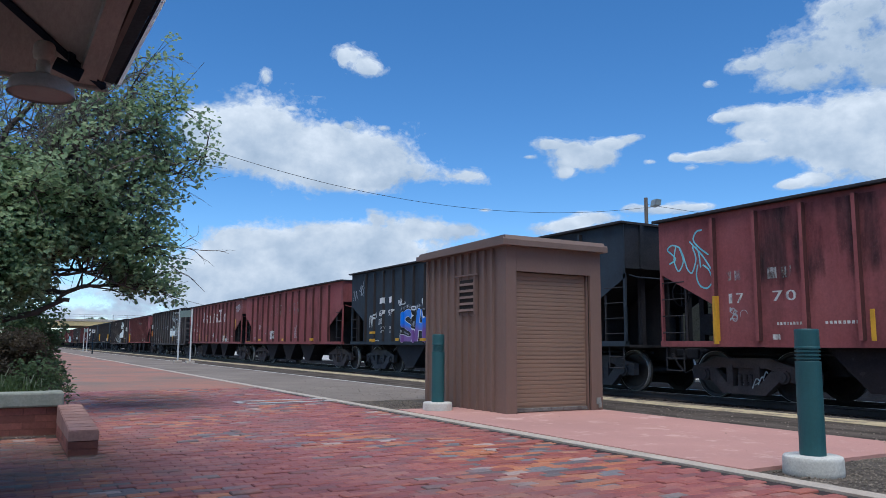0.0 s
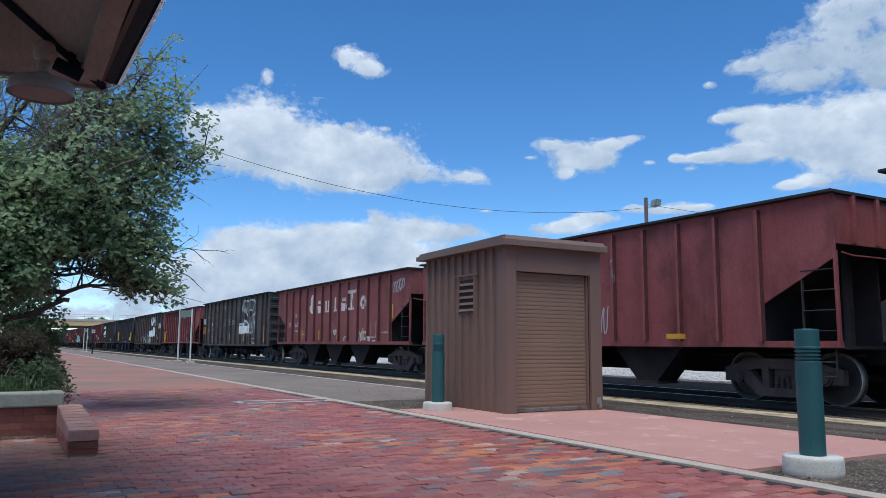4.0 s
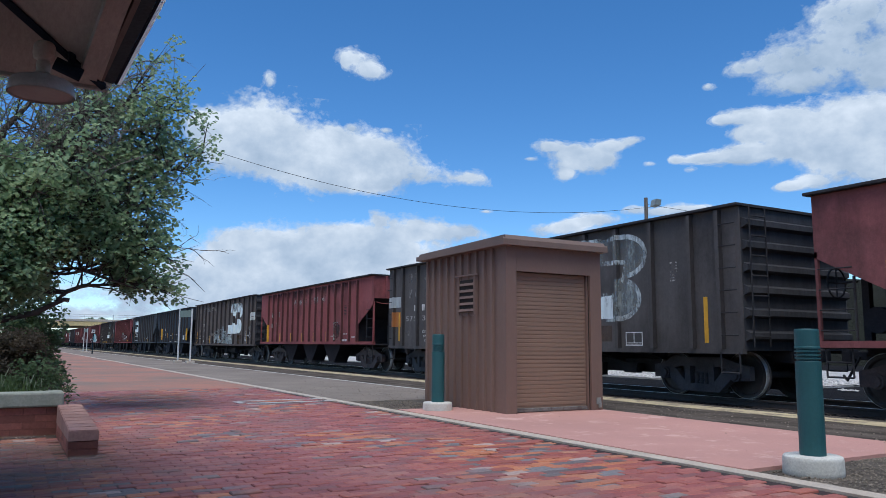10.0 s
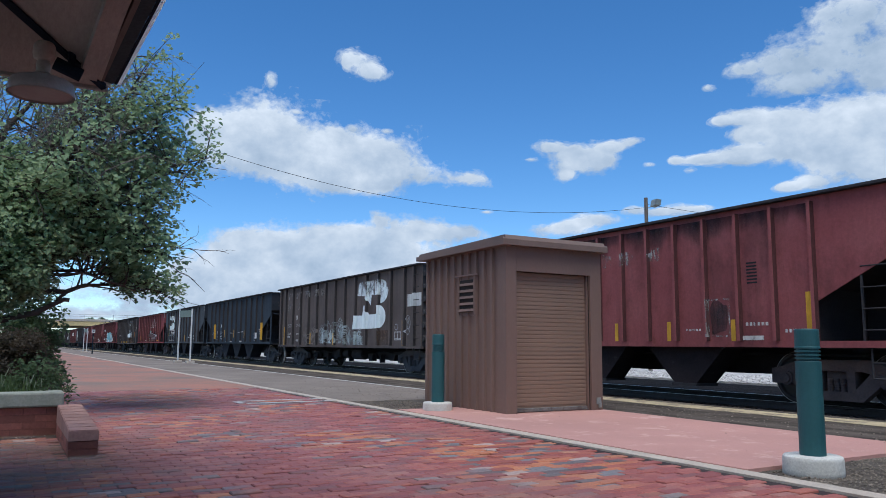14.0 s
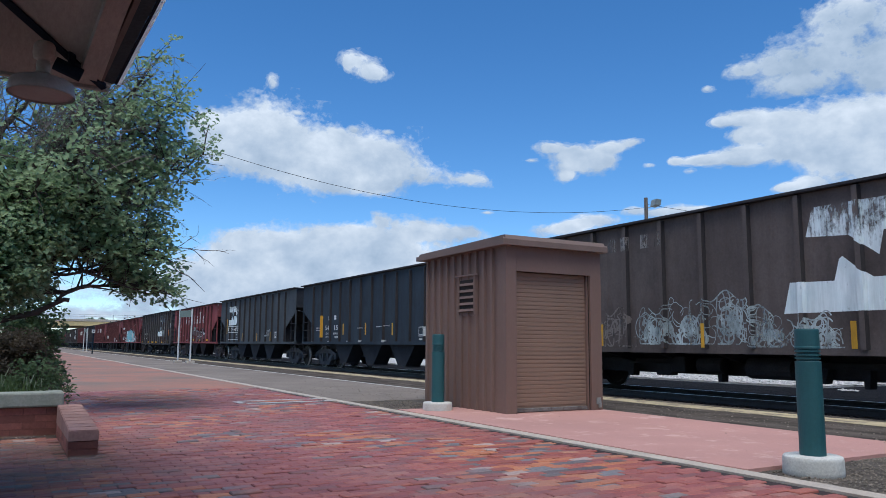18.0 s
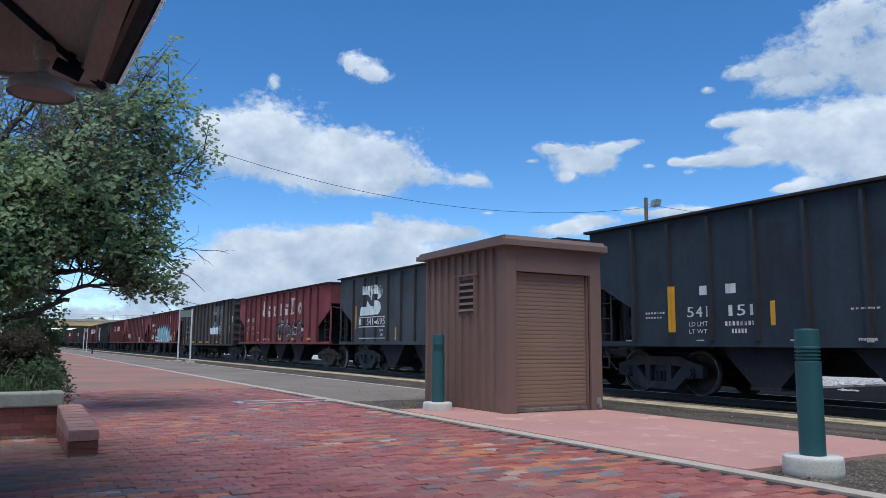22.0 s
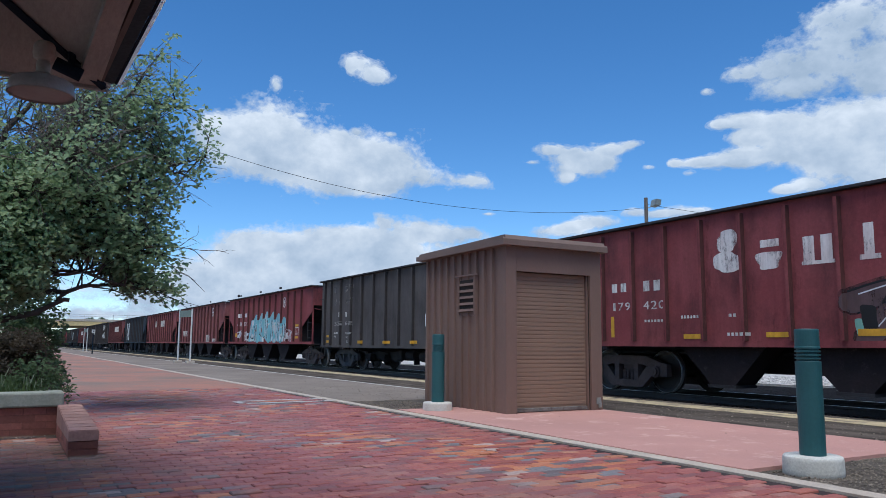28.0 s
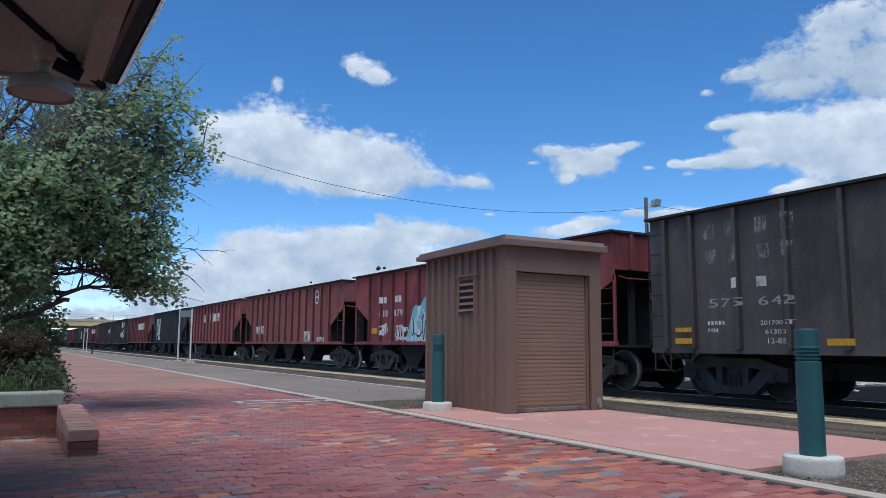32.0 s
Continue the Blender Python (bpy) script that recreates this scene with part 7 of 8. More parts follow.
for li, (a, b, r0) in enumerate(TREE_ARMS):
    a, b = Vector(a), Vector(b)
    limb = bmesh.new()
    pts = []
    for j in range(7):
        f = j / 6
        p = a.lerp(b, f) + Vector((rng.uniform(-0.12, 0.12), rng.uniform(-0.12, 0.12), 0.35 * math.sin(f * math.pi) * (1 if li not in (0, 12) else 0.1) + rng.uniform(-0.06, 0.06))) * (0 if j == 0 else 1)
        pts.append(p)
    tube(limb, pts, [r0 * (1 - 0.92 * j / 6) for j in range(7)], 7)
    clumps = []
    for j in range(38):
        f = rng.uniform(0.2, 1.0)
        k0 = min(5, int(f * 6))
        p = pts[k0].lerp(pts[k0 + 1], f * 6 - k0)
        d = Vector((rng.gauss(0, 0.6), rng.gauss(0, 0.7), rng.gauss(0.15, 0.6)))
        d = d.normalized() * rng.uniform(0.3, 0.85)
        q = p + d
        if q.y > (2.85 if q.z > 4.9 else 3.3 if q.z > 4.4 else 3.75 if q.z > 3.3 else 3.3):
            continue
        if q.z < (1.0 if q.y < 0.9 else 1.25 if q.y < 1.35 else 1.82 if q.y < 2.2 else 1.55 if q.y < 2.5 else 1.12):
            continue
        tube(limb, [p, p + d * 0.5 + Vector((0, 0, 0.05)), q], [0.016, 0.010, 0.004], 4)
        for _ in range(2):
            e = q + Vector((rng.gauss(0, 0.2), rng.gauss(0, 0.2), rng.gauss(0.05, 0.2)))
            tube(limb, [p + d * rng.uniform(0.3, 0.7), e], [0.007, 0.003], 3)
            clumps.append((e.x, e.y, e.z, rng.uniform(0.12, 0.26)))
        clumps.append((q.x, q.y, q.z, rng.uniform(0.14, 0.3)))
    clumps = [c for c in clumps if c[2] - 0.5 * c[3] > (1.0 if c[1] < 0.9 else 1.25 if c[1] < 1.35 else 1.82 if c[1] < 2.2 else 1.55 if c[1] < 2.5 else 1.28)]
    whole = len(clumps)
    clumps = [c for c in clumps if c[2] < 3.4 or c[1] > 2.1 + 0.3 * math.sin(7 * c[2]) or rng.random() < 0.42]
    clumps = [c for c in clumps if c[1] + c[3] < (3.1 if c[2] > 4.95 else 3.55 if c[2] > 4.4 else 3.95 if c[2] > 3.3 else 3.45)]
    leaves = (1500 if b.z > 4.2 else 1600 if b.y > 2.2 else 2700) * len(clumps) / whole
    lb = part("limb", limb, M["bark"], tree, "", True)
    part("foliage", leaf_mesh("foliage", clumps, leaves, 0.078, M["leaf"], li), None, lb, "green leaves")
    SWAY.append((lb, a, li))
def twig(a, d, length, r, depth, bare=None):
    """A crooked leafless twig that forks."""
    pts, whole = [a], bare is None
    if whole:
        bare = bmesh.new()
    for _ in range(4):
        d = (d + Vector((rng.gauss(0, 0.16), rng.gauss(0, 0.16), rng.gauss(-0.03, 0.18)))).normalized()
        pts.append(pts[-1] + d * length / 4)
    tube(bare, pts, [r, r * 0.85, r * 0.7, r * 0.5, r * 0.3], 4)
    if depth:
        for k in (2, 3, 4):
            twig(pts[k], (d + Vector((rng.gauss(0, 0.3), rng.gauss(0, 0.4), rng.gauss(-0.1, 0.5)))).normalized(), length * 0.5, r * 0.55, depth - 1, bare)
    if whole:
        part("bare_twig", bare, M["twig_grey"], tree)
twig(Vector((0.3, 2.75, 2.15)), Vector((0, 1, 0.1)), 0.75, 0.012, 2)
twig(Vector((0.3, 2.8, 2.1)), Vector((0, 0.9, -0.4)), 0.7, 0.011, 1)
twig(Vector((0.2, 2.6, 3.0)), Vector((0, 0.8, 0.4)), 0.6, 0.01, 1)
for k in range(26):
    twig(Vector((0.3, rng.uniform(1.2, 2.4), rng.uniform(2.0, 3.3))), Vector((0, 1, rng.uniform(-0.1, 0.9))), rng.uniform(0.4, 0.8), 0.007, 2)
for k in range(110):
    twig(Vector((rng.uniform(-0.1, 0.9), rng.uniform(0.3, 2.1), rng.uniform(2.6, 4.2))), Vector((0, rng.uniform(-0.1, 0.9), 1)), rng.uniform(0.6, 1.2), 0.009, 2)
stub = bmesh.new()
tube(stub, [(0.3, 0.3, 0.9), (0.3, 0.6, 0.9), (0.3, 0.95, 1.0), (0.31, 1.25, 1.08), (0.32, 1.45, 1.2), (0.34, 1.6, 1.28), (0.35, 1.67, 1.27)], [0.06, 0.052, 0.045, 0.042, 0.036, 0.034, 0.03], 8)
tube(stub, [(0.33, 1.5, 1.23), (0.34, 1.56, 1.33), (0.35, 1.62, 1.36)], [0.028, 0.024, 0.018], 6)
tube(stub, [(0.0, 0.0, 0.7), (0.2, 0.15, 0.82), (0.3, 0.3, 0.9)], [0.07, 0.065, 0.06], 7)
part("broken_limb", stub, M["bark"], tree, "broken bare limb", True)


def shrub(name, label, x, y, z, rx, ry, rz, count, size, material, seed):
    s = thing(name, label, "shrub", at=pose(x, y, z))
    r = random.Random(seed)
    st = bmesh.new()
    clumps = []
    for _ in range(150):
        v = Vector((r.gauss(0, 1), r.gauss(0, 1), abs(r.gauss(0, 0.9)))).normalized() * r.uniform(0.5, 1.0)
        tip = Vector((v.x * rx, v.y * ry, v.z * rz + 0.1))
        tube(st, [(0, 0, 0), tip * 0.5 + Vector((0, 0, 0.1)), tip], [0.012, 0.008, 0.003], 3)
        clumps.append((tip.x, tip.y, tip.z, r.uniform(0.12, 0.22)))
    part("stems", st, M["bark"], s)
    part("foliage", leaf_mesh("foliage", clumps, count, size, material, seed), None, s)
    return s


shrub("shrub", "dense reddish brown clipped shrub in the planter", -11.1, -0.12, 0.34, 0.72, 0.74, 0.78, 26000, 0.034, M["leaf_red"], 11)
shrub("shrub", "low green shrub spilling over the planter edge", -12.2, 0.3, 0.34, 0.6, 0.5, 0.35, 1500, 0.05, M["leaf_low"], 12)
shrub("shrub", "small green plant spilling over the coping", -10.0, 0.36, 0.3, 0.3, 0.3, 0.42, 1800, 0.04, M["leaf_low"], 14)
shrub("shrub", "low green shrub further along the planter", -15.3, 0.35, 0.34, 0.9, 0.62, 1.65, 4500, 0.08, M["leaf_low"], 13)
blades = bmesh.new()
gr = random.Random(3)
seeds = bmesh.new()
for _ in range(3800):
    p = Vector((gr.uniform(-10.7, -9.62), gr.uniform(-1.4, 0.42), 0.29))
    hgt = gr.uniform(0.12, 0.36)
    lean = Vector((gr.gauss(0, 0.08), gr.gauss(0, 0.08), hgt))
    w = Vector((gr.uniform(-1, 1), gr.uniform(-1, 1), 0)).normalized() * 0.007
    a, b, c = blades.verts.new(p - w), blades.verts.new(p + w), blades.verts.new(p + lean)
    m1, m2 = blades.verts.new(p + lean * 0.55 - w * 0.8), blades.verts.new(p + lean * 0.55 + w * 0.8)
    blades.faces.new((a, b, m2, m1)), blades.faces.new((m1, m2, c))
    if gr.random() < 0.035:
        rod(seeds, p + lean * 0.9, p + lean * 1.25, 0.008, 5, 0.003)
grass = thing("ornamental_grass", "tufts of green ornamental grass with pale seed heads", "grass", kind="stuff", bm=blades, material=M["blade"])
part("seed_heads", seeds, M["seed_head"], grass)


# ---- platform signs, pole, cable, far bridge ----
def name_sign(x0, y0, x1, y1, tall):
    s = thing("platform_sign", "narrow green station sign between two white posts", "sign", "platform signs", at=pose(0, 0, 0))
    for x, y in ((x0, y0), (x1, y1)):
        part("post", rod(bmesh.new(), (x, y, 0), (x, y, tall), 0.042, 12), M["white_steel"], s)
        part("footing", boxed(x - 0.2, x + 0.2, y - 0.2, y + 0.2, 0, 0.12, bevel=0.02), M["concrete"], s)
    d = Vector((x1 - x0, y1 - y0, 0))
    bm = boxed(0, d.length, -0.03, 0.03, tall - 0.42, tall - 0.08, bevel=0.01)
    bm.transform(Matrix.Translation((x0, y0, 0)) @ Matrix.Rotation(math.atan2(d.y, d.x), 4, "Z"))
    part("board", bm, M["sign_board"], s, "grey green sign board")
    return s


name_sign(-41.0, 7.8, -39.7, 8.15, 2.75)
marker = thing("small_marker_sign", "small square white sign on a thin black post", "sign", at=pose(-74, 6.75, 0))
part("post", rod(bmesh.new(), (0, 0, 0), (0, 0, 1.8), 0.05, 8), M["black_steel"], marker)
part("plate", boxed(-0.02, 0.02, -0.14, 0.14, 1.85, 2.15, bevel=0.008), M["white_steel"], marker)
part("symbol", boxed(0.021, 0.026, -0.06, 0.06, 1.94, 2.06), M["black_steel"], marker)
name_sign(-85.3, 6.93, -84.3, 7.15, 2.45)

pole = thing("utility_pole", "weathered wooden utility pole with a floodlight", "pole", at=pose(-24.8, 25, -0.1))
part("shaft", rod(bmesh.new(), (0, 0, 0), (0, 0, 7.85), 0.1, 12, 0.085), M["wood_pole"], pole)
part("arm", rod(bmesh.new(), (0, 0, 7.35), (0.42, 0.15, 7.45), 0.02, 8), M["galvanised"], pole)
fl = bmesh.new()
prism(fl, [(0.28, 7.38), (0.6, 7.46), (0.64, 7.7), (0.34, 7.66)], "y", -0.02, 0.32)
part("floodlight", fl, M["galvanised"], pole, "grey box floodlight")


def wire(name, a, b, sag, r=0.009):
    a, b = Vector(a), Vector(b)
    pts = [a.lerp(b, k / 40) - Vector((0, 0, sag * 4 * (k / 40) * (1 - k / 40))) for k in range(41)]
    thing(name, "thin black overhead cable", "cable", bm=tube(bmesh.new(), pts, [r] * 41, 5), material=M["cable"])


wire("overhead_cable", (-24.8, 25, 7.3), (-28.0, 2.0, 9.2), 1.5)
wire("overhead_cable", (-24.8, 25, 7.45), (-19.0, 40, 6.6), 0.3)

bridge = thing("road_bridge", "distant tan concrete road bridge over the tracks", "bridge", at=pose(0, 0, 0))
part("deck", boxed(-262, -250, -60, 80, 6.6, 7.3), M["concrete"], bridge)
part("girder", boxed(-250, -249.7, -60, 80, 5.9, 7.25), M["tan_girder"], bridge, "yellowish tan girder")
part("girder", boxed(-261.5, -260.8, -60, 80, 5.4, 6.6), M["tan_girder"], bridge, "yellowish tan girder")
part("parapet", boxed(-250.2, -249.6, -60, 80, 7.3, 7.95), M["concrete"], bridge)
for z in (8.7, 9.3):
    part("railing_bar", boxed(-250.1, -250.0, -60, 80, z, z + 0.12), M["white_steel"], bridge)
for k in range(36):
    part("railing_post", boxed(-250.12, -249.98, -60 + 4 * k, -59.85 + 4 * k, 8.0, 9.42), M["white_steel"], bridge)
for y in (-20, 4, 30, 50):
    part("pier", boxed(-258, -254, y - 0.8, y + 0.8, -0.5, 6.6), M["concrete"], bridge)


far_tree = thing("tree", "small dark tree far behind the road bridge", "tree", at=pose(-300, 28, -0.5))
part("trunk", rod(bmesh.new(), (0, 0, 0), (0, 0, 7), 0.35, 8, 0.2), M["bark"], far_tree)
fr = random.Random(17)
part("crown", leaf_mesh("crown", [(fr.uniform(-2, 2), fr.uniform(-3.6, 3.6), 9.0 + fr.uniform(-1.6, 1.0), fr.uniform(0.6, 1.1)) for _ in range(26)], 2600, 0.45, M["leaf_low"], 18), None, far_tree)


# ---- clouds ----
def cloud_material():
    m, t, b = blank("cloud_glow")
    t.nodes.remove(b)
    at = t.nodes.new("ShaderNodeAttribute")
    at.attribute_name = "puff"
    sep = t.nodes.new("ShaderNodeSeparateColor")
    t.links.new(at.outputs["Color"], sep.inputs[0])
    v = coords(t, (0.001, 0.001, 0.0013))
    n1 = noise_of(t, v, 10, 6, 0.55)
    n2 = noise_of(t, v, 8, 7, 0.58)
    add = t.nodes.new("ShaderNodeMath")
    add.operation = "MULTIPLY_ADD"
    t.links.new(n1, add.inputs[0])
    add.inputs[1].default_value = 1.15
    fine = t.nodes.new("ShaderNodeMath")
    fine.operation = "MULTIPLY_ADD"
    t.links.new(noise_of(t, v, 42, 6, 0.6), fine.inputs[0])
    fine.inputs[1].default_value = 0.85
    t.links.new(sep.outputs[0], fine.inputs[2])
    t.links.new(fine.outputs[0], add.inputs[2])
    sub = t.nodes.new("ShaderNodeMath")
    sub.operation = "SUBTRACT"
    t.links.new(add.outputs[0], sub.inputs[0])
    sub.inputs[1].default_value = 1.0
    alpha = ramp(t, sub.outputs[0], [(0.14, (0, 0, 0)), (0.36, (0.36, 0.36, 0.36)), (0.68, (1, 1, 1))])
    lum = t.nodes.new("ShaderNodeMath")
    lum.operation = "MULTIPLY_ADD"
    t.links.new(n2, lum.inputs[0])
    lum.inputs[1].default_value = 1.7
    t.links.new(sep.outputs[1], lum.inputs[2])
    sub2 = t.nodes.new("ShaderNodeMath")
    sub2.operation = "SUBTRACT"
    t.links.new(lum.outputs[0], sub2.inputs[0])
    sub2.inputs[1].default_value = 0.85
    col = ramp(t, sub2.outputs[0], [(0.0, (0.3, 0.355, 0.43)), (0.35, (0.385, 0.43, 0.495)), (0.62, (0.475, 0.505, 0.55)), (0.9, (0.585, 0.6, 0.63))])
    em = t.nodes.new("ShaderNodeEmission")
    t.links.new(col, em.inputs[0])
    tr = t.nodes.new("ShaderNodeBsdfTransparent")
    mx = t.nodes.new("ShaderNodeMixShader")
    t.links.new(alpha, mx.inputs[0])
    t.links.new(tr.outputs[0], mx.inputs[1])
    t.links.new(em.outputs[0], mx.inputs[2])
    t.links.new(mx.outputs[0], t.nodes["Material Output"].inputs[0])
    return m


M["cloud"] = cloud_material()
CLOUDS = []
FAR = 2600.0


def cloud(blobs, glow=0.5, thick=1.0, label="white cumulus cloud in the blue sky"):
    """A far cloud on the sky's vault: puffs of (azimuth, elevation, half width, half height), in degrees."""
    a0 = min(b[0] - 1.7 * b[2] for b in blobs)
    a1 = max(b[0] + 1.7 * b[2] for b in blobs)
    e0 = max(0.3, min(b[1] - 1.8 * b[3] for b in blobs))
    e1 = max(b[1] + 1.8 * b[3] for b in blobs)
    step = max(0.09, min(0.3, min(b[3] for b in blobs) / 4)) if a1 - a0 < 24 else 0.8
    na, ne = int((a1 - a0) / step) + 2, int((e1 - e0) / step) + 2
    grid, dens = {}, {}
    verts, faces, cols = [], [], []
    for i in range(na):
        for j in range(ne):
            az, el = a0 + i * step, e0 + j * step
            f, h = 0.0, 0.0
            for ca, ce, wa, we in blobs:
                q = ((az - ca) / wa) ** 2 + ((el - ce) / we) ** 2
                g = max(0.0, 1 - (q / 1.9) ** 0.6)
                if g > 0:
                    f += g
                    h += g * (el - ce) / we
            h = h / f if f else 0
            # puff tops glow brighter than their bases: shading put into the glow
            dens[i, j] = (min(1.1, f * 1.05) * thick, max(0.0, glow + 0.3 * h))
    for i in range(na - 1):
        for j in range(ne - 1):
            if max(dens[i + a, j + b][0] for a in (0, 1) for b in (0, 1)) <= 0.02:
                continue
            quad = []
            for a, b in ((0, 0), (1, 0), (1, 1), (0, 1)):
                kk = (i + a, j + b)
                if kk not in grid:
                    grid[kk] = len(verts)
                    az, el = radians(a0 + kk[0] * step), radians(e0 + kk[1] * step)
                    r = FAR - 60 * dens[kk][0]
                    verts.append((-math.sin(az) * math.cos(el) * r, math.cos(az) * math.cos(el) * r, math.sin(el) * r))
                    cols.append(dens[kk])
                quad.append(grid[kk])
            faces.append(quad)
    me = bpy.data.meshes.new("cloud")
    me.from_pydata(verts, [], faces)
    at = me.color_attributes.new("puff", "FLOAT_COLOR", "POINT")
    for k, (d, h) in enumerate(cols):
        at.data[k].color = (d, max(0, h), 0, 1)
    me.materials.append(M["cloud"])
    ob = new("cloud", me)
    ob.visible_shadow = False
    tagged(ob, label, "cloud", "clouds in the sky")
    CLOUDS.append(ob)


cloud([(76.6, 15.3, 2.43, 1.61), (74.0, 16.3, 2.29, 1.95), (70.7, 14.7, 3.19, 2.08), (67.3, 14.0, 3.24, 2.10), (64.2, 13.9, 2.40, 1.78), (74.9, 13.8, 3.29, 1.43), (69.8, 12.4, 3.83, 1.18), (66.0, 12.3, 2.60, 0.93), (60.9, 13.0, 1.75, 0.51), (58.5, 12.8, 1.32, 0.34), (57.2, 12.5, 0.61, 0.43), (78.2, 15.6, 1.28, 1.20)], 0.5)
cloud([(73.5, 19.3, 0.38, 0.56), (71.5, 17.2, 0.51, 0.20), (67.1, 16.2, 0.70, 0.42), (64.5, 16.1, 0.62, 0.25)], 0.4, 0.8, label="small white cloud wisps")
cloud([(67.5, 21.4, 0.97, 0.60), (66.3, 20.7, 1.32, 0.77), (65.5, 20.3, 1.11, 0.57), (67.8, 20.9, 0.35, 0.56)], 0.55, 0.8, label="small white puffy cloud high in the sky")
cloud([(52.0, 15.0, 1.08, 0.42), (50.7, 14.6, 1.50, 0.58), (48.6, 14.3, 1.90, 0.91), (46.9, 14.8, 1.25, 0.41), (45.5, 15.1, 0.74, 0.29), (50.5, 13.5, 1.28, 0.84), (48.1, 13.5, 1.68, 0.67), (50.7, 12.7, 0.77, 0.42), (53.3, 14.0, 0.52, 0.13)], 0.5, 0.8, label="ragged white cloud in the blue sky")
cloud([(31.8, 15.1, 3.78, 1.56), (29.2, 14.4, 2.94, 2.00), (35.7, 15.6, 2.21, 0.96), (38.0, 16.2, 1.52, 0.47), (39.3, 16.0, 0.85, 0.31), (34.7, 13.8, 3.60, 1.27), (38.5, 13.5, 2.28, 0.67), (41.0, 13.4, 1.57, 0.36), (42.6, 13.5, 0.56, 0.32), (31.3, 12.3, 2.71, 1.42), (34.1, 11.2, 1.42, 0.46), (35.2, 11.0, 0.90, 0.35), (28.3, 11.9, 1.91, 1.45), (37.3, 14.9, 1.32, 0.51)], 0.5)
cloud([(29.4, 21.5, 2.67, 1.74), (31.4, 22.2, 2.09, 0.88), (32.9, 20.3, 2.67, 1.38), (35.6, 19.4, 2.22, 1.05), (37.8, 19.4, 1.07, 0.49), (30.9, 18.5, 3.07, 1.45), (34.5, 17.9, 2.54, 0.67), (28.0, 18.0, 2.25, 1.76), (26.2, 19.8, 2.49, 2.73)], 0.28, 0.72, label="soft grey-white cloud high in the sky")
cloud([(40.1, 18.4, 0.43, 0.23)], 0.4, 0.75, label="small white cloud wisp")
cloud([(69.7, 7.1, 6.29, 1.61), (74.7, 7.4, 2.64, 1.08), (65.4, 7.7, 5.15, 1.41), (61.8, 9.0, 1.82, 0.64), (59.8, 8.5, 1.95, 0.69), (57.9, 8.6, 0.95, 0.26), (66.2, 5.1, 10.54, 1.92), (74.1, 4.5, 5.26, 2.08), (76.2, 5.3, 3.18, 1.86), (80.0, 3.5, 4.17, 1.61), (64.8, 9.3, 0.56, 0.30)], 0.4, label="long low bank of white cloud over the train")
cloud([(48.6, 9.4, 1.88, 0.46), (50.3, 9.1, 1.27, 0.38), (45.7, 10.0, 0.90, 0.33), (42.5, 9.9, 1.51, 0.45), (44.0, 9.8, 0.89, 0.29), (40.9, 9.9, 0.97, 0.24), (50.8, 8.7, 2.54, 0.51)], 0.5, 0.9, label="low white cloud behind the train")
cloud([(56.7, 10.1, 0.52, 0.13)], 0.4, 0.75, label="small white cloud wisp")
cloud([(41.6, 12.7, 0.55, 0.20), (44.4, 13.3, 0.45, 0.20)], 0.4, 0.7, label="small white cloud wisps")
cloud([(84.4, 3.3, 4.4, 0.4), (86.5, 2.1, 7.3, 0.5)], 0.4, label="thin pale cloud streak near the horizon")
# unseen clouds added overhead and behind the station; their glow fills the scene
sky_rng = random.Random(9)
for az, el, w, h in ((115, 12, 9, 3), (140, 20, 12, 5), (165, 9, 10, 3), (190, 24, 14, 6), (215, 11, 12, 4), (245, 20, 14, 6), (270, 9, 11, 3), (295, 22, 13, 6), (325, 11, 10, 4), (350, 20, 12, 5), (8, 9, 6, 2), (150, 44, 20, 9), (210, 46, 20, 9), (270, 45, 20, 9), (320, 44, 18, 8)):
    cloud([(az + sky_rng.uniform(-0.5, 0.5) * w, el + sky_rng.uniform(-0.3, 0.3) * h, w * sky_rng.uniform(0.4, 0.8), h * sky_rng.uniform(0.5, 0.9)) for _ in range(5)] + [(az, el, w * 0.8, h * 0.8)], 0.6, 1.0, "unseen glowing cloud added behind the station as fill light")


# ---- brick pavers, rows across the platform in running bond ----
def paver_pose(i, j):
    x = -17.25 + 0.1045 * i
    y = -5.9 + 0.208 * (j + 0.5 * (i % 2))
    return x, y


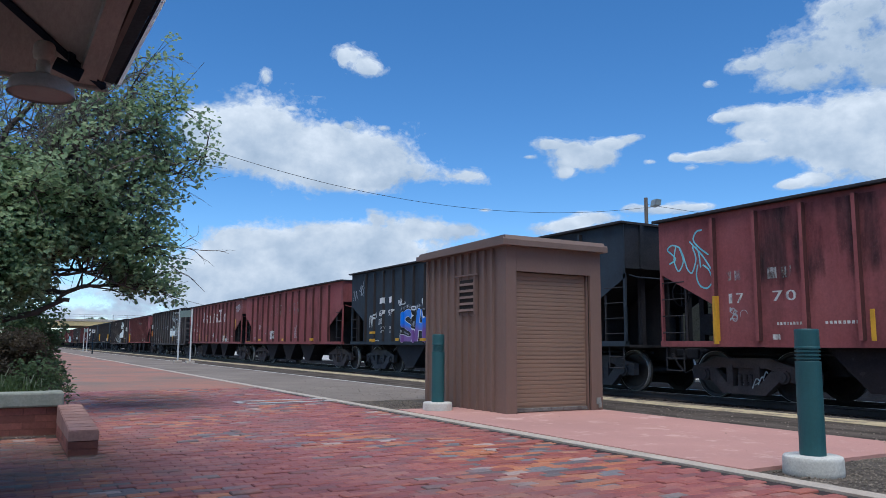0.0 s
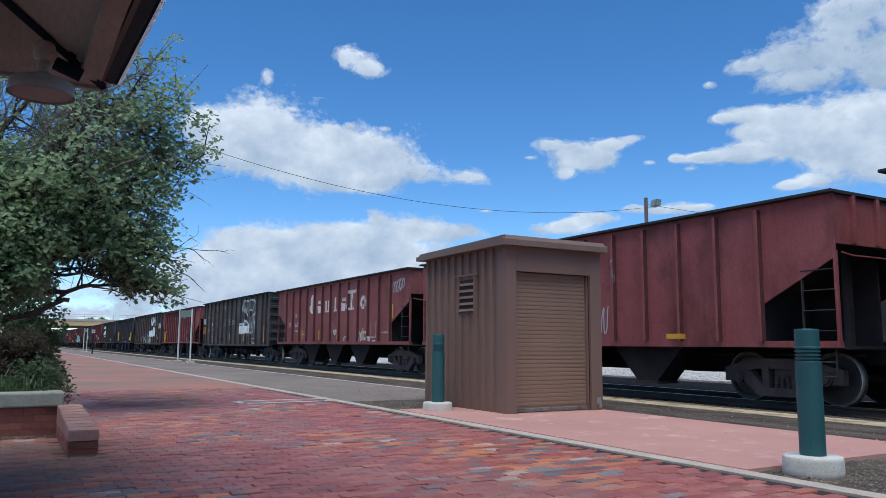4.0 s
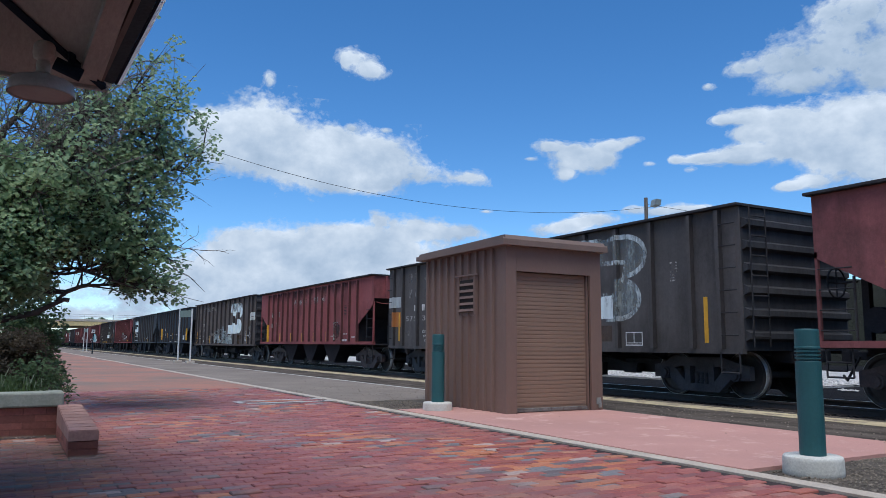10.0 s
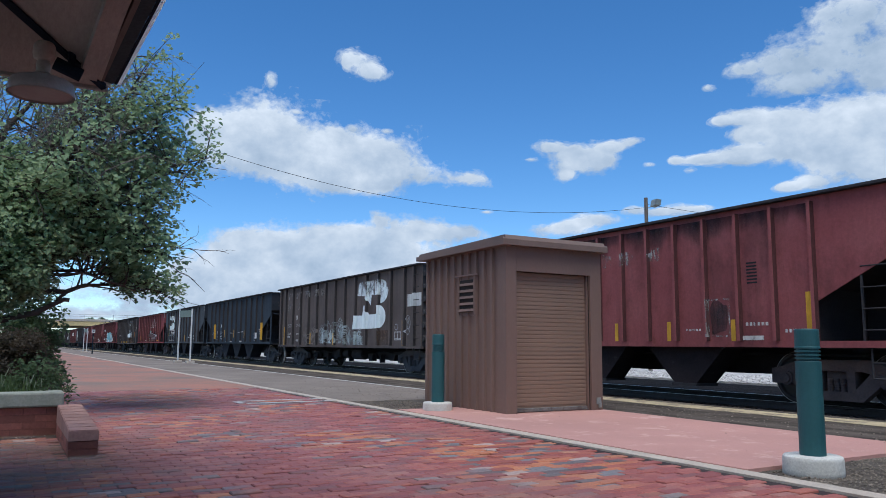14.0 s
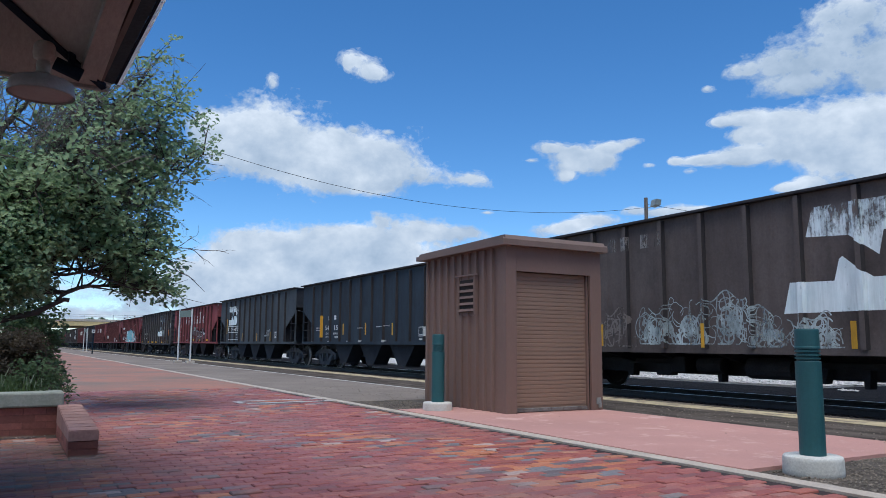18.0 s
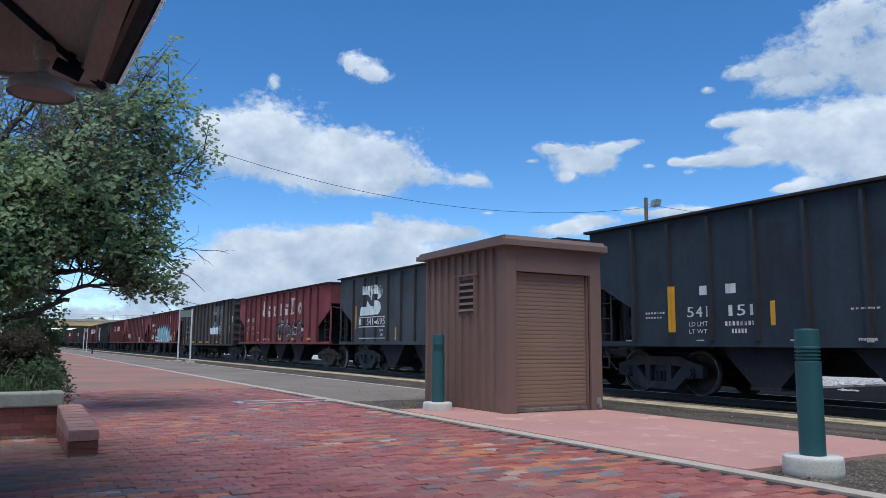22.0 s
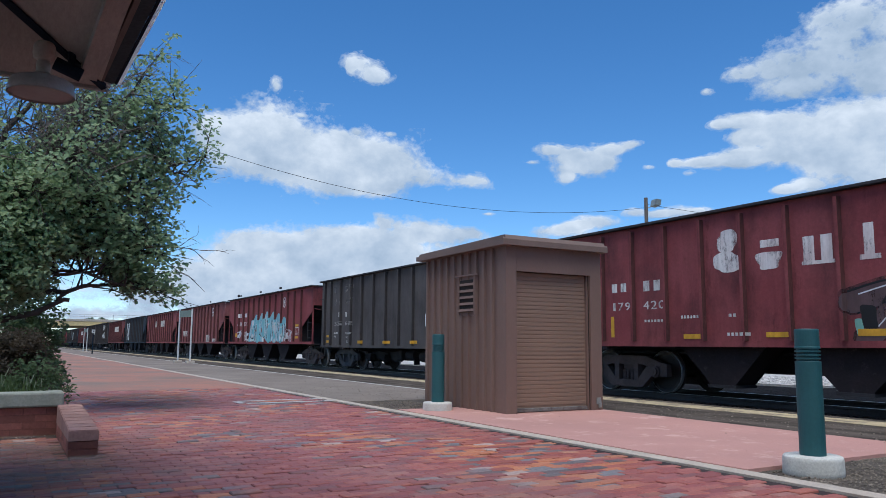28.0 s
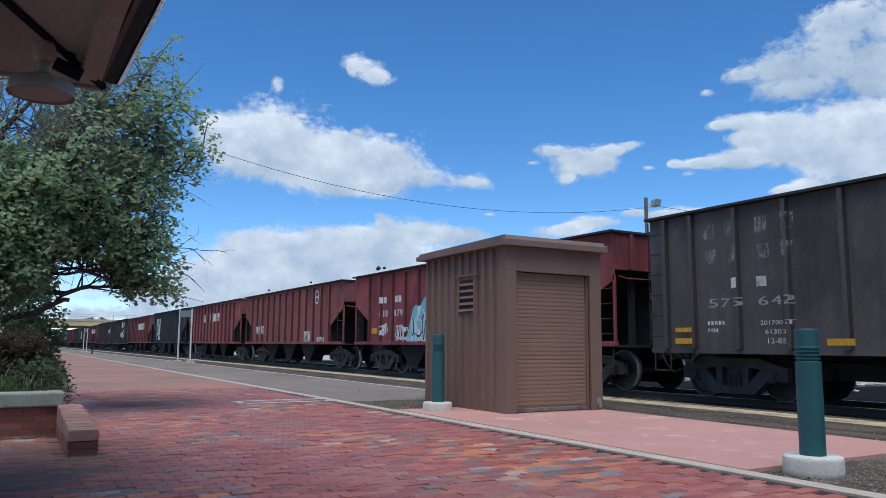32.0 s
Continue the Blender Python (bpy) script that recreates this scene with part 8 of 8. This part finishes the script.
BX, BY = 0.1, 0.2025
pv = random.Random(21)
one = boxed(-BX / 2, BX / 2, -BY / 2, BY / 2, -0.05, 0.0)
bmesh.ops.bevel(one, geom=[e for e in one.edges if e.verts[0].co.z > -0.01 and e.verts[1].co.z > -0.01], offset=0.006, segments=1, affect="EDGES")
one_mesh = finish("brick", one, M["brick_one"])
tv = np.array([v.co[:] for v in one_mesh.vertices])
tf = [tuple(p.vertices) for p in one_mesh.polygons]
pavement = thing("pavement_bricks", "multicoloured red brick paving in running bond", "pavement", kind="structure", at=pose(0, 0, 0))
av, af, singles = [], [], 0
for i in range(190):
    for j in range(53):
        x, y = paver_pose(i, j)
        if y + BY / 2 > 5.1 or x > 2.6:
            continue
        if -9.55 < x < -7.4 and 0.5 < y < 0.82 or (x < -9.2 and y < 0.6):
            continue
        z = pv.gauss(0, 0.0032)
        tilt = pv.gauss(0, 1.1)
        if -4.75 < x < -3.3 and 1.55 < y < 4.9 and singles < 300 and x > -5.75 + 0.52 * y - 0.4:
            b = new("brick", one_mesh)
            b.parent = pavement
            b.matrix_basis = pose(x, y, z, tilt, tilt * 0.5, pv.gauss(0, 0.8))
            singles += 1
            continue
        m = np.array(pose(x, y, z, tilt, tilt * 0.5, pv.gauss(0, 0.8)))
        q = tv @ m[:3, :3].T + m[:3, 3]
        k = len(av)
        av.extend(q.tolist())
        af.extend(tuple(a + k for a in f) for f in tf)
rest = bpy.data.meshes.new("brick_field")
rest.from_pydata(av, [], af)
rest.materials.append(M["brick"])
tagged(part("brick_field", rest, None, pavement), "worn multicoloured brick pavers", kind="stuff")

# ---- what moves ----
SPEED_T = (0, 1.5, 3, 5, 8, 12, 16, 20, 24, 28, 32)
SPEED_V = (5.67, 5.29, 5.00, 4.84, 4.77, 4.75, 4.69, 4.92, 4.92, 4.83, 4.72)


def travel(t):
    """Metres the train has rolled since the start."""
    s = 0.0
    for a, b, va, vb in zip(SPEED_T, SPEED_T[1:], SPEED_V, SPEED_V[1:]):
        if t <= a:
            break
        d = min(t, b) - a
        s += va * d + (vb - va) * d * d / (2 * (b - a))
    return s


def motions():
    for c in CARS:
        x = c.location.x
        walk(c, [(t, pose(x + travel(t), RAIL_Y, 0)) for t in range(33)])
    for w in WHEELS:
        x, y, z = w.location
        walk(w, [(k / 10, pose(x, y, z) @ Matrix.Rotation(travel(k / 10) / 0.457, 4, "Y")) for k in range(321)])
    drift = Vector((-math.sin(radians(47)), math.cos(radians(47)), 0.0)) * FAR * 0.033
    for c in CLOUDS:
        walk(c, [(0.0, Matrix.Translation(drift * -0.4)), (16.0, Matrix.Translation(drift * 0.1)), (32.0, Matrix.Translation(drift * 0.6))])
    for limb, foot, k in SWAY:
        rows = []
        for j in range(33):
            a = 0.55 * math.sin(j * 0.9 + k * 1.7) + 0.35 * math.sin(j * 1.9 + k)
            b = 0.4 * math.sin(j * 1.3 + k * 2.1)
            rows.append((float(j), Matrix.Translation(foot) @ pose(0, 0, 0, a, b, 0) @ Matrix.Translation(-foot)))
        walk(limb, rows)


motions()
